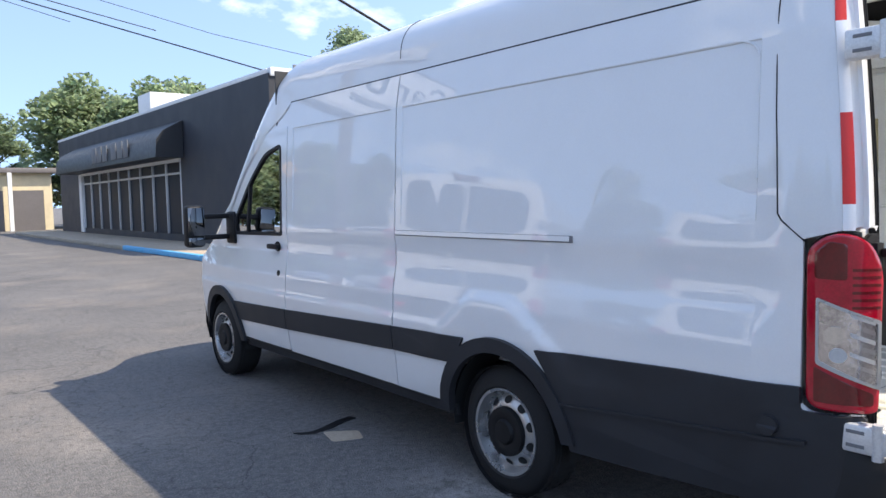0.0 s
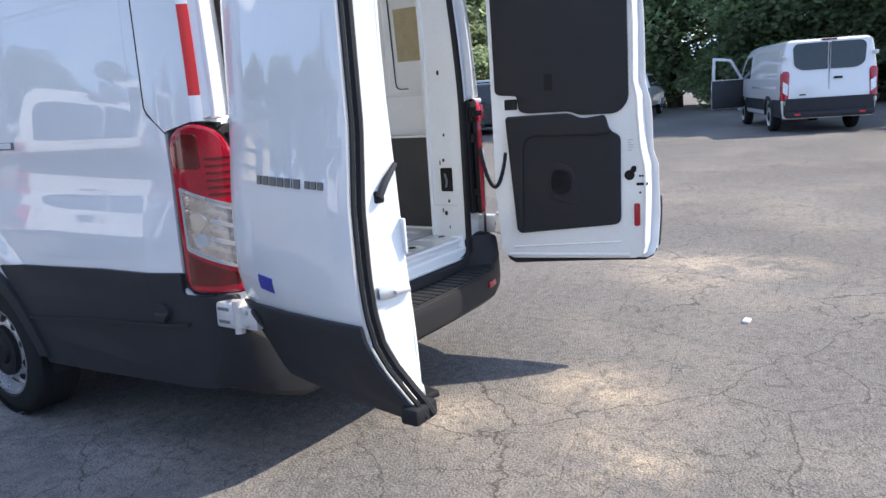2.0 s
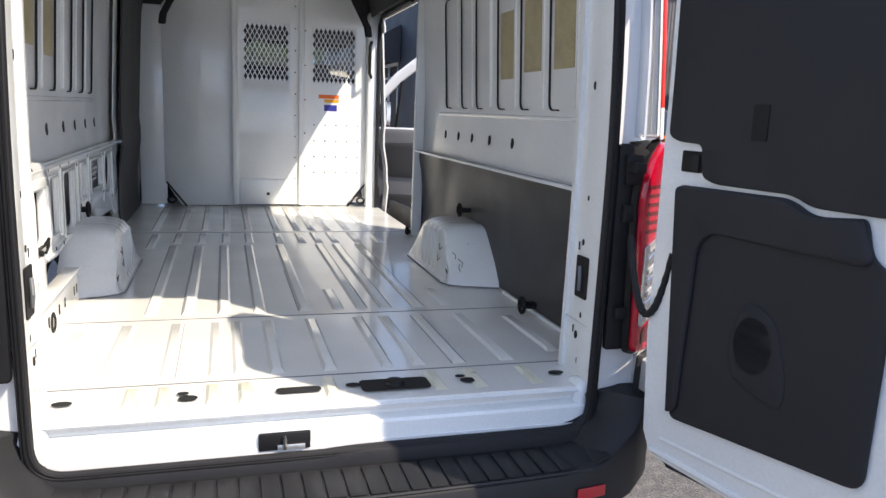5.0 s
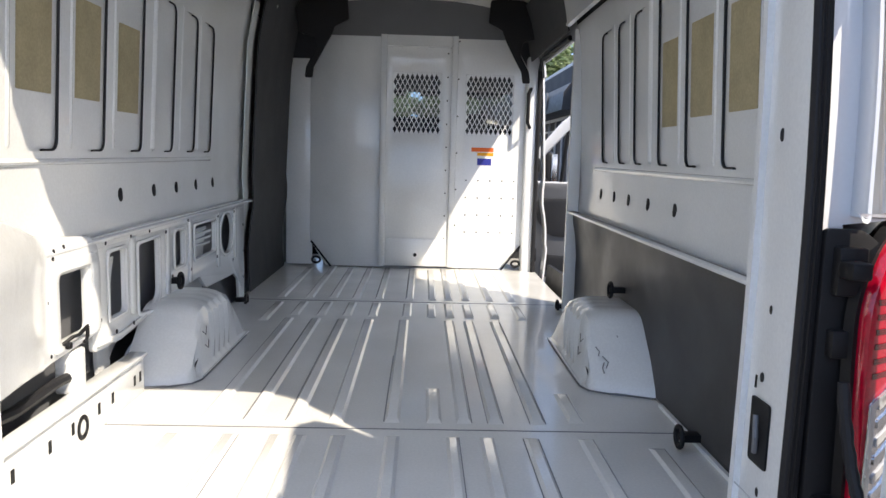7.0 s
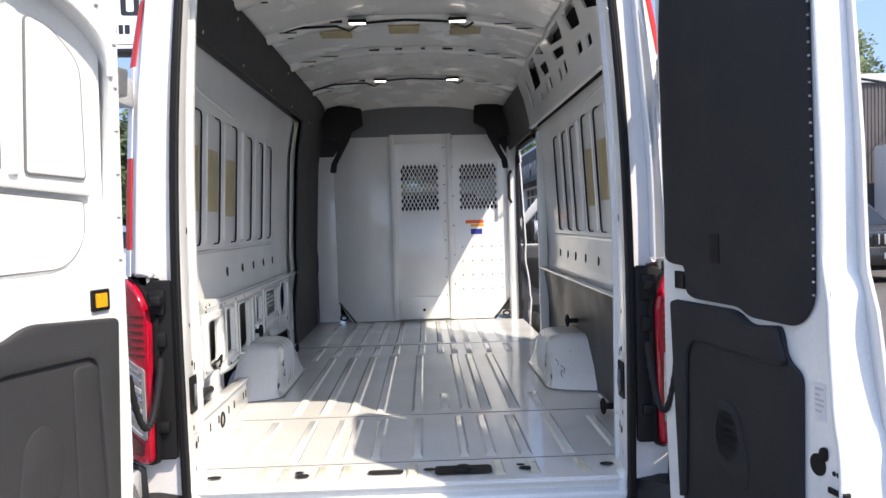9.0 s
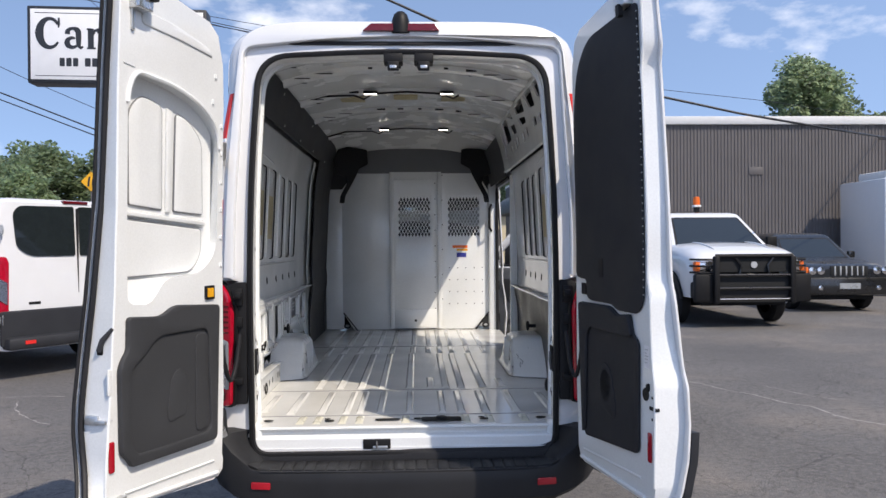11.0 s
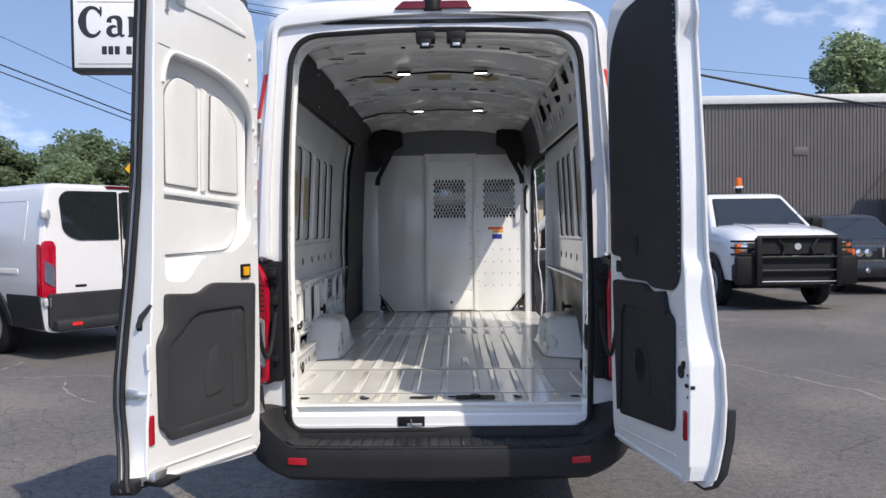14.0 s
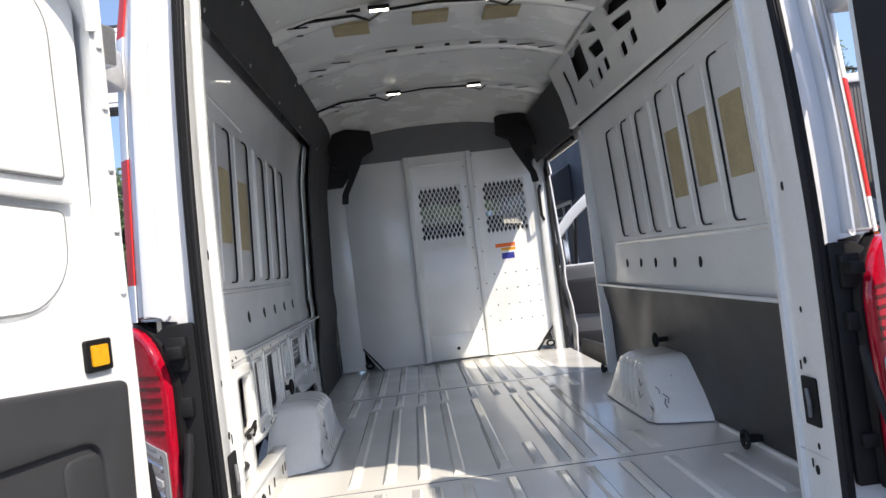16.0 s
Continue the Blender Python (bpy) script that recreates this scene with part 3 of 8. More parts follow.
side_part("door_moulding", rounded([(4.305, 0.59), (5.28, 0.565), (5.32, 0.72), (4.305, 0.745)], 0.008), CLAD, -1, t=0.022, lift=0.004, parent=fd, press=False)
hb = sheet(rrect(4.40, 1.205, 4.58, 1.245, 0.018), t=0.03, bevel=0.006)
f_side = side(-1, False)
part("door_handle", bend(hb, lambda y, z, w: f_side(y, z, w + 0.03)), BLACK, fd, "black pull handle")
side_part("handle_cup", circle(4.47, 1.225, 0.05, 20, 0.8), DARKGAP, -1, t=0.004, lift=0.0125, parent=fd, press=False)
side_part("keyhole", circle(4.415, 1.02, 0.022, 16), BLACK, -1, t=0.006, lift=0.013, parent=fd, press=False)
# door mirror: two-part head on a double arm
mirror = part("door_mirror", boxed(-1.40, -1.235, 5.36, 5.47, 1.20, 1.56, bevel=0.035, segments=3), BLACK, van, "black twin-arm towing mirror")
part("mirror_glass", boxed(-1.388, -1.248, 5.352, 5.36, 1.30, 1.54, bevel=0.003), MIRROR, mirror)
part("blind_spot_glass", boxed(-1.388, -1.248, 5.350, 5.36, 1.215, 1.285, bevel=0.003), MIRROR, mirror)
part("mirror_arm", boxed(-1.25, -0.96, 5.38, 5.44, 1.44, 1.485, bevel=0.012), BLACK, mirror)
part("mirror_arm", boxed(-1.25, -0.96, 5.38, 5.44, 1.26, 1.305, bevel=0.012), BLACK, mirror)
part("mirror_foot", boxed(-1.02, -0.955, 5.28, 5.46, 1.22, 1.50, bevel=0.02), BLACK, mirror)

# roof and nose
ROOF = [(0.15, 2.74), (0.8, 2.755), (3.9, 2.755), (4.15, 2.75), (4.3, 2.73), (4.46, 2.685), (4.55, 2.61), (4.7, 2.48), (4.85, 2.34), (5.0, 2.15), (5.08, 2.05), (5.42, 1.69), (5.92, 1.30), (6.27, 1.10)]
SHOULDER = [(0.15, 2.33), (4.3, 2.33), (4.45, 2.22), (4.62, 2.155), (5.08, 1.835), (5.42, 1.49), (5.92, 1.22), (6.27, 1.03)]
BULGE = [(4.0, 0.0), (4.3, 0.06), (4.62, 0.22), (5.08, 0.30), (5.92, 0.32), (6.27, 0.36)]
POWER = [(0.15, 6.2), (0.6, 4.8), (1.5, 3.7), (4.0, 3.6), (4.46, 4.5), (4.62, 4.2), (5.08, 3.6), (6.27, 4.0)]


def section(s, n=22, inset=0.0):
    zs, top, b, p = curve_value(SHOULDER, s), curve_value(ROOF, s) - inset, curve_value(BULGE, s), curve_value(POWER, s)
    xs = half(zs) * taper(s) - 0.004 - inset
    row = []
    for i in range(-n, n + 1):
        a = (1 - abs(i) / n) * math.pi / 2
        x = xs * math.cos(a) ** (2 / p) if a < math.pi / 2 else 0.0
        z = zs + (top - zs) * math.sin(a) ** (2 / p)
        sg = -1 if i < 0 else 1
        row.append(Vector((sg * x, s + b * (1 - (x / xs) ** 2), z)))
    return row


part("roof", loft([[leaned(v) for v in section(s)] for s in (0.16, 0.18, 0.22, 0.3, 0.5, 0.8, 1.5, 2.2, 2.9, 3.3, 3.6, 3.8, 4.0, 4.1, 4.2, 4.3, 4.4, 4.5, 4.6)]), PAINT, van)
part("roof_seam", tube([(p.x, p.y, p.z) for p in section(2.84)[1:12]], 0.0035, 5), DARKGAP, van)
GLASSY = (4.98, 5.08, 5.25, 5.42, 5.55)
part("scuttle_top", loft([section(s) for s in (4.6, 4.66, 4.72, 4.8, 4.9, 4.98)]), PAINT, van)
part("windscreen", loft([section(s)[7:-7] for s in GLASSY]), GLASS, van, "raked tinted windscreen")
for keep in (slice(0, 9), slice(36, 45)):
    pil = []
    for s in (4.90,) + GLASSY:
        row = section(s)[keep]
        pil.append([Vector((p.x * 1.004, p.y, p.z + 0.006)) for p in row])
    part("windscreen_pillar", loft(pil), PAINT, van, "white pillar beside the windscreen")
part("screen_pillar", loft([section(s)[:8] for s in GLASSY]), PAINT, van)
part("screen_pillar", loft([section(s)[-8:] for s in GLASSY]), PAINT, van)
part("bonnet", loft([section(s) for s in (5.55, 5.65, 5.75, 5.92, 6.1, 6.27)]), PAINT, van)
nose = [[Vector((x * 0.885, 6.25 + k + 0.36 * (1 - x * x), z)) for x in [i / 10 for i in range(-10, 11)]] for z, k in ((1.10, 0.02), (0.95, 0.05), (0.75, 0.06), (0.65, 0.05))]
part("grille_panel", loft(nose), BLACK, van)
nose = [[Vector((x * 0.93, 6.2 + k + 0.40 * (1 - x * x), z)) for x in [i / 10 for i in range(-10, 11)]] for z, k in ((0.66, 0.02), (0.60, 0.07), (0.40, 0.07), (0.28, 0.0))]
part("front_bumper", loft(nose), CLAD, van)

# wheels
def wheel(parent, x, y, sgn, r=0.345, width=0.235, name="wheel"):
    face = sgn * 0.0
    w = part(name, lathe([(0.0, r * 0.66), (0.012, r * 0.70), (0.004, r * 0.78), (-0.004, r * 0.86), (-0.022, r * 0.95), (-0.045, r * 0.992), (-0.12, r), (-0.19, r * 0.992), (-0.215, r * 0.95), (-0.23, r * 0.8), (-0.22, r * 0.62)], 48, caps=False), TYRE, parent, "black road tyre on a silver steel wheel")
    rim = part("rim", lathe([(-0.015, r * 0.68), (0.006, r * 0.665), (0.004, r * 0.62), (-0.03, r * 0.595), (-0.055, r * 0.56), (-0.035, r * 0.50), (-0.018, r * 0.42), (-0.018, r * 0.34), (-0.04, r * 0.30), (-0.04, 0.0)], 48, caps=False), RIM, w, "silver steel rim with oval vent holes")
    for k in range(10):
        a = 2 * math.pi * (k + 0.5) / 10
        c, s = math.cos(a), math.sin(a)
        hb = bmesh.new()
        ring = []
        for j in range(12):
            rr = r * 0.485 + 0.020 * math.cos(j * math.pi / 6)
            tt = 0.026 * math.sin(j * math.pi / 6)
            d = curve_value([(0.42, -0.016), (0.50, -0.033), (0.56, -0.053)], rr / r)
            ring.append(hb.verts.new((d + 0.002, rr * c - tt * s, rr * s + tt * c)))
        hb.faces.new(ring)
        part("vent_hole", hb, DARKGAP, rim)
    part("hub_cap", lathe([(-0.03, r * 0.39), (0.006, r * 0.37), (0.012, r * 0.27), (0.004, r * 0.20), (0.02, r * 0.17), (0.022, 0.0)], 24), BLACK, w, "black plastic hub cap")
    for x0 in (-0.20, -0.145, -0.09, -0.04):
        tread = lathe([(x0, r - 0.004), (x0 + 0.004, r + 0.003), (x0 + 0.031, r + 0.003), (x0 + 0.035, r - 0.004)], 88, caps=False)
        for i, v in enumerate(tread.verts):
            if (i % 88) % 2 and abs(v.co.x - x0 - 0.0175) < 0.014:
                v.co.y *= 0.985
                v.co.z *= 0.985
        part("tread_band", tread, TYRE, w)
    w.matrix_basis = pose(x, y, r, 0, 0, 0 if sgn > 0 else 180)
    return w


wheel(van, -1.0, AXLE_R, -1)
wheel(van, 1.0, AXLE_R, 1)
wheel(van, -1.0, AXLE_F, -1)
wheel(van, 1.0, AXLE_F, 1)
part("underbody", boxed(-0.86, 0.86, 0.30, 6.1, 0.36, 0.60, bevel=0.03), DARKGAP, van)
part("rear_axle", tube([(-0.8, AXLE_R, 0.34), (0.8, AXLE_R, 0.34)], 0.05, 12), DARKGAP, van)
ux = bmesh.new()
box(ux, -0.55, 0.0, 3.4, 4.3, 0.25, 0.40, bevel=0.04)
part("fuel_tank", ux, DARKGAP, van)

# rear frame round the opening
OPEN = rounded([(-0.775, 0.535), (0.775, 0.535), (0.785, 1.4), (0.772, 2.0), (0.732, 2.565), (0.0, 2.602), (-0.732, 2.565), (-0.772, 2.0), (-0.785, 1.4)], [0.09, 0.09, 0.3, 0.3, 0.16, 0.4, 0.16, 0.3, 0.3], 8)



def fine_loop(loop, step=0.10):
    """Extra points along the long straight runs of a closed line."""
    out = []
    for (x0, z0), (x1, z1) in zip(loop, loop[1:] + loop[:1]):
        n = max(1, int(math.hypot(x1 - x0, z1 - z0) / step))
        out += [(x0 + (x1 - x0) * i / n, z0 + (z1 - z0) * i / n) for i in range(n)]
    return out


OPEN = fine_loop(OPEN)


def rear_outline(y, d=0.0):
    pts = [(half(z) * taper(y) - 0.008 - d if not 0.785 < z < 1.425 else 0.842, z) for z in (0.56, 0.7, 0.78, 0.79, 1.0, 1.2, 1.42, 1.43, 1.5, 1.75, 2.0, 2.2)]
    top = [(p.x, p.z - d) for p in section(y, 16, d) if p.x > 0]
    right = pts + [p for p in top[::-1] if p[1] > 2.3]
    left = [(-x, z) for x, z in right[::-1]]
    return right + left


fr = sheet(rear_outline(0.19), [OPEN], 0.03, vs=(0.8, 1.2, 1.6, 1.8, 2.0, 2.2, 2.4, 2.55))
part("rear_frame", bend(fr, lambda x, z, w: leaned((x, 0.195 + w, z))), PAINT, van)
# raised outer lip, set proud of the recess that the doors shut into
edge = [(half(z) * taper(0.165) - 0.002, z) for z in (1.435, 1.5, 1.75, 2.0, 2.2)] + [(p.x, p.z) for p in section(0.16, 16)[::-1] if p.x > 0 and p.z > 2.335]
inner = rounded([(0.855, 1.435), (0.855, 1.75), (0.825, 2.17), (0.802, 2.605), (0.40, 2.648), (0.0, 2.662)], [0.001, 0.2, 0.3, 0.055, 0.3, 0.001], 6)
lip = edge + [(-x, z) for x, z in edge[::-1]] + [(-x, z) for x, z in inner] + inner[::-1]

part("frame_lip", bend(sheet(lip, t=0.06, bevel=0.008, vs=(1.6, 1.8, 2.0, 2.15, 2.3, 2.4, 2.5, 2.6)), lambda x, z, w: leaned((x, 0.205 - w, z))), PAINT, van)
inner_wall = [(0.93, FLOOR - 0.14)] + [(half(z) - 0.05, z) for z in (0.8, 1.0, 1.2, 1.4, 1.7, 2.0, 2.3, 2.45)] + [(0.80, 2.60), (0.55, 2.68), (0.0, 2.70)]
inner_wall = inner_wall + [(-x, z) for x, z in inner_wall[-2::-1]]
bk = sheet(inner_wall, [OPEN], 0.02)
part("frame_back", bend(bk, lambda x, z, w: Vector((x, 0.41 + w, z))), INNER, van)
jamb = loft([[leaned((x * k, y, 0.535 + (z - 0.535) * k2)) for x, z in OPEN] for y, k, k2 in ((0.195, 1.0, 1.0), (0.22, 0.997, 1.0), (0.30, 1.0, 1.0), (0.415, 1.02, 1.004))], closed=True)
part("door_jamb", jamb, INNER, van)
part("door_seal", tube([leaned((x * 0.997, 0.184, 0.535 + (z - 0.535) * 0.998)) for x, z in OPEN], 0.0145, 8, closed=True), RUBBER, van, "black rubber seal round the opening")
for k, y, r in ((1.010, 0.172, 0.0045), (0.992, 0.170, 0.0035), (1.001, 0.167, 0.004)):
    part("seal_ridge", tube([leaned((x * k, y, 0.535 + (z - 0.535) * 0.998 + (k - 1.0) * (0.6 if z > 1 else -0.6))) for x, z in OPEN], r, 6, closed=True), BLACK, van)
# dark back of the lamp columns between seal and lamp
for sgn in (-1, 1):
    col = sheet(rounded([(0.794, 0.80), (0.895, 0.80), (0.895, 1.39), (0.86, 1.415), (0.794, 1.415)], 0.012), t=0.02, bevel=0.004)
    column_ = part("lamp_column", bend(col, lambda x, z, w: Vector((sgn * x, 0.178 - w, z))), BLACK, van)
    for z0_, z1_ in ((1.30, 1.385), (1.19, 1.24), (0.90, 0.935)):
        part("column_bracket", boxed(*sorted((sgn * 0.81, sgn * 0.862)), 0.136, 0.162, z0_, z1_, bevel=0.005), BLACK, column_)
    part("column_cable", tube([(sgn * 0.855, 0.150, z_) for z_ in (0.84, 1.0, 1.2, 1.38)], 0.009, 8), RUBBER, column_)
    hose = [(sgn * (0.815 + 0.055 * t), 0.10 - 0.13 * t, 1.16 - 0.20 * math.sin(t * math.pi) ** 0.8 - 0.03 * t) for t in [i / 30 for i in range(31)]]
    part("wiring_hose", tube(hose, [0.0115 if i % 2 else 0.0095 for i in range(31)], 10), RUBBER, van, "black corrugated wiring hose")
    part("check_strap", boxed(sgn * 0.825 - 0.018, sgn * 0.825 + 0.018, 0.09, 0.135, 1.335, 1.365, bevel=0.005), BLACK, van)
# header: stepped white lintel, high brake lamp and camera
part("rain_strip", bend(sheet(rounded([(-0.62, 2.628), (-0.55, 2.618), (0.55, 2.618), (0.62, 2.628), (0.55, 2.636), (-0.55, 2.636)], 0.004), t=0.02, bevel=0.003), lambda x, z, w: leaned((x, 0.196 - w, z + 0.012 - 0.02 * x * x))), RUBBER, van)
part("high_brake_lamp", bend(sheet(rounded([(-0.205, 2.684), (0.19, 2.684), (0.165, 2.724), (-0.16, 2.724)], 0.008), t=0.05, bevel=0.004), lambda x, z, w: leaned((x, 0.178 - w, z))), REDDARK, van, "red high-level brake lamp")
cam_bm = lathe([(0.0, 0.05), (0.03, 0.05), (0.07, 0.045), (0.10, 0.036), (0.115, 0.02), (0.117, 0.0)], 20, "z")
bend(cam_bm, lambda x, y, z: Vector((x - 0.01, y + 0.285, z + 2.70)))
part("rear_camera", cam_bm, BLACK, van, "black dome of the rear view camera")
for x in (-0.05, 0.11):
    lt = boxed(x - 0.05, x + 0.05, 0.27, 0.37, 2.55, 2.60, bevel=0.008)
    la = part("door_latch", lt, BLACK, van)
    part("latch_plate", boxed(x - 0.03, x + 0.03, 0.262, 0.27, 2.505, 2.555, bevel=0.004), BLACK, la)
    part("latch_pin", boxed(x - 0.018, x + 0.018, 0.256, 0.263, 2.517, 2.533, bevel=0.002), HARDWARE, la)

# tail lamps
for sgn in (-1, 1):
    shape = rounded([(0.0, 0.83), (0.03, 0.803), (0.225, 0.792), (0.235, 1.30), (0.19, 1.405), (0.085, 1.428), (0.0, 1.375)], [0.02, 0.04, 0.03, 0.10, 0.08, 0.06, 0.05], 5)
    us = [i * 0.0125 for i in range(1, 20)]
    lz = (0.85, 0.95, 1.05, 1.15, 1.25, 1.35)

    def lamp_map(u, v, w, sgn=sgn):
        # the lens wraps round the corner: u from the flank to the rear face
        a = u / 0.24
        p0, p1, p2 = Vector((0.984, 0.318)), Vector((1.002, 0.185)), Vector((0.848, 0.118))
        c = p0 * (1 - a) ** 2 + p1 * 2 * a * (1 - a) + p2 * a * a
        tan = (p1 - p0) * 2 * (1 - a) + (p2 - p1) * 2 * a
        nrm = Vector((-tan.y, tan.x)).normalized()
        c = c + nrm * (w - 0.03)
        return Vector((sgn * c.x, c.y, v))

    tl = part("tail_lamp", bend(sheet(shape, t=0.04, bevel=0.010, us=us, vs=lz), lamp_map), REDLENS, van, "tall red tail lamp with a clear middle")
    clear = rounded([(0.035, 0.965), (0.035, 1.20), (0.222, 1.12), (0.222, 0.878)], 0.010)
    part("reversing_lens", bend(sheet(clear, t=0.005, bevel=0.002, us=us, vs=lz), lambda u, v, w: lamp_map(u, v, w + 0.0385)), CLEARLENS, tl, "clear lens with bright reflector ribs")
    frame_in = rounded([(0.043, 0.978), (0.043, 1.186), (0.213, 1.11), (0.213, 0.893)], 0.008)
    part("lens_frame", bend(sheet(clear, [frame_in], t=0.004, us=us, vs=lz), lambda u, v, w: lamp_map(u, v, w + 0.0425)), SILVER, tl)
    dark = rounded([(0.028, 1.265), (0.028, 1.355), (0.07, 1.395), (0.125, 1.385), (0.125, 1.26)], 0.012)
    part("indicator_lens", bend(sheet(dark, t=0.004, bevel=0.0015, us=us, vs=lz), lambda u, v, w: lamp_map(u, v, w + 0.0385)), REDDARK, tl)
    part("side_cell", bend(sheet(rounded([(0.028, 0.83), (0.205, 0.822), (0.205, 0.865), (0.028, 0.955)], 0.01), t=0.004, bevel=0.0015, us=us, vs=lz), lambda u, v, w: lamp_map(u, v, w + 0.0385)), REDDARK, tl)
    gasket = [(0.1175 + (u_ - 0.1175) * 1.07, 1.11 + (v_ - 1.11) * 1.022) for u_, v_ in shape]
    part("lamp_gasket", bend(sheet(gasket, t=0.02, us=us, vs=lz), lambda u, v, w: lamp_map(u, v, w - 0.002)), BLACK, tl)
    for i in range(6):
        z0 = 0.945 + i * 0.034
        rb = rounded([(0.135, z0 + 0.02), (0.205, z0 - 0.012), (0.205, z0 + 0.004), (0.135, z0 + 0.034)], 0.004)
        part("reflector_rib", bend(sheet(rb, t=0.003, us=us), lambda u, v, w: lamp_map(u, v, w + 0.0435)), STEEL if i % 2 else CHROME, tl)
    part("bulb_cup", bend(sheet(circle(0.09, 1.07, 0.032, 18), t=0.004, us=us), lambda u, v, w: lamp_map(u, v, w + 0.0432)), CHROME, tl)
    part("bulb_cup", bend(sheet(circle(0.10, 1.0, 0.026, 18), t=0.004, us=us), lambda u, v, w: lamp_map(u, v, w + 0.0432)), STEEL, tl)
    for i in range(6):
        z0 = 1.16 + i * 0.026
        part("lens_rib", bend(sheet(rrect(0.14, z0, 0.222, z0 + 0.010, 0.002), t=0.003, us=us), lambda u, v, w: lamp_map(u, v, w + 0.0385)), REDDARK, tl)
    # vertical red and white tape up the rear corner
    z = 1.43
    k = 0
    while z < 2.37:
        h = 0.09 if k == 0 else 0.31
        z1 = min(z + h, 2.37)
        tp = sheet([(0.0, z), (0.042, z), (0.042, z1), (0.0, z1)], t=0.004, us=(0.01, 0.02, 0.03), vs=[z + (z1 - z) * i / 6 for i in range(1, 6)])
        ob = part("reflective_tape", bend(tp, lambda u, v, w: leaned((sgn * (half(v) * taper(0.212 - u * 0.74) + 0.002 + w * 0.7), 0.212 - u * 0.74 - w * 0.7, v))), REFWHITE if k % 2 == 0 else REFRED, van)
        z = z1
        k += 1
    # door hinges
    for hz in (0.72, 2.055):
        hx = 0.945 if hz < 1 else 0.935
        hg = bmesh.new()
        box(hg, sgn * hx - 0.03, sgn * hx + 0.03, 0.085, 0.215, hz - 0.05, hz + 0.05, bevel=0.010)
        tube([(sgn * (hx + 0.02), 0.085, hz - 0.062), (sgn * (hx + 0.02), 0.085, hz + 0.062)], 0.019, 12, bm=hg)
        hinge = part("door_hinge", hg, HINGE, van, "white and zinc strap hinge")
        part("hinge_leaf", boxed(*sorted((sgn * (hx - 0.005), sgn * (hx + 0.03))), -0.02, 0.075, hz - 0.042, hz + 0.042, bevel=0.008), HINGE, hinge)
        for dz in (-0.024, 0.024):
            part("hinge_slot", boxed(*sorted((sgn * (hx + 0.029), sgn * (hx + 0.032))), 0.125, 0.185, hz + dz - 0.006, hz + dz + 0.006, bevel=0.001), TRIMGREY, hinge)
            part("hinge_bolt", bend(lathe([(0.0, 0.011), (0.006, 0.010), (0.008, 0.0)], 6), lambda a, b, c: Vector((sgn * (hx + 0.03 + a), 0.03 + b, hz + dz + c))), HARDWARE, hinge)

# rear bumper
PLAN = [(0.985, 0.55), (0.985, 0.30), (0.965, 0.17), (0.92, 0.085), (0.85, 0.035), (0.74, 0.005), (0.60, -0.012), (0.3, -0.03), (0.0, -0.035)]
PLAN = PLAN + [(-x, y) for x, y in PLAN[-2::-1]]
rows = []
for i, (x, y) in enumerate(PLAN):
    ax = abs(x)
    up_ = curve_value([(0.0, 0.0), (0.75, 0.0), (0.90, 0.05), (0.985, 0.085)], ax)
    top = curve_value([(0.0, 0.505), (0.70, 0.505), (0.80, 0.54), (0.88, 0.635), (0.93, 0.67), (0.985, 0.68)], ax)
    a, b = PLAN[max(0, i - 1)], PLAN[min(len(PLAN) - 1, i + 1)]
    d = Vector((b[0] - a[0], b[1] - a[1], 0)).normalized()
    nrm = Vector((d.y, -d.x, 0))
    if nrm.dot(Vector((x, y - 0.6, 0))) < 0:
        nrm = -nrm
    deep = 0.22 if ax < 0.95 else 0.11 if ax < 0.975 else 0.026
    prof = [(-deep, top - 0.004), (-min(0.10, deep * 0.9), top), (-0.018, top - 0.002), (-0.006, top - 0.010), (0.0, top - 0.03), (0.002, 0.44), (-0.004, 0.36 + up_), (-0.03, 0.335 + up_), (-0.12, 0.33 + up_)]
    rows.append([Vector((x, y, 0)) + nrm * o + Vector((0, 0, z)) for o, z in prof])
bumper = part("rear_bumper", loft(rows), BUMPER, van, "black textured bumper with a ribbed step")
for i in range(28):
    x = -0.735 + i * 1.47 / 27
    rb = sheet(rrect(x - 0.0235, 0.0, x + 0.0235, 0.150, 0.004, 2), t=0.006, bevel=0.002)
    part("step_rib", bend(rb, lambda u, v, w: Vector((u, v - 0.012 + 0.022 * (u / 0.7) ** 2, 0.504 + w + 0.45 * max(0.0, abs(u) - 0.70)))), BUMPER, bumper)
# worn front edge of the step
part("step_edge", tube([(x, -0.022 + 0.022 * (x / 0.7) ** 2, 0.5035) for x in [-0.7 + i * 0.1 for i in range(15)]], 0.004, 6), CLAD, bumper)
for sgn in (-1, 1):
    rf = sheet(rrect(-0.048, -0.017, 0.048, 0.017, 0.006), t=0.006, bevel=0.002)
    m = Matrix.Translation((sgn * 0.695, -0.003, 0.437)) @ Matrix.Rotation(radians(9 * sgn), 4, "Z") @ Matrix.Rotation(radians(90), 4, "X")
    rf.transform(m)
    part("reflector", rf, REFDEEP, bumper, "red bumper reflector")

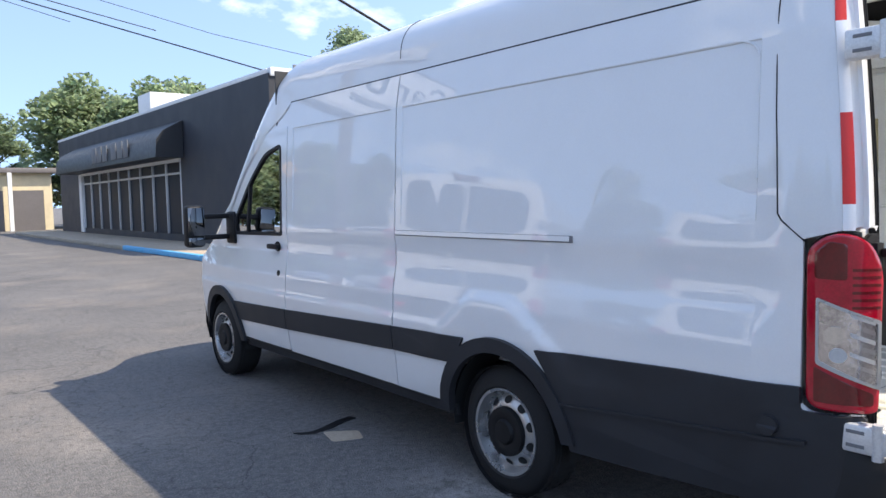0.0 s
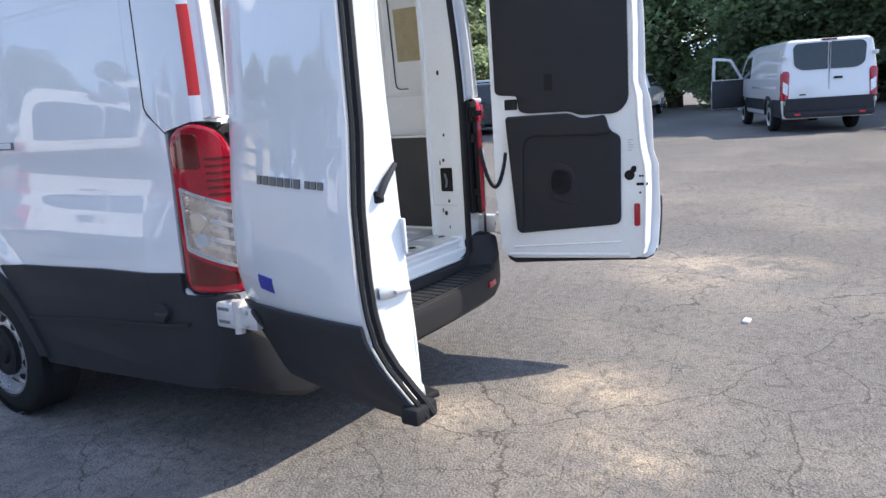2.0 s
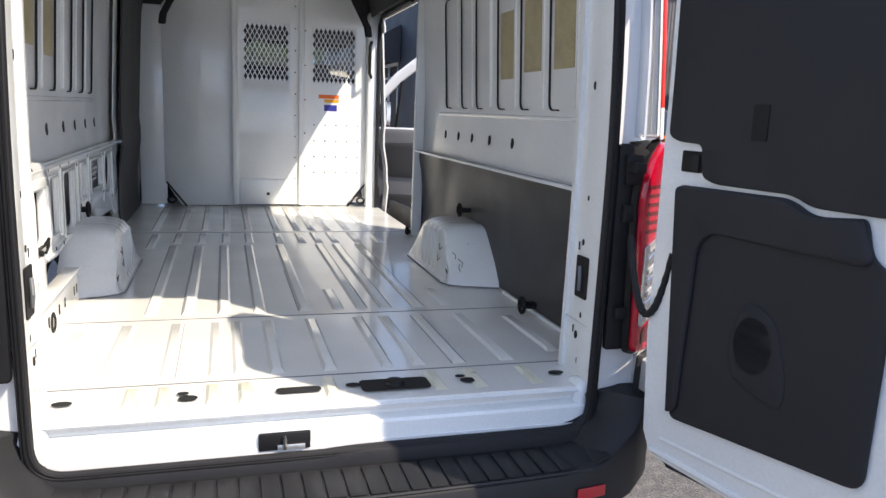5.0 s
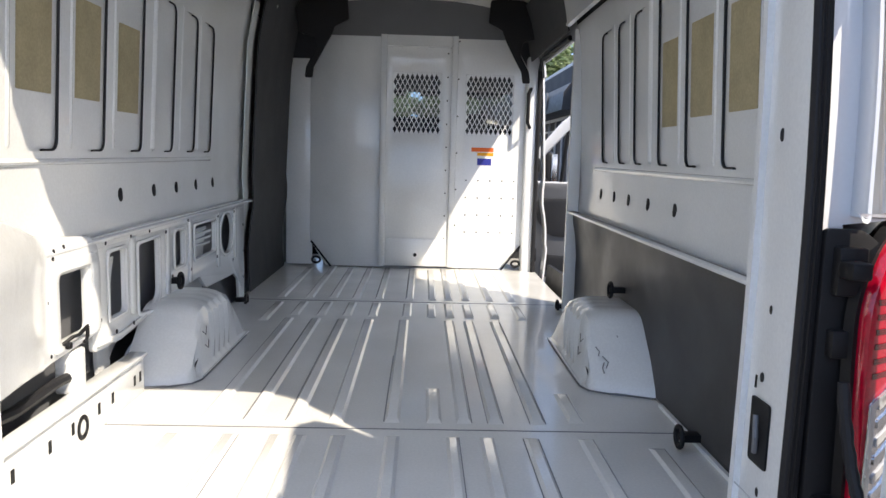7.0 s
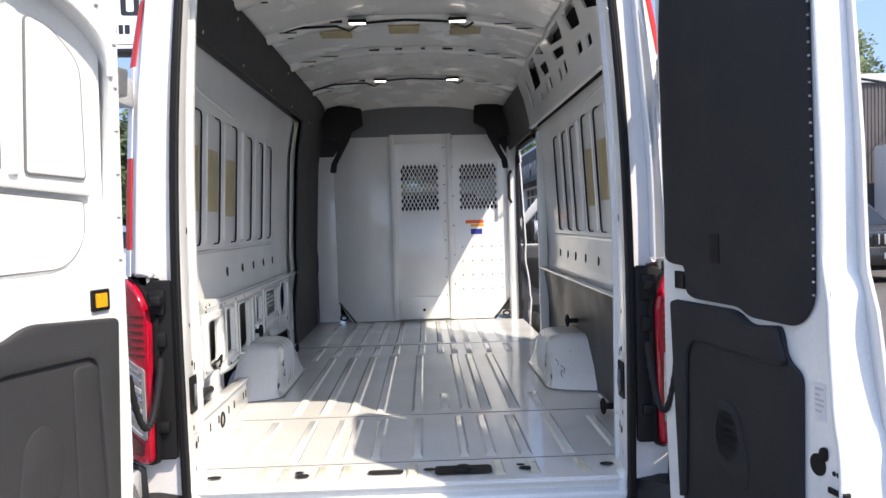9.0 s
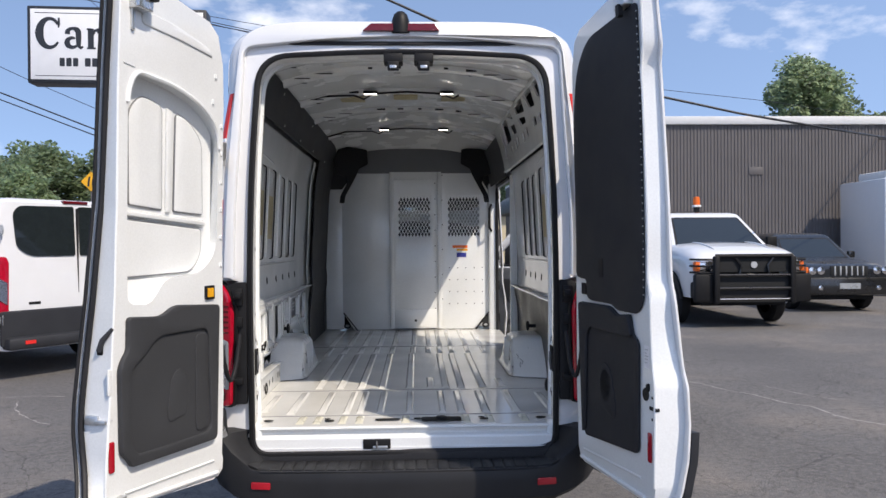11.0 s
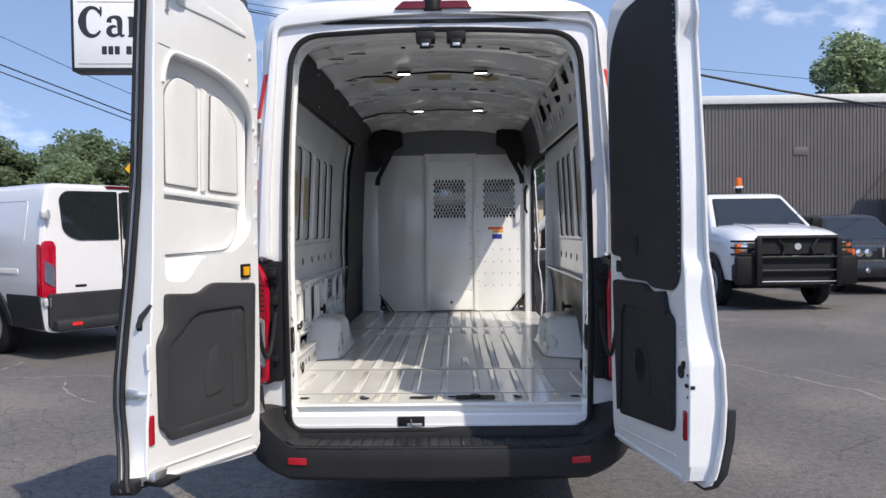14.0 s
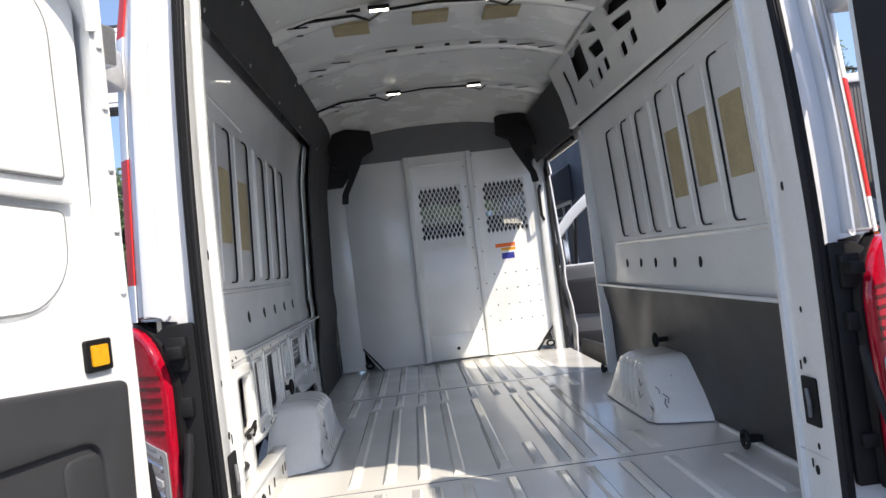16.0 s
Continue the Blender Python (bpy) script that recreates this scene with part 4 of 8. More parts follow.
# ---- load bay ----
# floor pan with raised ribs
half_plan = [(0.77, 0.222), (0.80, 0.30), (0.955, 0.30), (0.955, 1.52), (0.735, 1.60), (0.735, 2.25), (0.955, 2.25), (0.955, 5.15), (0.70, 5.15), (0.70, 6.2)]
fb = sheet(half_plan + [(-x, y) for x, y in half_plan[::-1]], t=0.03)
bend(fb, lambda x, y, w: Vector((x, y, FLOOR - 0.03 + w)))
load_floor = part("load_floor", fb, FLOORPAINT, van, "white ribbed steel load floor, worn and dusty")


def rib(x, y0, y1, w=0.052, h=0.008, z=FLOOR):
    bm = bmesh.new()
    e = 0.03
    lo = [bm.verts.new((x + a, y, z + 0.0005)) for a, y in ((-w / 2, y0), (w / 2, y0), (w / 2, y1), (-w / 2, y1))]
    k = w / 2 - 0.010
    hi = [bm.verts.new((x + a, y, z + h)) for a, y in ((-k, y0 + e), (k, y0 + e), (k, y1 - e), (-k, y1 - e))]
    bm.faces.new(hi)
    for i in range(4):
        bm.faces.new((lo[i], lo[(i + 1) % 4], hi[(i + 1) % 4], hi[i]))
    return bm


MAIN_RIBS = (-0.575, -0.436, -0.30, -0.165, 0.015, 0.247, 0.349, 0.487)
for x in MAIN_RIBS:
    part("floor_rib", rib(x, 1.20, 2.69, 0.05, 0.010), FLOORPAINT, load_floor)
    part("floor_rib", rib(x + 0.012, 2.76, 3.12, 0.05, 0.009), FLOORPAINT, load_floor)
    part("floor_rib", rib(x + 0.02, 3.24, 4.46, 0.05, 0.010), FLOORPAINT, load_floor)
for x, y0, y1 in ((0.15, 1.20, 1.56), (0.16, 2.76, 3.10), (0.615, 1.22, 1.52), (0.64, 2.74, 3.10), (-0.70, 2.62, 3.10), (-0.72, 3.24, 4.40), (0.17, 3.24, 4.40), (0.64, 3.24, 4.30)):
    part("floor_rib", rib(x, y0, y1, 0.05, 0.009), FLOORPAINT, load_floor)
for x, w in ((-0.636, 0.05), (-0.468, 0.045), (-0.33, 0.04), (-0.257, 0.04), (-0.144, 0.045), (0.02, 0.045), (0.204, 0.04), (0.309, 0.045), (0.445, 0.045), (0.615, 0.05)):
    part("floor_rib", rib(x, 0.485, 1.085, w, 0.010), FLOORPAINT, load_floor)
for x in (-0.79, 0.815):
    part("floor_rib", rib(x, 0.55, 1.02, 0.05), FLOORPAINT, load_floor)
for y in (0.45, 1.145, 3.17):
    part("floor_seam", boxed(-0.93, 0.93, y - 0.0025, y + 0.0025, FLOOR, FLOOR + 0.0015), TRIMGREY, load_floor)
# dirt gathered along the foot of some ribs
for x, y0, y1 in ((-0.462, 1.21, 2.68), (-0.326, 1.21, 2.68), (-0.012, 1.21, 2.0), (0.272, 1.21, 2.68), (0.324, 1.21, 2.68), (0.374, 1.21, 2.68), (0.462, 1.21, 2.68), (0.513, 1.21, 2.68), (-0.446, 0.49, 1.08), (0.422, 0.49, 1.08), (0.468, 0.49, 1.08), (0.224, 0.60, 1.08)):
    part("dirt_line", boxed(x - 0.002, x + 0.002, y0, y1, FLOOR, FLOOR + 0.0012), TRIMGREY, load_floor)
for x in (-0.552, -0.465, -0.333, -0.244, 0.0, 0.322, 0.45, 0.633):
    part("sill_rib", rib(x, 0.262, 0.432, 0.042, 0.009), SILLPAD, load_floor)


def floor_mark(outline, mat, name, h=0.0024, label=""):
    bm = sheet(outline, t=0.0016)
    bend(bm, lambda u, v, w: Vector((u, v, FLOOR + h + w)))
    return part(name, bm, mat, load_floor, label)


for x in (-0.722, 0.722):
    floor_mark(circle(x, 0.33, 0.026, 18, 0.62), DARKGAP, "drain_hole", 0.0064)
for x in (-0.40, 0.42):
    floor_mark(circle(x, 0.315, 0.026, 18, 0.7), DARKGAP, "drain_hole", 0.0064)
    floor_mark(circle(x - 0.015, 0.352, 0.016, 14, 0.7), DARKGAP, "drain_hole", 0.0064)
floor_mark(rrect(-0.16, 0.305, -0.03, 0.345, 0.02), DARKGAP, "floor_slot", 0.0064)
floor_mark(circle(0.065, 0.335, 0.022, 16, 0.7), DARKGAP, "drain_hole", 0.0064)
lp = floor_mark(rrect(0.085, 0.275, 0.295, 0.365, 0.02), BLACK, "floor_latch", 0.0066, "black plastic cover plate")
part("latch_boss", bend(lathe([(0.0, 0.03), (0.012, 0.026), (0.014, 0.0)], 18, "z"), lambda x, y, z: Vector((x + 0.19, y + 0.32, z + FLOOR + 0.008))), BLACK, lp)
# sill face with the striker
rows = []
for i in range(25):
    x = -0.79 + 1.58 * i / 24
    e = max(0.0, (abs(x) - 0.66) / 0.13)
    lift = 0.03 * e * e
    prof = [(0.26, FLOOR - 0.003), (0.218, FLOOR - 0.005), (0.209, FLOOR - 0.010), (0.212, FLOOR - 0.017), (0.238, FLOOR - 0.023), (0.236, FLOOR - 0.044), (0.206, FLOOR - 0.052), (0.200, FLOOR - 0.060), (0.199, 0.575 + lift), (0.199, 0.555 + lift), (0.197, 0.545 + lift)]
    rows.append([Vector((x, y, z)) for y, z in prof])
part("sill_face", loft(rows), INNER, van, "white pressed steel load sill")
for sgn in (-1, 1):
    part("sill_corner", boxed(*sorted((sgn * 0.735, sgn * 0.80)), 0.205, 0.30, 0.56, FLOOR + 0.012, bevel=0.025, segments=3), INNER, van)
# three-ridged rubber strip along the foot of the sill, lifted in the middle
rows = []
for i in range(61):
    x = -0.775 + 1.55 * i / 60
    e = max(0.0, (abs(x) - 0.68) / 0.095)
    up_ = 0.035 * e * e + 0.010 * (1 / (1 + math.exp(-(x + 0.02) / 0.035)))
    prof = [(0.214, 0.560), (0.206, 0.566), (0.198, 0.560), (0.194, 0.551), (0.188, 0.556), (0.181, 0.552), (0.178, 0.543), (0.172, 0.547), (0.164, 0.543), (0.160, 0.530), (0.158, 0.50)]
    rows.append([Vector((x, y, z + up_ - 0.012)) for y, z in prof])
part("sill_seal", loft(rows), RUBBER, van, "black ridged rubber strip along the sill")
st = part("striker_box", boxed(-0.215, -0.075, 0.190, 0.206, 0.553, 0.603, bevel=0.004), BLACK, van, "black recess holding a bright door striker")
part("striker_pin", tube([(-0.145, 0.184, 0.558), (-0.145, 0.184, 0.596)], 0.006, 8), CHROME, st)
part("striker_plate", boxed(-0.165, -0.09, 0.185, 0.191, 0.556, 0.570, bevel=0.002), HARDWARE, st)


def wall(sgn, d=0.055):
    def f(y, z, w):
        return Vector((sgn * (half(z) - d - w), y, z))
    return f


def wall_part(name, outline, mat, sgn, holes=(), t=0.01, lift=0.0, d=0.055, label="", parent=van):
    bm = sheet(outline, holes, t, us=[0.6, 1.2, 1.8, 2.4, 3.0, 3.6, 4.2], vs=[0.8, 0.95, 1.1, 1.18, 1.28, 1.36, 1.42, 1.55, 1.7, 1.85, 2.0, 2.13, 2.2, 2.26, 2.33, 2.4, 2.45, 2.5, 2.55])
    f = wall(sgn, d)
    bend(bm, lambda y, z, w: f(y, z, w + lift))
    return part(name, bm, mat, parent, label)


# pressed upper wall: four wide and three narrow tall panels
WIDE = {-1: [(0.53, 0.785), (0.864, 1.113), (1.206, 1.435), (1.517, 1.766)], 1: [(0.50, 0.76), (0.83, 1.07), (1.14, 1.38), (1.45, 1.67)]}
NARROW = {-1: [(1.915, 2.12), (2.211, 2.42), (2.468, 2.685)], 1: [(1.80, 1.99), (2.06, 2.24), (2.31, 2.54)]}
UPPER_IN = 0.020
for sgn in (-1, 1):
    end = 3.34 if sgn < 0 else 3.04
    bays = [rrect(a, 1.505, b, 2.13, 0.04) for a, b in WIDE[sgn]] + [rrect(a, 1.505, b, 2.11, 0.05) for a, b in NARROW[sgn]]
    part_wall = wall_part("inner_wall", [(0.42, 1.23), (end, 1.23), (end, 2.24 if sgn > 0 else 2.38), (0.42, 2.24 if sgn > 0 else 2.38)], INNER, sgn, holes=bays, t=0.004, lift=0.010, d=UPPER_IN)
    wall_part("outer_skin", [(0.42, 1.44), (end, 1.44), (end, 2.18), (0.42, 2.18)], INNER, sgn, t=0.002, lift=0.0005, d=UPPER_IN, parent=part_wall)
    for a, b in WIDE[sgn]:
        low_ = 1.645 if a > 1.3 else 1.667
        wall_part("foam_pad", rrect(max(a + 0.006, b - 0.215), low_, b - 0.03, low_ + 0.30, 0.006), FOAM, sgn, t=0.002, lift=0.0026, d=UPPER_IN, label="yellowed foam damping pad", parent=part_wall)
    # dark mastic along the far edge of each tall panel
    for a, b in WIDE[sgn] + NARROW[sgn]:
        top_ = 2.13 if (a, b) in WIDE[sgn] else 2.11
        run = rounded([(b - 0.09, 1.507), (b - 0.001, 1.507), (b - 0.001, top_ - 0.002), (b - 0.09, top_ - 0.002)], [0, 0.04, 0.04, 0], 5)
        wf = wall(sgn, UPPER_IN)
        part("mastic_line", tube([wf(y, z, 0.008) for y, z in run], 0.0045, 6), RUBBER, part_wall)
    # pressed ribs between the tall panels
    f_w = wall(sgn, UPPER_IN)
    for k, (a, b) in enumerate(WIDE[sgn][1:] + NARROW[sgn]):
        broad = k == 3
        y = a - (0.055 if broad else 0.024)
        part("wall_swage", tube([f_w(y, z, 0.007) for z in (1.50, 1.52, 1.7, 1.85, 2.0, 2.11, 2.14)], [0.002] + [0.018 if broad else 0.0115] * 5 + [0.002], 10), INNER, part_wall)
    part("wall_bead", tube([f_w(y, z, 0.010) for y, z in ((0.50, 2.225), (0.8, 2.212), (1.1, 2.198), (1.4, 2.183), (1.62, 2.168))], 0.009, 8), INNER, part_wall)
    part("wall_bead", tube([f_w(y, z, 0.012) for y, z in ((0.46, 1.475), (1.0, 1.475), (1.62, 1.475), (1.85, 1.475), (2.66, 1.475))], 0.010, 8), INNER, part_wall)
    for i in range(5):
        y = (1.56, 1.89, 2.16, 2.44, 2.72)[i] if sgn < 0 else (1.45, 1.76, 2.035, 2.275, 2.53)[i]
        wall_part("wall_hole", circle(y, 1.355, 0.019, 14, 1.3), DARKGAP, sgn, t=0.002, lift=0.0142, d=UPPER_IN, parent=part_wall)
    # ledge under the pressed wall
    lg = sheet([(0.43, 0.0), (end, 0.0), (end, 0.05), (0.43, 0.05)], t=0.012, bevel=0.003)
    part("wall_ledge", bend(lg, lambda y, u, w: Vector((sgn * (0.955 - u), y, 1.222 + w))), INNER, van)
# right lower: dark scuffed ply, from the rear pillar to the sliding door
wall_part("lining_board", [(0.43, FLOOR + 0.006), (3.02, FLOOR + 0.006), (3.02, 1.235), (0.43, 1.235)], SCUFFED, 1, t=0.008, lift=0.012, d=0.045, label="scuffed dark lining board")
wall_part("floor_trim", [(0.45, FLOOR), (1.40, FLOOR), (1.40, FLOOR + 0.012), (0.45, FLOOR + 0.012)], INNER, 1, t=0.012, lift=0.024, d=0.045)
# left lower: open pressed frame with cut-outs
def frame_part(name, outline, mat, holes=(), t=0.016, lift=0.0, label="", parent=van):
    bm = sheet(outline, holes, t, bevel=min(0.003, t * 0.3))
    bend(bm, lambda y, z, w: Vector((-(0.948 - w - lift), y, z)))
    return part(name, bm, mat, parent, label)


cuts = [rrect(1.345, 0.955, 1.485, 1.175, 0.02), rounded([(1.60, 0.92), (1.74, 0.905), (1.815, 0.955), (1.815, 1.175), (1.60, 1.172)], 0.022), rrect(2.0, 1.027, 2.125, 1.176, 0.022), rrect(2.27, 1.024, 2.61, 1.174, 0.026), circle(2.83, 1.085, 0.125, 20, 0.86)]
lower = rounded([(1.22, 0.872), (1.44, 0.862), (1.66, 0.885), (1.80, 0.905), (2.36, 0.93), (2.46, 0.86), (2.98, 0.845), (3.08, 0.80), (3.10, FLOOR), (3.22, FLOOR), (3.22, 1.238), (1.22, 1.238)], 0.02)
frame_ = frame_part("side_frame", lower, INNER, holes=cuts, label="white pressed frame with cut-outs")
for loop in cuts:
    cy, cz = sum(q[0] for q in loop) / len(loop), sum(q[1] for q in loop) / len(loop)
    big = [(y + (0.013 if y > cy else -0.013), z + (0.013 if z > cz else -0.013)) for y, z in loop]
    frame_part("cutout_rim", big, INNER, holes=[loop], t=0.008, lift=0.016, parent=frame_)
for y in (1.545, 1.91, 2.20, 2.655, 2.99):
    frame_part("frame_rib", rrect(y - 0.02, 0.93, y + 0.02, 1.215, 0.014), INNER, t=0.010, lift=0.016, parent=frame_)
frame_part("frame_top_ridge", rrect(1.24, 1.200, 3.18, 1.226, 0.01), INNER, t=0.010, lift=0.016, parent=frame_)
frame_part("frame_foot_ridge", rounded([(1.24, 0.885), (1.44, 0.876), (1.66, 0.896), (1.66, 0.91), (1.44, 0.892), (1.24, 0.90)], 0.005), INNER, t=0.010, lift=0.016, parent=frame_)
# inner posts seen through the cut-outs; the white sheet behind is greyed for shade
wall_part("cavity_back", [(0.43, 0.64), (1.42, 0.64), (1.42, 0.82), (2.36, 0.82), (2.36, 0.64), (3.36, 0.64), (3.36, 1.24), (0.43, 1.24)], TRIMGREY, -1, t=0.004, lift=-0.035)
for y0_, y1_ in ((1.36, 1.46), (2.30, 2.56)):
    wall_part("inner_post", rrect(y0_, 0.70, y1_, 1.15, 0.01), INNER, -1, t=0.012, lift=-0.02)
for z in (1.06, 1.09, 1.12):
    wall_part("inner_shelf", rrect(2.28, z, 2.60, z + 0.012, 0.004), INNER, -1, t=0.02, lift=-0.008)
part("frame_rail", boxed(-0.905, -0.868, 0.46, 1.47, FLOOR, FLOOR + 0.135, bevel=0.006), INNER, van, "white pressed floor rail")
part("rail_flange", boxed(-0.915, -0.855, 0.46, 1.47, FLOOR + 0.133, FLOOR + 0.145, bevel=0.004), INNER, van)
for y in (0.62, 0.80, 0.93, 1.10, 1.2, 1.38, 1.43):
    part("rail_slot", boxed(-0.868, -0.8665, y - 0.008, y + 0.008, FLOOR + 0.05, FLOOR + 0.085), DARKGAP, van)
part("cavity_hose", tube([(-0.93, 0.5, 0.90), (-0.925, 0.62, 0.86), (-0.93, 0.75, 0.845), (-0.92, 0.95, 0.86), (-0.93, 1.15, 0.84)], 0.016, 8), RUBBER, van)
part("cavity_bracket", boxed(-0.96, -0.90, 1.02, 1.10, 0.80, 0.93, bevel=0.01), INNER, van)
wall_part("wall_flange", rounded([(3.18, FLOOR), (3.36, FLOOR), (3.36, 2.36), (3.25, 2.36), (3.25, 1.25), (3.2, 1.0)], 0.02), INNER, -1, t=0.006, lift=0.0)
for i, (y, z) in enumerate(((1.31, 1.213), (1.52, 1.213), (1.70, 1.213), (1.88, 1.19), (2.16, 1.213), (1.53, 0.90), (2.64, 1.19), (2.93, 0.93), (2.96, 1.19), (3.16, 0.80), (3.16, 0.95), (3.16, 1.1), (1.38, 0.905), (1.95, 1.0), (2.2, 0.99), (2.62, 0.99))):
    frame_part("frame_hole", circle(y, z, 0.008, 10), DARKGAP, t=0.002, lift=0.0245)
# boxed-in corner with an opening in a raised rim
box_line = rounded([(0.42, 0.985), (0.66, 0.955), (0.85, 0.925), (1.225, 0.945), (1.235, 1.16), (1.20, 1.25), (0.90, 1.275), (0.70, 1.345), (0.42, 1.355)], [0.004, 0.04, 0.02, 0.03, 0.05, 0.04, 0.06, 0.06, 0.004])


def box_face(y, z, w, t=0.03):
    """The box runs in from the rear pillar, then lies flat along the frame; its top leans back."""
    x = 0.775 + 0.13 * min(1.0, max(0.0, (y - 0.42) / 0.46))
    lean = 0.05 * max(0.0, (z - 1.22) / 0.12) ** 1.5
    return Vector((-(x + lean + (t - w)), y, z))


hole_ = rrect(0.955, 0.972, 1.15, 1.16, 0.022)
slices, levels = [0.48, 0.54, 0.60, 0.66, 0.72, 0.78, 0.82, 0.86, 0.90], [1.0, 1.1, 1.2, 1.24, 1.27, 1.30, 1.33]
cb = part("corner_box", bend(sheet(box_line, [hole_], 0.03, bevel=0.008, us=slices, vs=levels), box_face), INNER, van, "white boxed-in corner with a rectangular opening")
part("opening_rim", bend(sheet(rounded([(0.905, 0.945), (1.205, 0.955), (1.205, 1.17), (1.175, 1.205), (0.935, 1.205), (0.905, 1.175)], 0.03), [rrect(0.945, 0.962, 1.16, 1.17, 0.026)], 0.010, bevel=0.004), lambda y, z, w: box_face(y, z, w + 0.029)), INNER, cb)
for y, z in ((0.94, 1.235), (1.0, 1.24), (0.93, 1.215), (0.89, 1.10), (0.90, 0.95), (1.22, 0.98)):
    part("box_hole", bend(sheet(circle(y, z, 0.006, 8), t=0.002), lambda a, b, w: box_face(a, b, w + 0.0295)), DARKGAP, cb)
part("loose_wire", tube([(-0.905, 0.96, 0.965), (-0.885, 0.985, 0.985), (-0.888, 1.03, 0.98), (-0.885, 1.08, 0.995), (-0.89, 1.09, 0.965), (-0.90, 1.09, 0.94)], 0.006, 6), BLACK, van)
part("loose_plug", boxed(-0.894, -0.878, 0.955, 0.972, 0.955, 0.975, bevel=0.004), BLACK, van)

# dark boards on the left: full height by the bulkhead, and along the top
wall_part("lining_board", [(3.37, FLOOR + 0.004), (4.46, FLOOR + 0.004), (4.46, 2.39), (3.37, 2.39)], BOARD, -1, t=0.008, lift=0.03, label="dark grey lining board")
wall_part("upper_board", [(0.46, 2.385), (4.46, 2.385), (4.46, 2.62), (0.46, 2.62)], BOARD, -1, t=0.008, lift=0.02, label="dark grey lining board under the roof")
wall_part("upper_board", [(3.05, 2.215), (4.46, 2.215), (4.46, 2.56), (3.05, 2.56)], BOARD, 1, t=0.008, lift=0.02)
for y, z in ((0.8, 2.41), (1.5, 2.415), (2.2, 2.41), (2.9, 2.415), (3.7, 2.41), (1.2, 2.57), (2.5, 2.57)):
    wall_part("board_clip", circle(y, z, 0.008, 10), STEEL, -1, t=0.003, lift=0.0285)
# right top: open lattice of the roof frame
tri = [rounded([(2.52, 2.585), (2.24, 2.585), (2.30, 2.425), (2.60, 2.425)], 0.02), rounded([(2.18, 2.585), (1.97, 2.59), (1.94, 2.53)], 0.018), rounded([(2.20, 2.515), (1.96, 2.50), (1.97, 2.435), (2.15, 2.445)], 0.018),
       rounded([(1.76, 2.585), (1.40, 2.585), (1.43, 2.50), (1.74, 2.53)], 0.018), rounded([(1.76, 2.505), (1.48, 2.475), (1.50, 2.435), (1.72, 2.45)], 0.016), rounded([(1.28, 2.585), (1.02, 2.585), (1.05, 2.47), (1.24, 2.49)], 0.018),
       rounded([(0.92, 2.58), (0.68, 2.58), (0.72, 2.46), (0.90, 2.50)], 0.018), rrect(1.965, 2.345, 2.055, 2.41, 0.016), rrect(2.115, 2.335, 2.195, 2.40, 0.016), rrect(1.67, 2.335, 1.76, 2.40, 0.018), rrect(1.51, 2.345, 1.60, 2.41, 0.018), rrect(1.12, 2.365, 1.24, 2.42, 0.016),
       rrect(0.93, 2.355, 1.03, 2.41, 0.016), rrect(0.62, 2.345, 0.72, 2.40, 0.016), rrect(2.32, 2.335, 2.38, 2.385, 0.012), rrect(2.72, 2.33, 2.80, 2.54, 0.02)]
wall_part("roof_frame", [(0.45, 2.235), (3.05, 2.235), (3.05, 2.61), (0.45, 2.61)], INNER, 1, holes=tri, t=0.012, lift=0.016, label="white pressed roof frame with irregular cut-outs")
wall_part("frame_ridge", rrect(0.46, 2.236, 3.04, 2.25, 0.004), INNER, 1, t=0.012, lift=0.026)
# black sheet puts the darkness behind the lattice into the colour
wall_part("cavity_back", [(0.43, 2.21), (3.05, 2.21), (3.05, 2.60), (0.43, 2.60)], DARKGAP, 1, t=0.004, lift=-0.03)
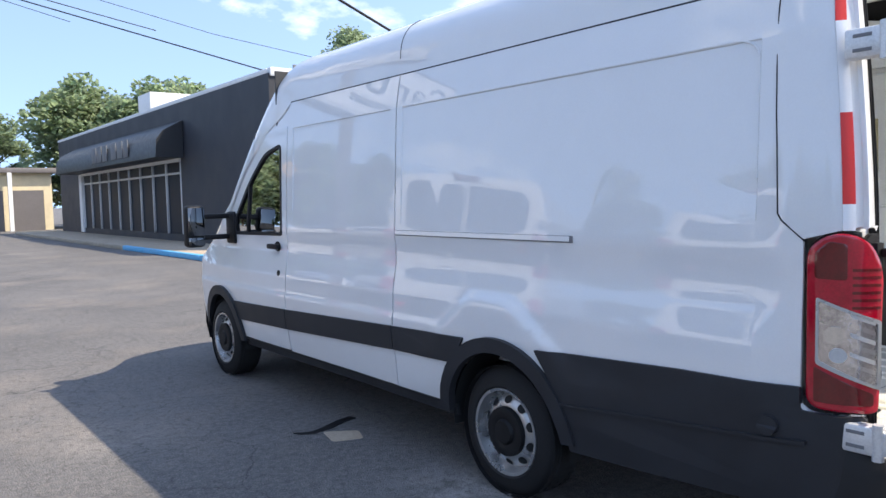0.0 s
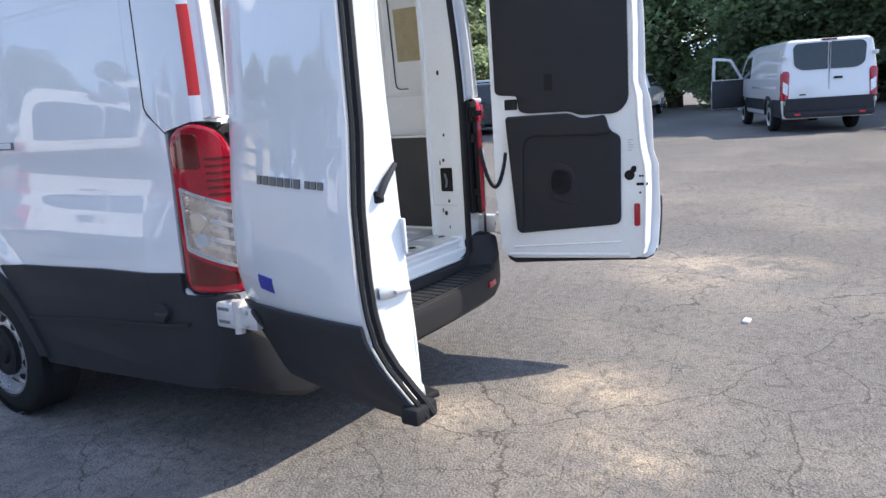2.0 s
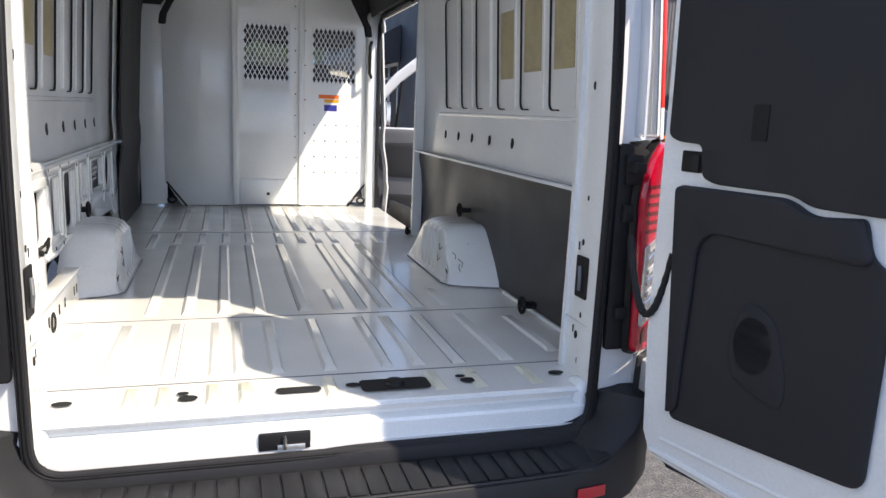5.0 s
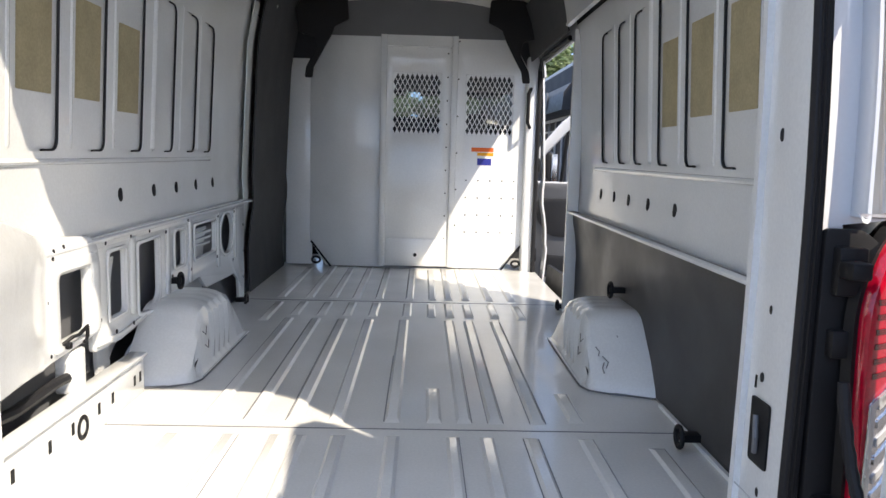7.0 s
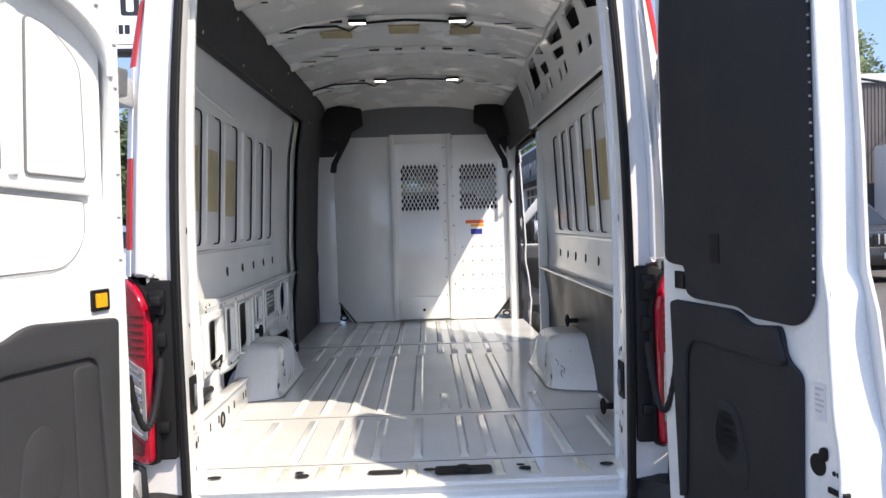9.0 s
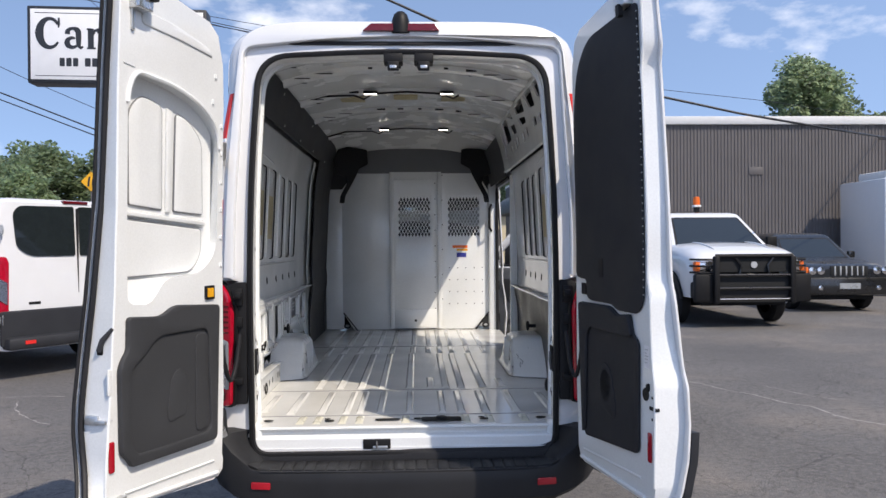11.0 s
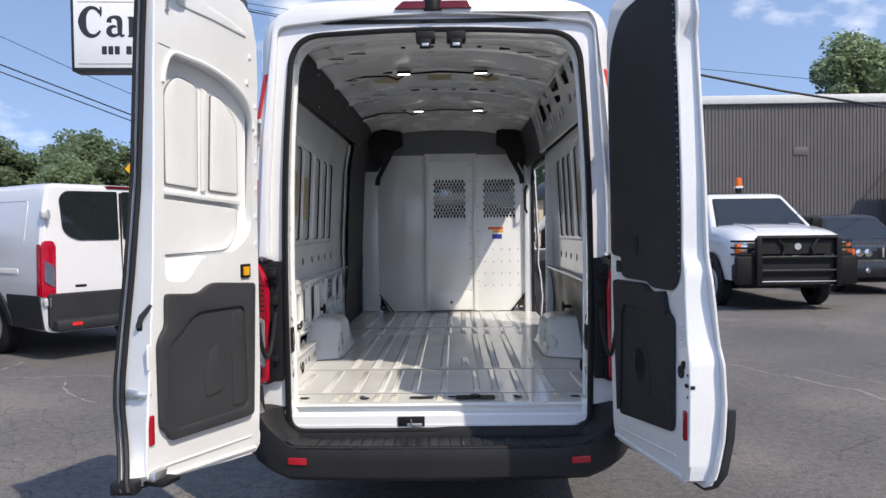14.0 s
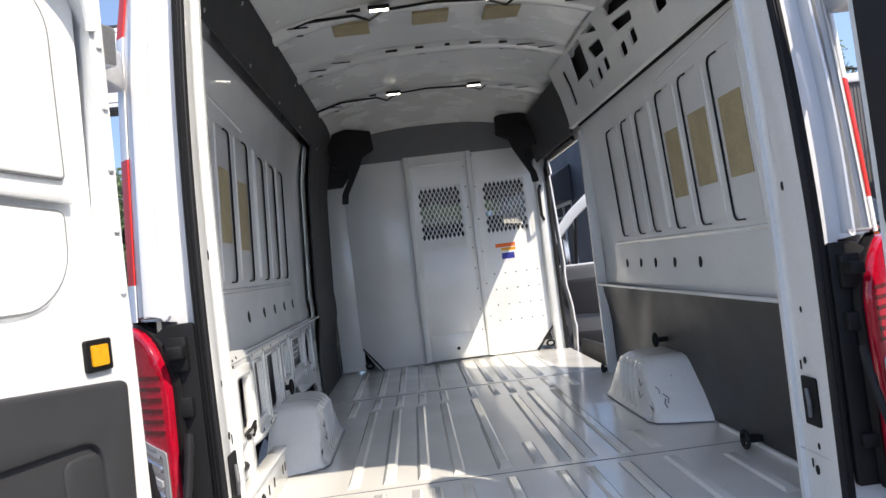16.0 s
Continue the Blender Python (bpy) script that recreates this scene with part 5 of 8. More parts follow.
# wheel boxes
for sgn in (-1, 1):
    y0, y1 = 1.475, 2.40
    rows = []
    RISE = [(0.0, 0.0), (0.01, 0.02), (0.27, 0.235), (0.31, 0.252), (0.36, 0.259), (0.66, 0.259), (0.73, 0.24), (0.96, 0.045), (0.985, 0.012), (1.0, 0.0)]
    for i in range(51):
        a = i / 50
        y = y0 + (y1 - y0) * a
        h = curve_value(RISE, a)
        inn = 0.725
        crease = 0.012 if i in (20, 24, 28, 32) else 0.0
        ridge = 0.008 if i in (6, 10) else 0.0
        step_ = 0.012 * max(0.0, 1 - abs(a - 0.13) / 0.05)
        prof = [(0.965, h), (0.93, h + 0.004), (inn + 0.10, h + 0.003 + ridge * 0.6), (inn + 0.062, h - 0.006 + crease * 0.4 + ridge), (inn + 0.034 - ridge * 0.5, h * 0.93 + ridge), (inn + 0.02 - crease, h * 0.82), (inn + 0.012 - crease + step_, h * 0.45), (inn + 0.006 + step_, h * 0.10), (inn - 0.008, 0.0)]
        skew = 0.12 * max(0.0, 0.30 - a) / 0.30
        rows.append([Vector((sgn * x, y + skew * (0.965 - x) / 0.27, FLOOR + z)) for x, z in prof])
    wb = part("wheel_box", loft(rows), INNER, van, "white pressed steel wheel box")
    if sgn > 0:
        for i, x, dx in ((9, 0.90, 0.0), (8, 0.885, 0.004), (9, 0.872, -0.003), (8, 0.86, 0.004), (4, 0.80, 0.01), (3, 0.79, -0.004), (6, 0.775, 0.006)):
            lo_, hi_ = rows[i][2], rows[i + 2][2]
            part("scuff_mark", tube([Vector((x, lo_.y - 0.003, lo_.z)), Vector((x + dx, (lo_.y + hi_.y) / 2 - 0.003, (lo_.z + hi_.z) / 2)), Vector((x - dx, hi_.y - 0.003, hi_.z))], 0.0022, 5), TRIMGREY, wb)
    part("box_seam", tube([(sgn * 0.955, y0 - 0.004, FLOOR + 0.004), (sgn * 0.80, y0 + 0.045, FLOOR + 0.004), (sgn * 0.73, y0 + 0.085, FLOOR + 0.004), (sgn * 0.708, y0 + 0.14, FLOOR + 0.004), (sgn * 0.706, y1 - 0.1, FLOOR + 0.004)], 0.0035, 5), TRIMGREY, wb)
    rim_pts = [(sgn * 0.712, y0 + 0.17 + i * 0.08, FLOOR + 0.004) for i in range(10)]
    part("box_flange", tube(rim_pts, 0.005, 6), INNER, wb)
    for y, z, h in ((1.72, 0.16, 0.09), (1.75, 0.10, 0.05)):
        part("scuff_mark", tube([(sgn * 0.736, y, FLOOR + z), (sgn * 0.732, y + 0.03, FLOOR + z - 0.02), (sgn * 0.736, y + 0.05, FLOOR + z + 0.01)], 0.0014, 5), BLACK, wb)
    # lashing rings
    for y, z, x in ((0.99, FLOOR + 0.05, 0.87), (3.05, FLOOR + 0.02, 0.88), (1.98, FLOOR + 0.31, 0.90)):
        ring = tube([(sgn * x, y + 0.028 * math.cos(a), z + 0.03 * math.sin(a)) for a in [2 * math.pi * i / 16 for i in range(16)]], 0.008, 8, closed=True)
        box(ring, sgn * (x + 0.03) - 0.03, sgn * (x + 0.03) + 0.03, y - 0.02, y + 0.02, z - 0.012, z + 0.012, bevel=0.004)
        part("lashing_ring", ring, BLACK, van, "black lashing ring")
    # holes up the rear pillar
    for z, h in ((0.72, 0.010), (0.80, 0.012), (0.87, 0.009), (1.10, 0.009), (1.24, 0.008), (1.47, 0.012), (1.53, 0.008), (1.58, 0.012), (1.66, 0.006), (1.85, 0.006), (2.1, 0.008), (2.25, 0.006)):
        hl = sheet(circle(0.312 + 0.012 * ((int(z * 100) % 3) - 1), z, h * 0.8, 12, 1.4), t=0.002)
        part("pillar_hole", bend(hl, lambda y, v, w: Vector((sgn * (0.778 + 0.008 * math.exp(-((v - 1.4) / 0.5) ** 2) - w), y, v))), DARKGAP, van)
    for y, z, h in ((0.345, 0.815, 0.024), (0.272, 0.82, 0.022), (0.285, 0.757, 0.024), (0.348, 1.085, 0.026), (0.278, 1.09, 0.026)):
        sl = sheet(rrect(y - 0.003, z - h / 2, y + 0.003, z + h / 2, 0.001), t=0.002)
        part("pillar_slit", bend(sl, lambda y, v, w: Vector((sgn * (0.778 + 0.008 * math.exp(-((v - 1.4) / 0.5) ** 2) - w), y, v))), DARKGAP, van)
    st_ = sheet(rrect(0.24, 0.8445, 0.40, 0.8475, 0.001), t=0.002)
    part("pillar_step", bend(st_, lambda y, v, w: Vector((sgn * (0.779 - w), y, v))), STEEL, van)
    lt = sheet(rrect(0.268, 0.925, 0.345, 1.058, 0.008), t=0.004)
    lob = part("pillar_latch", bend(lt, lambda y, v, w: Vector((sgn * (0.779 - w), y, v))), BLACK, van, "black latch pocket")
    part("latch_hook", tube([(sgn * 0.772, 0.31, 0.95), (sgn * 0.766, 0.298, 0.985), (sgn * 0.772, 0.315, 1.025)], 0.006, 8), TRIMGREY, lob)

# roof inside: skin, cross bows, wires and four lamps
rs = [[(x, y, 2.735 - dz - 0.11 * (abs(x) / 0.80) ** 2.6) for x in [i / 12 * 0.86 for i in range(-12, 13)]] for y, dz in ((0.40, 0), (1.0, 0), (2.0, 0), (3.0, 0), (3.7, 0), (3.9, 0.008), (4.1, 0.025), (4.3, 0.055), (4.5, 0.10))]
part("roof_lining", loft(rs), ROOFSHADE, van)
for k, y in enumerate((0.48, 0.74, 1.16, 1.85, 2.60, 3.57)):
    rows = []
    for i in range(-12, 13):
        x = i / 12 * 0.84
        z = 2.733 - 0.11 * (abs(x) / 0.80) ** 2.6
        rows.append([Vector((x, y + a, z - b)) for a, b in ((-0.075, 0.0), (-0.05, 0.024), (-0.02, 0.03), (0.02, 0.03), (0.05, 0.024), (0.075, 0.0))])
    bow = part("roof_bow", loft(rows), ROOFSHADE, van, "white pressed roof cross bow")
    for x in (-0.66, -0.52, -0.38, -0.22, -0.06, 0.10, 0.26, 0.42, 0.56, 0.68):
        z = 2.733 - 0.11 * (abs(x) / 0.80) ** 2.6
        wide_ = 0.062 if abs(x) > 0.5 else 0.014 + 0.010 * ((k * 7 + int(x * 50)) % 3)
        if abs(x) < 0.5 and (k + int(x * 40)) % 2:
            continue
        part("bow_slot", boxed(x - wide_, x + wide_, y - 0.066, y - 0.055, z - 0.020, z - 0.004 - 0.012 * (abs(x) > 0.5)), DARKGAP, bow)
        if (k * 3 + int(x * 50)) % 3 == 0:
            part("bow_slot", boxed(x - 0.012, x + 0.03, y + 0.012, y + 0.022, z - 0.0315, z - 0.028), DARKGAP, bow)
for y, x0, x1 in ((1.85, -0.26, 0.29), (3.55, -0.235, 0.325)):
    z = 2.695
    pts = [(-0.80, y - 0.05, 2.62), (-0.6, y - 0.06, 2.672), (x0 - 0.12, y - 0.06, 2.68), (x0 - 0.05, y - 0.05, 2.655), (x0 + 0.02, y - 0.05, z), (0.0, y - 0.055, z + 0.012), (x1 - 0.05, y - 0.05, z), (x1 + 0.05, y - 0.05, 2.66), (x1 + 0.09, y - 0.05, 2.685)]
    part("lamp_wire", tube(pts, 0.007, 6), BLACK, van, "black lamp cable along the roof bow")
    for x in (x0, x1):
        ll = part("roof_lamp", boxed(x - 0.05, x + 0.05, y - 0.105, y - 0.068, z - 0.010, z + 0.010, bevel=0.004), BLACK, van, "small lit strip lamp")
        part("lamp_face", boxed(x - 0.044, x + 0.044, y - 0.101, y - 0.072, z - 0.0125, z - 0.009), LED, ll)
for x in (-0.41, -0.01, 0.35):
    part("foam_pad", boxed(x - 0.09, x + 0.09, 1.95, 2.12, 2.716 - 0.11 * (abs(x) / 0.8) ** 2.6 - 0.004, 2.727 - 0.11 * (abs(x) / 0.8) ** 2.6), FOAM, van)

# bulkhead: three white steel panels with two mesh windows
def bulk_panel(name, outline, holes, y, t=0.012):
    return part(name, bend(sheet(outline, holes, t, bevel=0.003), lambda x, z, w: Vector((x, y + t - w, z))), INNER, bulk, "white painted steel partition panel")


bulk = thing("bulkhead", "white steel partition with two mesh windows behind the cab", "partition")
bulk_panel("side_panel", [(-0.62, 0.674), (-0.20, 0.674), (-0.20, 2.385), (-0.60, 2.385), (-0.74, 2.20), (-0.74, 0.86)], (), BULK)
MESH_L, MESH_R = (-0.138, 1.672, 0.218, 2.12), (0.402, 1.672, 0.755, 2.117)
bulk_panel("centre_panel", [(-0.205, 0.684), (0.315, 0.684), (0.315, 2.385), (-0.205, 2.385)], [rrect(*MESH_L, 0.006, 1)], BULK - 0.010)
bulk_panel("side_panel", [(0.31, 0.674), (0.69, 0.674), (0.845, 0.86), (0.86, 2.16), (0.72, 2.40), (0.31, 2.40)], [rrect(*MESH_R, 0.006, 1)], BULK)
for x in (-0.205, 0.315):
    part("upright_trim", boxed(x - 0.022, x + 0.022, BULK - 0.026, BULK - 0.008, 0.68, 2.385, bevel=0.005), INNER, bulk)
part("top_trim", boxed(-0.2, 0.31, BULK - 0.022, BULK - 0.008, 2.30, 2.31, bevel=0.002), INNER, bulk)
part("lower_hatch", boxed(-0.17, 0.28, BULK - 0.017, BULK - 0.008, 0.70, 0.89, bevel=0.003), INNER, bulk, "white riveted lower hatch")
for u0, v0, u1, v1 in (MESH_L, MESH_R):
    nx, nz = 10, 6.5
    du, dv = (u1 - u0) / nx, (v1 - v0) / nz
    holes = []
    for j in range(7):
        for i in range(nx):
            for ou, ov in ((0.5, 0.5), (1.0, 1.0)):
                cu_, cv_ = u0 + (i + ou) * du, v0 + (j + ov) * dv
                if cu_ + du / 2 > u1 + 1e-6 or cv_ + dv / 2 > v1 + 0.004:
                    continue
                a, b = du * 0.40, dv * 0.41
                holes.append([(cu_ - a, cv_), (cu_, cv_ - b), (cu_ + a, cv_), (cu_, cv_ + b)])
    part("mesh_window", bend(sheet(rrect(u0 - 0.01, v0 - 0.01, u1 + 0.01, v1 + 0.01, 0.0), holes, 0.004), lambda x, z, w: Vector((x, BULK + 0.014 + w, z))), INNER, bulk, "white expanded metal mesh window")
spots = [(0.265, 0.9 + 0.17 * i) for i in range(9)] + [(0.345, 1.0 + 0.27 * i) for i in range(6)] + [(0.42 + 0.09 * (i % 5), 0.95 + 0.13 * (i // 5)) for i in range(20)]
first_rivet = None
for x, z in spots:
    at = (x, BULK - 0.0105 if 0.0 < x < 0.3 else BULK - 0.0005, z)
    if first_rivet is None:
        first_rivet = part("rivet", lathe([(0.0, 0.006), (-0.003, 0.004), (-0.004, 0.0)], 8, "y"), DARKGAP, bulk)
        rivet = first_rivet
    else:
        rivet = new("rivet", first_rivet.data)
        rivet.parent = bulk
    rivet.location = at
part("hatch_hole", bend(sheet(circle(0.05, 0.77, 0.014, 14), t=0.002), lambda x, z, w: Vector((x, BULK - 0.0195 + w, z))), DARKGAP, bulk)
for x, s in ((-0.70, 1), (0.82, -1)):
    part("brace", boxed(-0.006, 0.006, -0.006, 0.006, 0.0, 0.24, turn=Matrix.Translation((x + (-0.03 if s > 0 else 0.03), BULK - 0.02, 0.86)) @ Matrix.Rotation(radians(180 - 38 * s), 4, "Y")), BLACK, bulk)
    part("lashing_ring", tube([(x + s * 0.01 + 0.03 * math.cos(a), BULK - 0.03, 0.72 + 0.022 * math.sin(a)) for a in [i * math.pi / 8 for i in range(16)]], 0.009, 8, closed=True), BLACK, bulk)
for (x0, x1, z0, z1), m in (((0.455, 0.62, 1.555, 1.585), ORANGE), ((0.50, 0.62, 1.525, 1.548), AMBER), ((0.50, 0.605, 1.455, 1.505), BLUE), ((0.50, 0.605, 1.435, 1.453), STICKWHITE)):
    part("warning_sticker", boxed(x0, x1, BULK - 0.0025, BULK - 0.0005, z0, z1), m, bulk)
# dark header over the partition and dark corner brackets
part("header_board", boxed(-0.80, 0.80, BULK - 0.005, BULK + 0.01, 2.37, 2.66), TRIMGREY, bulk, "grey header panel")
for sgn in (-1, 1):
    off = 0.0 if sgn < 0 else 0.09
    shape = [(0.75, 2.69), (0.65, 2.72), (0.51, 2.61), (0.455, 2.60), (0.445, 2.45), (0.54, 2.395), (0.57, 2.32), (0.68, 2.11), (0.69, 2.035), (0.74, 2.035), (0.73, 2.11), (0.665, 2.235), (0.68, 2.31), (0.78, 2.34), (0.80, 2.49)]
    shape = rounded([(x + off, min(z, 2.69 - 0.11 * ((x + off) / 0.80) ** 2.6)) for x, z in shape], 0.012, 3)
    part("corner_bracket", bend(sheet(shape, t=0.03, bevel=0.004), lambda x, z, w: Vector((sgn * x, BULK - 0.33 + w + 0.25 * (0.9 - x), z))), BLACK, bulk, "black plastic corner bracket")
    part("corner_filler", boxed(*sorted((sgn * (0.56 if sgn < 0 else 0.70), sgn * 0.95)), BULK + 0.014, BULK + 0.03, 1.9 if sgn < 0 else 2.12, 2.6), BOARD, bulk)
part("cab_headliner", boxed(-0.80, 0.80, BULK + 0.06, 5.02, 2.02, 2.08, bevel=0.02), TRIMDARK, van)
for x in (-0.39, 0.39):
    part("sun_visor", boxed(x - 0.33, x + 0.33, 4.80, 4.99, 1.985, 2.012, bevel=0.01), TRIMDARK, van)
part("cab_shelf", boxed(-0.80, 0.80, BULK + 0.05, BULK + 0.08, 2.05, 2.40), TRIMDARK, van)
# white pillars either side of the partition, sliding door opening and its grab handle
part("pillar_trim", boxed(-0.92, -0.725, BULK + 0.004, BULK + 0.03, 0.68, 2.2, bevel=0.006), INNER, van)
pl = bmesh.new()
box(pl, 0.845, 0.955, BULK - 0.06, BULK + 0.06, 0.62, 2.26, bevel=0.03)
part("door_pillar", pl, INNER, van)
part("pillar_seal", tube([(0.935, BULK - 0.075, z) for z in (0.65, 1.0, 1.5, 1.9, 2.15)] + [(0.93, BULK - 0.2, 2.215), (0.93, 3.3, 2.215)], 0.016, 8), RUBBER, van, "black door seal")
part("grab_handle", tube([(0.875, BULK - 0.06, 1.74), (0.85, BULK - 0.12, 1.77), (0.85, BULK - 0.12, 1.98), (0.875, BULK - 0.06, 2.02)], 0.013, 8), BLACK, van, "black grab handle")
for z in (0.75, 1.1, 1.42):
    part("strike_plate", boxed(0.925, 0.96, BULK - 0.085, BULK - 0.05, z, z + 0.10, bevel=0.006), BLACK, van)
part("step_well", boxed(0.80, 0.99, 3.3, 4.40, 0.34, 0.38), CLAD, van)
ed = boxed(0.90, 0.965, 3.0, 3.04, 0.62, 2.22, bevel=0.01)
part("rear_door_edge", ed, INNER, van)
part("edge_seal", tube([(0.955, 3.055, z) for z in (0.65, 1.1, 1.6, 2.2)], 0.014, 8), RUBBER, van)
# sliding door pushed back along the flank
sd = side_part("sliding_door", rounded([(1.75, 0.42), (3.02, 0.42), (3.02, 2.18), (1.75, 2.18)], 0.05), PAINT, 1, t=0.05, lift=0.075, press=False)
side_part("door_moulding", [(1.76, 0.62), (3.01, 0.60), (3.01, 0.78), (1.76, 0.80)], CLAD, 1, t=0.02, lift=0.126, parent=sd, press=False)

# passenger door, swung open
pd = part("passenger_door", bend(sheet(rounded([(0.0, 0.42), (0.99, 0.42), (1.05, 0.66), (1.06, 1.47), (0.75, 1.82), (0.36, 2.12), (0.2, 2.16), (0.0, 2.15)], 0.03), [rounded([(0.07, 1.33), (0.99, 1.32), (0.97, 1.46), (0.68, 1.755), (0.40, 1.97), (0.10, 2.03)], 0.05)], 0.05, bevel=0.012, vs=ZC), lambda u, v, w: Vector((u, w, v))), PAINT, van, "open white passenger door with grey trim")
trim = bend(sheet(rounded([(0.03, 0.50), (0.96, 0.50), (1.0, 0.70), (1.0, 1.31), (0.03, 1.31)], 0.06), t=0.035, bevel=0.012), lambda u, v, w: Vector((u, 0.05 + w, v)))
tr = part("door_trim", trim, TRIMGREY, pd)
part("trim_insert", bend(sheet(rounded([(0.10, 0.86), (0.80, 0.86), (0.92, 1.0), (0.92, 1.18), (0.10, 1.20)], 0.06), t=0.012, bevel=0.004), lambda u, v, w: Vector((u, 0.086 + w, v))), TRIMDARK, tr)
part("door_pocket", bend(sheet(rrect(0.10, 0.56, 0.85, 0.70, 0.05), t=0.012, bevel=0.004), lambda u, v, w: Vector((u, 0.086 + w, v))), TRIMDARK, tr)
part("door_pull", tube([(0.25, 0.10, 1.05), (0.25, 0.14, 1.07), (0.25, 0.14, 1.2), (0.25, 0.10, 1.22)], 0.013, 8), BLACK, tr)
part("quarter_bar", bend(sheet([(0.72, 1.32), (0.745, 1.32), (0.70, 1.74), (0.675, 1.755)], t=0.03), lambda u, v, w: Vector((u, 0.01 + w, v))), BLACK, pd)
pm = part("door_mirror", boxed(0.92, 1.03, -0.42, -0.26, 1.22, 1.58, bevel=0.035, segments=3), BLACK, pd)
part("mirror_glass", boxed(0.912, 0.92, -0.41, -0.27, 1.30, 1.56), CHROME, pm)
part("mirror_arm", boxed(0.95, 1.0, -0.28, 0.0, 1.30, 1.34, bevel=0.01), BLACK, pm)
# hinged at the front edge: local u runs from the latch to the hinge
open_by = 62.0
pd.matrix_basis = Matrix.Translation((1.0, 5.42, 0)) @ Matrix.Rotation(radians(90 + open_by), 4, "Z") @ Matrix.Translation((-1.06, 0, 0))

# cab seats, seen through the mesh
for x in (-0.45, 0.45):
    seat = part("cab_seat", boxed(x - 0.25, x + 0.25, 4.78, 5.25, 0.85, 1.02, bevel=0.05), TRIMDARK, van)
    part("seat_back", boxed(x - 0.24, x + 0.24, 4.68, 4.82, 1.0, 1.62, bevel=0.05), TRIMDARK, seat)
    part("headrest", boxed(x - 0.13, x + 0.13, 4.68, 4.78, 1.64, 1.84, bevel=0.04), TRIMDARK, seat)
part("dashboard", boxed(-0.88, 0.88, 5.50, 5.95, 0.95, 1.30, bevel=0.06), TRIMDARK, van)
part("steering_wheel", tube([(-0.45 + 0.19 * math.cos(a), 5.38 + 0.07 * math.sin(a), 1.20 + 0.17 * math.sin(a)) for a in [i * math.pi / 12 for i in range(24)]], 0.014, 8, closed=True), BLACK, van)

# ---- rear doors ----
OUT = [(0.50, 0.03), (0.56, 0.06), (0.62, 0.085), (0.75, 0.11), (0.90, 0.12), (1.06, 0.112), (1.20, 0.095), (1.35, 0.08), (1.50, 0.072), (1.90, 0.06), (2.30, 0.045), (2.60, 0.018), (2.72, 0.0)]
OUT_LEFT = [(0.50, 0.02), (0.60, 0.05), (0.68, 0.085), (0.75, 0.115), (0.81, 0.135), (0.90, 0.150), (1.0, 0.152), (1.18, 0.142), (1.40, 0.118), (1.78, 0.098), (2.30, 0.06), (2.60, 0.02), (2.72, 0.0)]
LEFT_IN = [(0.50, 0.85), (0.65, 0.875), (0.80, 0.868), (0.95, 0.852), (1.10, 0.838), (1.28, 0.825), (1.45, 0.812), (1.78, 0.80), (2.70, 0.80)]
LEFT_OUT = [(0.50, 0.93), (0.60, 0.935), (0.64, 0.925), (0.68, 0.90), (0.75, 0.865), (0.81, 0.848), (1.0, 0.832), (1.18, 0.815), (1.40, 0.805), (1.78, 0.775), (2.30, 0.785), (2.70, 0.815)]
LEAN = [(1.6, 0.0), (2.2, -0.012), (2.7, -0.034)]
EDGE_IN = [(0.50, 0.765), (0.60, 0.775), (0.90, 0.785), (1.04, 0.782), (1.12, 0.764), (1.30, 0.75), (1.40, 0.748), (1.45, 0.73), (1.74, 0.733), (2.05, 0.724), (2.31, 0.714), (2.37, 0.738), (2.70, 0.738)]
EDGE_OUT = [(0.50, 0.80), (0.58, 0.822), (0.80, 0.832), (0.92, 0.826), (1.04, 0.825), (1.11, 0.80), (1.26, 0.80), (1.36, 0.795), (1.45, 0.770), (1.74, 0.768), (2.05, 0.754), (2.31, 0.742), (2.38, 0.766), (2.5, 0.760), (2.7, 0.764)]
DOORZ = [0.53, 0.56, 0.59, 0.62, 0.65, 0.70, 0.75, 0.80, 0.85, 0.9, 0.94, 1.02, 1.08, 1.14, 1.2, 1.27, 1.34, 1.4, 1.5, 1.6, 1.75, 1.9, 2.05, 2.2, 2.35, 2.45, 2.55, 2.6]
DOORU = [0.05, 0.12, 0.2, 0.3, 0.4, 0.5, 0.6, 0.7]
STEPZ = (0.64, 0.72, 0.82, 0.92, 1.04, 1.11, 1.20, 1.27, 1.36, 1.40, 1.45, 1.52, 1.74, 2.05, 2.31, 2.38, 2.5)


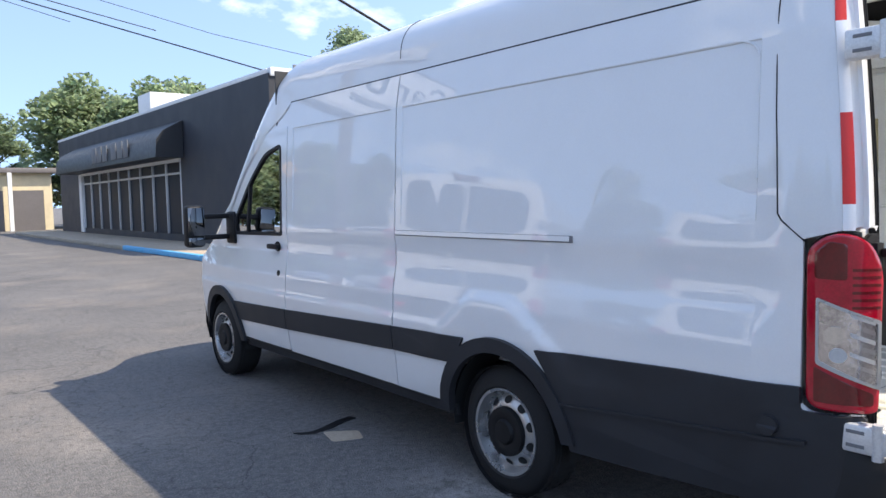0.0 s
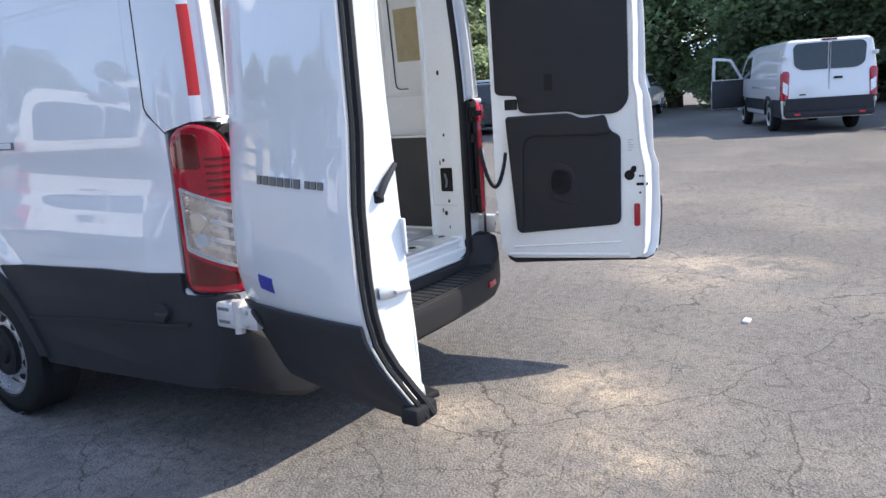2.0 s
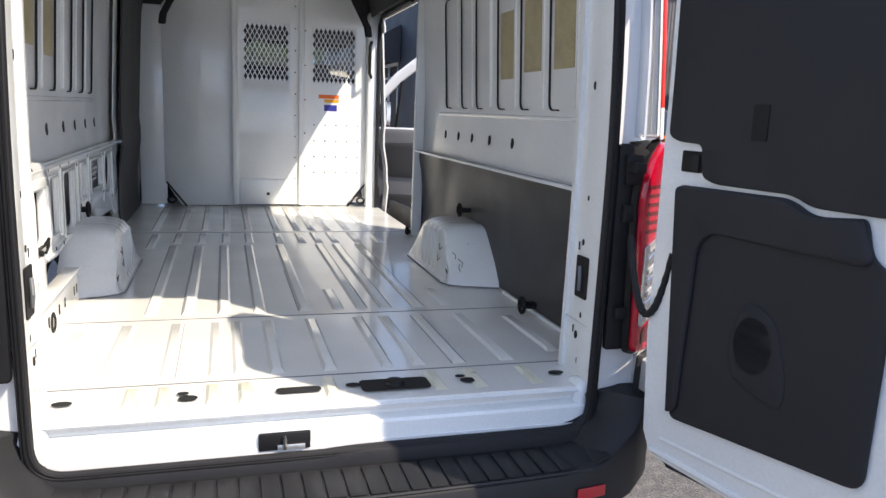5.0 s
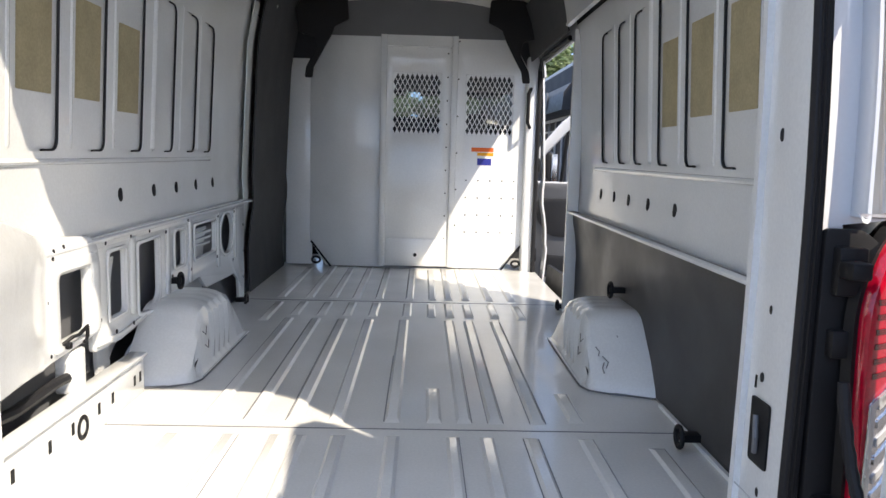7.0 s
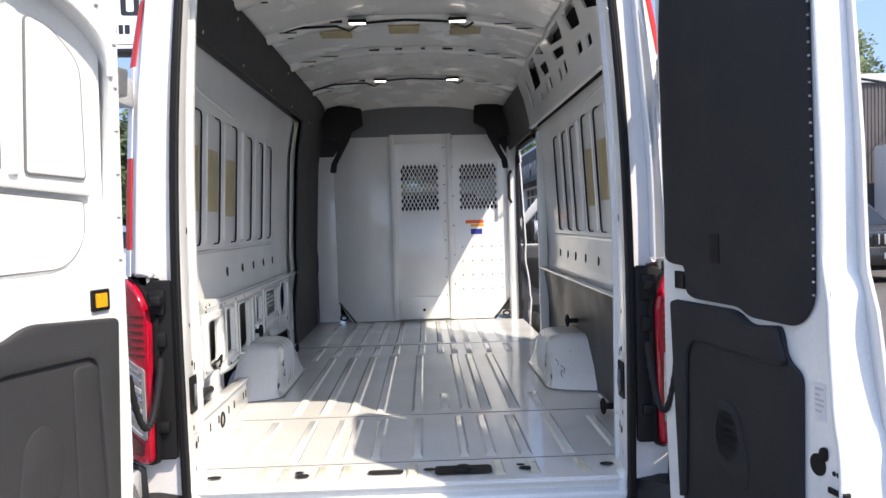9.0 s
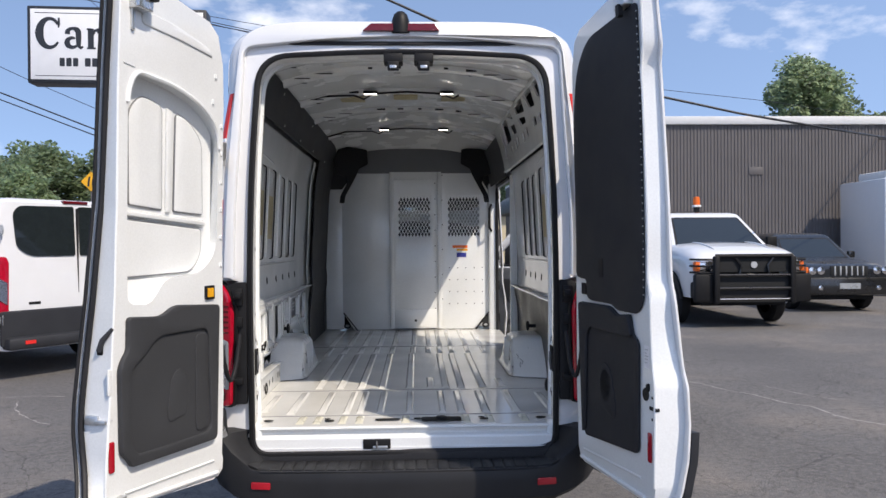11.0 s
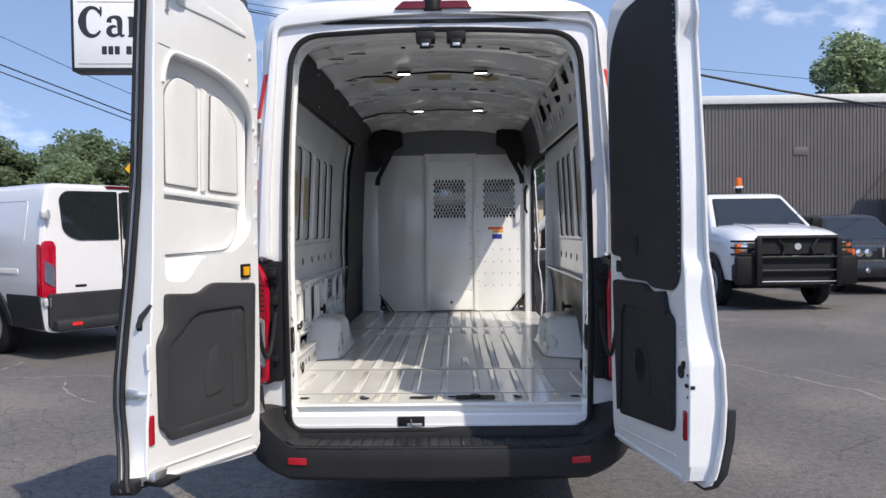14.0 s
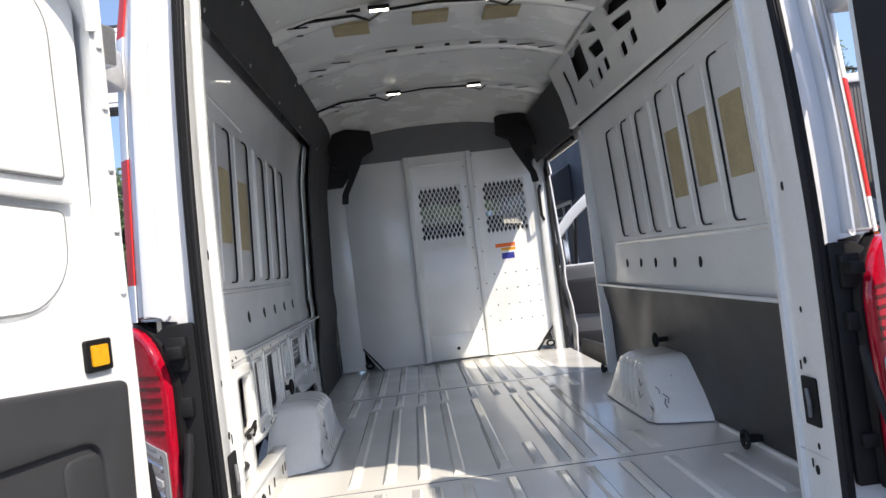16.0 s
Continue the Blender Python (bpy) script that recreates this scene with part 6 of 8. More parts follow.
def rear_door(sgn, x0, slope, shift, swell, label):
    d = Vector((sgn * slope, -1.0, 0)).normalized()
    out = Vector((-d.y * sgn, d.x * sgn, 0))
    base = Vector((x0, 0.005, 0))
    root = new("rear_door")
    root.parent = van
    root.empty_display_size = 0.1
    tagged(root, label)

    def e_in(z):
        return curve_value(EDGE_IN if sgn > 0 else LEFT_IN, z)

    def e_out(z):
        return curve_value(EDGE_OUT if sgn > 0 else LEFT_OUT, z)

    u_in, u_out = -0.03 + shift * 1.25, -0.05 + shift * 0.7
    zb = 0.545 if sgn > 0 else 0.52
    zl = 0.562 if sgn > 0 else 0.60

    def fin(u, z, h):
        # h: height above the inner face, towards the load bay
        q = base + d * u - out * (h - curve_value(LEAN, z))
        return Vector((q.x, q.y, z))

    def fout(u, z, h):
        # h: height above the outer skin, outwards
        m = (u - 0.4 - shift) / 0.45
        q = base + d * u + out * (curve_value(OUT if sgn > 0 else OUT_LEFT, z) * swell + 0.016 * (1 - m * m) + h)
        return Vector((q.x, q.y, z))

    def p(name, outline, mat, h, t, holes=(), label="", bevel=0.0, parent=root):
        return part(name, bend(sheet(outline, holes, t, bevel=bevel, us=DOORU, vs=DOORZ), lambda u, z, w: fin(u, z, h + w)), mat, parent, label)

    def q(name, outline, mat, h, t, holes=(), label="", bevel=0.0, parent=root):
        return part(name, bend(sheet(outline, holes, t, bevel=bevel, us=DOORU, vs=DOORZ), lambda u, z, w: fout(u, z, h + w)), mat, parent, label)

    def border(edge, u0, dz, pull=0.0):
        right = [(edge(z) - pull, z) for z in STEPZ]
        return [(u0 + 0.09, zb - dz), (edge(0.6) - 0.05, zl - dz), (edge(0.6) - 0.012, zl + 0.02 - dz)] + right + [(edge(2.6) - pull, 2.685 + dz), (u0 + 0.13, 2.615 + dz), (u0 + 0.06, 2.57 + dz), (u0 + 0.015, 2.44), (u0, 2.25), (u0, 1.6), (u0, 0.9), (u0 + 0.02, zb + 0.06), (u0 + 0.045, zb + 0.015)]

    if sgn < 0:
        recess = rounded([(0.735, 1.375), (0.60, 1.362), (0.50, 1.465), (0.27, 1.475), (0.125, 1.56), (0.115, 2.13), (0.24, 2.225), (0.45, 2.275), (0.70, 2.285), (0.735, 2.20)], [0.04, 0.05, 0.05, 0.06, 0.10, 0.08, 0.08, 0.08, 0.05, 0.04], 5)
        holes = [recess]
    else:
        holes = []

    # pressed inner shell, flaring to the outer skin along its edges
    shell = sheet(border(e_in, u_in, 0.0), holes, 1.0, bevel=0.0, us=DOORU, vs=DOORZ)

    def flare(u, z, w):
        a = max(0.0, (u - 0.45 - shift) / (e_in(z) - 0.45 - shift))
        b = max(0.0, (0.35 + shift - u) / (0.35 + shift - u_in))
        uu = u + w * ((min(0.014, e_out(z) - e_in(z)) if sgn > 0 else e_out(z) - e_in(z)) * a ** 3 + (u_out - u_in) * b ** 3)
        return fin(uu, z, 0.0).lerp(fout(uu, z, -0.010), w)

    part("inner_shell", bend(shell, flare), INNER, root)
    q("outer_skin", border(e_out, u_out, 0.008, -0.004), PAINT, -0.010, 0.012, bevel=0.004)
    # folded hem of the inner shell along the latch edge
    hem = [fin(e_in(z) - 0.006, z, 0.001) for z in [0.64 + i * 2.02 / 44 for i in range(45)]]
    part("edge_hem", tube(hem, 0.007, 8), INNER, root)
    # pressed foot below the trim
    if sgn < 0:
        p("pane_recess", rounded([(0.10, 1.47), (0.755, 1.47), (0.755, 2.30), (0.10, 2.30)], 0.03), INNER, -0.058, 0.006)
        slope_rows = [[fin(u, 1.352 + 0.128 * k, -0.004 - 0.052 * k ** 0.8) for u in (0.10, 0.25, 0.4, 0.5, 0.6, 0.75)] for k in (0.0, 0.25, 0.5, 0.75, 1.0)]
        part("scooped_ledge", loft(slope_rows), INNER, root, "white scooped ledge below the blanked window")
        p("blank_panel", rounded([(0.175, 1.745), (0.385, 1.752), (0.375, 2.175), (0.29, 2.16), (0.185, 2.08)], [0.01, 0.01, 0.02, 0.05, 0.05], 5), INNER, -0.052, 0.010, bevel=0.004)
        p("blank_panel", rounded([(0.468, 1.756), (0.672, 1.768), (0.680, 2.14), (0.61, 2.215), (0.472, 2.19)], [0.01, 0.01, 0.04, 0.06, 0.03], 5), INNER, -0.052, 0.010, bevel=0.004)
        p("blank_panel", rounded([(0.26, 1.486), (0.72, 1.478), (0.72, 1.708), (0.185, 1.676), (0.185, 1.56)], [0.06, 0.01, 0.01, 0.015, 0.05], 5), INNER, -0.052, 0.010, bevel=0.004)
        for k, loop in enumerate((rounded([(0.175, 1.745), (0.385, 1.752), (0.375, 2.175), (0.29, 2.16), (0.185, 2.08)], [0.01, 0.01, 0.02, 0.05, 0.05], 5), rounded([(0.468, 1.756), (0.672, 1.768), (0.680, 2.14), (0.61, 2.215), (0.472, 2.19)], [0.01, 0.01, 0.04, 0.06, 0.03], 5), rounded([(0.26, 1.486), (0.72, 1.478), (0.72, 1.708), (0.185, 1.676), (0.185, 1.56)], [0.06, 0.01, 0.01, 0.015, 0.05], 5))):
            part("panel_gap", tube([fin(u, z, -0.047) for u, z in loop], 0.0042, 6, closed=True), TRIMGREY, root)
        p("blank_rail", rounded([(0.165, 1.692), (0.70, 1.722), (0.70, 1.742), (0.165, 1.715)], 0.008), INNER, -0.052, 0.020, bevel=0.006)
        p("blank_post", rounded([(0.412, 1.745), (0.442, 1.745), (0.44, 2.19), (0.405, 2.18)], 0.006), INNER, -0.052, 0.014, bevel=0.005)
        # rounded lips of the recess and of the triangular pressing above it
        lip = rounded([(0.118, 1.60), (0.112, 2.13), (0.24, 2.228), (0.45, 2.279), (0.70, 2.289), (0.737, 2.20), (0.737, 1.50)], [0, 0.08, 0.08, 0.08, 0.05, 0.04, 0], 6)
        part("recess_lip", tube([fin(u, z, 0.002) for u, z in lip[1:-1]], 0.010, 8), INNER, root)
        slot = rounded([(0.668, 2.482), (0.668, 2.538), (0.45, 2.532), (0.21, 2.494), (0.18, 2.462), (0.42, 2.478)], [0.022, 0.022, 0.05, 0.02, 0.012, 0.05], 6)
        p("pressed_bar", slot, INNER, 0.0, 0.005, bevel=0.004)
        part("panel_gap", tube([fin(u, z, 0.0) for u, z in slot], 0.0022, 6, closed=True), STEEL, root)
        part("pressing_line", tube([fin(u, z, 0.0) for u, z in ((0.765, 2.306), (0.73, 2.304), (0.70, 2.302))], 0.003, 6), STEEL, root)
        for u, z in ((0.15, 2.37), (0.165, 2.25)):
            p("edge_clip", rrect(u - 0.008, z, u + 0.008, z + 0.022, 0.004), INNER, -0.002, 0.010, bevel=0.002)
        trim = rounded([(0.165, 0.712), (0.24, 0.715), (0.745, 0.744), (0.762, 0.775), (0.80, 0.805), (0.805, 1.13), (0.79, 1.165), (0.757, 1.20), (0.753, 1.328), (0.555, 1.312), (0.465, 1.352), (0.137, 1.328)], [0.03, 0.04, 0.03, 0.02, 0.03, 0.03, 0.03, 0.02, 0.02, 0.04, 0.04, 0.02], 5)
        dip = rounded([(0.21, 0.76), (0.71, 0.785), (0.75, 0.84), (0.75, 1.12), (0.66, 1.17), (0.58, 1.235), (0.23, 1.23)], [0.05, 0.05, 0.05, 0.06, 0.06, 0.06, 0.05], 6)
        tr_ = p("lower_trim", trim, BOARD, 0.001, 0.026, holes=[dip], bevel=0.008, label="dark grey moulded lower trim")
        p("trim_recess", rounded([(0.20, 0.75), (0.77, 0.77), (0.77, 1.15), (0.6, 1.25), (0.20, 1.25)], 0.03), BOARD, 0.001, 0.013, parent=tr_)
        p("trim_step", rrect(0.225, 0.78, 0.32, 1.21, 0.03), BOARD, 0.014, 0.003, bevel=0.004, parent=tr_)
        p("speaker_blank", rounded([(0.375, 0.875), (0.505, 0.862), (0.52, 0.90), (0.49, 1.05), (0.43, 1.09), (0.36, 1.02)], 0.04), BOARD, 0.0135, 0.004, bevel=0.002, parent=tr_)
        yl = p("amber_marker", rrect(0.155, 1.355, 0.225, 1.418, 0.006), BLACK, 0.0, 0.010, bevel=0.002, label="square amber reflector on a dark base")
        p("amber_face", rrect(0.170, 1.366, 0.214, 1.407, 0.004), AMBER, 0.010, 0.004, parent=yl)
        # release lever and latches on the flank of the free edge
        def edge_box(name, z0, z1, s0, s1, u0, u1, mat, parent=root, label="", bevel=0.006, tilt=0.0):
            bm = boxed(s0, s1, u0, u1, z0, z1, bevel=bevel)
            bend(bm, lambda s, u, z: fin(u + e_out(z), z + tilt * (s - s0), -s))
            return part(name, bm, mat, parent, label)
        lv = edge_box("release_lever", 1.187, 1.222, 0.036, 0.068, -0.015, 0.014, BLACK, label="black release lever on the door edge")
        bm = tube([fin(e_out(1.2) + 0.015, 1.205, -0.055), fin(e_out(1.2) + 0.02, 1.245, -0.035), fin(e_in(1.28) + 0.004, 1.29, 0.006)], [0.011, 0.011, 0.007], 10)
        part("lever_grip", bm, TRIMDARK, lv)
        lt = edge_box("side_latch", 0.928, 0.964, 0.04, 0.10, -0.03, 0.022, HARDWARE, label="zinc door latch bolt")
        edge_box("latch_tongue", 0.936, 0.95, 0.0, 0.05, -0.015, 0.030, HARDWARE, parent=lt, bevel=0.003)
        p("hand_slot", rrect(0.835, 1.04, 0.855, 1.14, 0.006), INNER, 0.0, 0.008, bevel=0.003)
        bl = edge_box("bottom_latch", 0.615, 0.65, -0.03, 0.05, -0.14, -0.07, HARDWARE, bevel=0.006)
        edge_box("latch_bar", 0.60, 0.618, -0.075, 0.02, -0.17, -0.07, BLACK, parent=bl, bevel=0.004)
        tl = p("top_latch", rrect(0.66, 2.52, 0.745, 2.60, 0.008), HARDWARE, 0.0, 0.05, bevel=0.006)
        p("top_latch_hook", rrect(0.655, 2.56, 0.69, 2.615, 0.006), BLACK, 0.05, 0.02, parent=tl)
        p("latch_rod", rrect(0.715, 2.44, 0.735, 2.53, 0.006), HARDWARE, 0.0, 0.012, bevel=0.004, parent=tl)
        for i in range(6):
            z = 1.50 + i * 0.13
            p("edge_clip", rrect(0.085, z, 0.10, z + 0.02, 0.004), INNER, -0.002, 0.008, bevel=0.002)
        rz, ru = 0.735, 0.818
        # weather seal along the free edge
        pts = [fout(e_out(z) + 0.012, z, -0.035) for z in [0.60 + i * 2.12 / 60 for i in range(61)]]
        part("edge_seal", tube(pts, 0.012, 8), RUBBER, root, "black rubber edge seal")
        pts = [fout(e_out(z) + 0.02, z, -0.006) for z in [0.60 + i * 2.12 / 60 for i in range(61)]]
        part("edge_seal", tube(pts, 0.007, 6), RUBBER, root)
        part("seal_foot", boxed(-0.05, 0.05, -0.03, 0.03, -0.025, 0.025, bevel=0.01, turn=Matrix.Translation(fout(e_out(0.6) - 0.01, 0.612, -0.01))), RUBBER, root)
        part("seal_cap", boxed(-0.025, 0.025, -0.035, 0.035, -0.03, 0.03, bevel=0.01, turn=Matrix.Translation(fout(e_out(2.7) - 0.005, 2.70, -0.02))), RUBBER, root)
    else:
        up = rounded([(-0.006, 1.445), (0.03, 1.432), (0.115, 1.428), (0.125, 1.345), (0.17, 1.332), (0.40, 1.332), (0.45, 1.31), (0.65, 1.31), (0.703, 1.37), (0.703, 2.56), (0.20, 2.545), (0.06, 2.43), (-0.006, 2.2)], [0.03, 0.03, 0.02, 0.02, 0.02, 0.05, 0.05, 0.05, 0.05, 0.03, 0.12, 0.14, 0.1], 5)
        ub = p("upper_board", up, SHADEBOARD, 0.001, 0.010, bevel=0.004, label="dark grey upper board on the door")
        for i in range(38):
            z = 1.39 + i * 0.0305
            p("fixing_clip", rrect(0.701, z, 0.7055, z + 0.005, 0.001), HARDWARE, 0.008, 0.004, parent=ub)
        p("pull_slot", rrect(0.27, 1.445, 0.315, 1.53, 0.006), BLACK, 0.0112, 0.002, parent=ub)
        low_t = rounded([(0.093, 0.684), (0.24, 0.70), (0.655, 0.742), (0.66, 1.20), (0.605, 1.225), (0.59, 1.285), (0.58, 1.305), (0.46, 1.292), (0.40, 1.324), (0.047, 1.32)], [0.03, 0.05, 0.04, 0.04, 0.03, 0.02, 0.02, 0.05, 0.05, 0.02], 5)
        tr_ = p("lower_trim", low_t, SHADEBOARD, 0.001, 0.012, bevel=0.005, label="dark grey moulded lower trim")
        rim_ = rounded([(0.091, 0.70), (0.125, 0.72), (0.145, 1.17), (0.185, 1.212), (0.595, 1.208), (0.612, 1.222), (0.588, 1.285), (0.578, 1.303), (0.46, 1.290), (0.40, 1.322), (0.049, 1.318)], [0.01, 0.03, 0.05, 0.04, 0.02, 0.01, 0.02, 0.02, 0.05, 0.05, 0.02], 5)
        p("trim_border", rim_, SHADEBOARD, 0.012, 0.014, bevel=0.009, parent=tr_)
        p("speaker_rim", rounded([(0.28, 0.87), (0.44, 0.83), (0.45, 0.90), (0.40, 1.05), (0.31, 1.075), (0.27, 0.98)], 0.05), SHADEBOARD, 0.012, 0.004, bevel=0.003, parent=tr_)
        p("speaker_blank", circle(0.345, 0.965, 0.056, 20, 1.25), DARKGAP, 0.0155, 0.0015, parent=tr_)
        ss = p("strap_slot", rrect(0.045, 1.355, 0.115, 1.41, 0.006), BLACK, 0.0, 0.004)
        p("strap_tongue", rrect(0.085, 1.36, 0.11, 1.40, 0.004), RUBBER, 0.004, 0.006, parent=ss)
        p("key_hole", circle(0.70, 0.995, 0.026, 18, 1.0), BLACK, 0.0, 0.003)
        p("latch_tongue", rrect(0.735, 0.942, 0.79, 0.956, 0.004), BLACK, -0.012, 0.016)
        p("paper_label", rrect(0.688, 1.10, 0.728, 1.19, 0.003), STICKWHITE, 0.0002, 0.001)
        for z, w in ((1.172, 0.028), (1.158, 0.018), (1.146, 0.03), (1.134, 0.03), (1.12, 0.022)):
            p("label_bar", rrect(0.693, z, 0.693 + w, z + 0.005, 0.001), STEEL, 0.0012, 0.0004)
        p("key_cap", rounded([(0.70, 1.0), (0.735, 1.012), (0.735, 1.045), (0.71, 1.04)], 0.012), BLACK, 0.0, 0.006, bevel=0.002)
        for u, z in ((0.752, 0.905), (0.752, 0.99), (0.765, 0.99)):
            p("fixing_hole", circle(u, z, 0.006, 10), DARKGAP, 0.0, 0.001)
        tl = p("top_latch", rrect(0.56, 2.56, 0.66, 2.625, 0.008), HARDWARE, 0.0, 0.04, bevel=0.006)
        p("top_latch_hook", rrect(0.60, 2.52, 0.63, 2.57, 0.006), BLACK, 0.03, 0.02, parent=tl)
        rz, ru = 0.72, 0.718
        pts = [fout(e_out(z) - 0.002, z, -0.004) for z in [0.60 + i * 2.09 / 60 for i in range(61)]]
        part("edge_fold", tube(pts, 0.006, 8), PAINT, root)
    p("red_reflector", rrect(ru + 0.003, rz + 0.012, ru + 0.033, rz + 0.130, 0.010), REFDEEP, 0.0, 0.007, bevel=0.003, label="red reflector")
    foot = [fin(u, zb + 0.018 + (zl - zb) * (u - u_in) / 0.82, 0.002) for u in [u_in + 0.06 + i * 0.035 for i in range(20)]]
    part("foot_ridge", tube(foot, 0.010, 8), INNER, root)
    foot = [fin(u, 0.60 + 0.055 * max(0.0, (u - u_in) / 0.8), 0.0) for u in [u_in + 0.09 + i * 0.033 for i in range(19)]]
    part("foot_ridge", tube(foot, 0.006, 8), INNER, root)
    for z in (0.72, 2.055):
        q("hinge_plate", rrect(u_out - 0.02, z - 0.045, u_out + 0.06, z + 0.045, 0.01), HARDWARE, -0.05, 0.045, bevel=0.006)
    # black lower cladding on the outside
    low_edge = [(e_out(z) + (0.010 if sgn > 0 else 0.002), z) for z in (0.62, 0.68, 0.75, 0.82, 0.868)]
    cl = [(u_out + 0.10, 0.505), (e_out(0.6) - 0.06, zl - 0.022), (e_out(0.6) - 0.02, zl)] + low_edge + [(u_out + 0.10, 0.80), (u_out + 0.045, 0.80), (u_out + 0.004, 0.795), (u_out + 0.004, 0.66), (u_out + 0.025, 0.58), (u_out + 0.06, 0.525)]
    q("lower_cladding", cl, CLAD, 0.002, 0.034 if sgn > 0 else 0.014, bevel=0.005, label="black textured lower cladding")
    return root, q


left_door, lp_ = rear_door(-1, -0.83, 0.325, 0.085, 1.0, "open white rear door with a dark lower trim")
right_door, rp_ = rear_door(1, 0.86, 0.17, 0.0, 1.0, "open white rear door lined with dark boards")
# badge bars and dealer plate on the left door's outside
widths = [0.042, 0.05, 0.05, 0.05, 0.04, 0.012, 0.045]
u = 0.27
for w in widths:
    lp_("badge_bar", rrect(u, 1.225, u + w - 0.010, 1.253, 0.003), BADGE, 0.002, 0.004)
    u += w + 0.003
u += 0.018
for w in (0.034, 0.034, 0.036):
    lp_("badge_bar", rrect(u, 1.228, u + w - 0.008, 1.250, 0.003), BADGE, 0.002, 0.004)
    u += w + 0.002
bp_ = lp_("dealer_plate", rrect(0.215, 0.872, 0.325, 0.922, 0.004), BLUE, 0.002, 0.003, label="small blue plate")
lp_("plate_bar", rrect(0.235, 0.89, 0.30, 0.904, 0.002), BLUE, 0.005, 0.001, parent=bp_)
lp_("parking_sensor", circle(0.085, 0.735, 0.034), CLAD, 0.006, 0.02, bevel=0.004)

pale = sheet(rounded([(-1.19, 3.50), (-0.99, 3.36), (-1.05, 3.20), (-1.24, 3.27)], 0.03), t=0.004)
structure(pale, "asphalt_patch", CONCRETE, "small pale flat patch on the asphalt", "patch")
stain = sheet(rounded([(-1.36, 3.62), (-1.24, 3.56), (-1.12, 3.60), (-1.0, 3.66), (-0.86, 3.70), (-0.84, 3.62), (-0.95, 3.60), (-1.1, 3.53), (-1.26, 3.50), (-1.34, 3.56)], 0.02), t=0.003)
structure(stain, "wet_stain", BLACK, "dark wet stain on the asphalt", "stain")
litter = boxed(1.80, 1.875, -1.10, -1.06, 0.0, 0.018, bevel=0.006)
tagged(finish(litter, "litter", STICKWHITE), "scrap of white litter on the asphalt", "litter")

# ---- the shop building beyond ----
BX, BY, BH = 6.5, 20.0, 5.5
shop = thing("shop_building", "charcoal shop building with ribbed grey metal side wall", "building", (0, 0, 0))
shop_walls = bmesh.new()
box(shop_walls, BX + 0.05, 28.3, BY + 0.06, 49.0, 0.0, BH - 0.06)
part("core", shop_walls, METALWALL, shop)
# ribbed metal wall: a folded sheet
row0, row1 = [], []
x = BX
while x < 28.3:
    for dx, dy in ((0.0, 0.0), (0.05, 0.0), (0.062, -0.022), (0.098, -0.022), (0.11, 0.0)):
        row0.append((x + dx, BY + dy, 0.0))
        row1.append((x + dx, BY + dy, BH - 0.12))
    x += 0.11
part("metal_wall", loft([row0, row1]), METALWALL, shop, "grey ribbed metal sheet wall")
part("roof_edge", boxed(BX - 0.08, 28.4, BY - 0.12, BY + 0.1, BH - 0.14, BH + 0.12, bevel=0.02), WHITETRIM, shop, "white roof edge flashing")
part("roof_edge", boxed(BX - 0.12, BX + 0.1, BY + 0.1, 49.1, BH - 0.05, BH + 0.10, bevel=0.02), WHITETRIM, shop)
part("roof_unit", boxed(8.5, 10.7, 38.0, 40.0, BH - 0.1, 7.3, bevel=0.04), WHITETRIM, shop)
part("wall_vent", boxed(10.75, 11.2, BY - 0.036, BY - 0.026, 3.75, 4.0, bevel=0.003), METALWALL, shop)
ws_ = thing("wall_sign", "white sign box with an orange mark on the shop's corner", "sign", (0, 0, 0))
part("box", boxed(25.6, 28.45, 19.45, 19.99, 2.72, 3.62, bevel=0.03), WHITETRIM, ws_)
part("mark", boxed(27.8, 28.15, 19.44, 19.452, 3.38, 3.50, bevel=0.002), ORANGE, ws_)
# shop front facing the kerb, with an opening for the glazing
WIN = (27.9, 43.4, 0.42, 3.22)
front = sheet([(BY - 0.05, 0.0), (49.0, 0.0), (49.0, BH - 0.05), (BY - 0.05, BH - 0.05)], [[(WIN[0], WIN[2]), (WIN[1], WIN[2]), (WIN[1], WIN[3]), (WIN[0], WIN[3])]], 0.25)
part("front_wall", bend(front, lambda y, z, w: Vector((BX - 0.12 + w, y, z))), FACADE, shop, "charcoal painted front wall")
n_bay = 9
for i in range(n_bay + 1):
    y = WIN[0] + (WIN[1] - WIN[0]) * i / n_bay
    part("mullion", boxed(BX - 0.14, BX - 0.02, y - 0.05, y + 0.05, WIN[2], WIN[3], bevel=0.01), WHITETRIM if i in (9,) else STEEL, shop)
for i in range(n_bay):
    y0 = WIN[0] + (WIN[1] - WIN[0]) * i / n_bay
    y1 = WIN[0] + (WIN[1] - WIN[0]) * (i + 1) / n_bay
    part("shop_pane", boxed(BX - 0.06, BX - 0.04, y0 + 0.05, y1 - 0.05, WIN[2], WIN[3]), SHOPPANE, shop)
    part("transom", boxed(BX - 0.13, BX - 0.03, y0, y1, 2.75, 2.83), STEEL, shop)
part("end_trim", boxed(BX - 0.2, BX - 0.1, WIN[1], WIN[1] + 0.6, 0.2, WIN[3] + 0.1), WHITETRIM, shop)
part("head_trim", boxed(BX - 0.2, BX - 0.1, WIN[0] - 0.1, WIN[1], WIN[3], WIN[3] + 0.22), WHITETRIM, shop)
aw = [[Vector((BX - 0.15 - d, y, z)) for d, z in ((0.0, 4.75), (0.75, 4.35), (1.0, 4.0), (1.05, 3.35), (0.0, 3.35))] for y in (27.4, 44.6)]
awn = loft(aw)
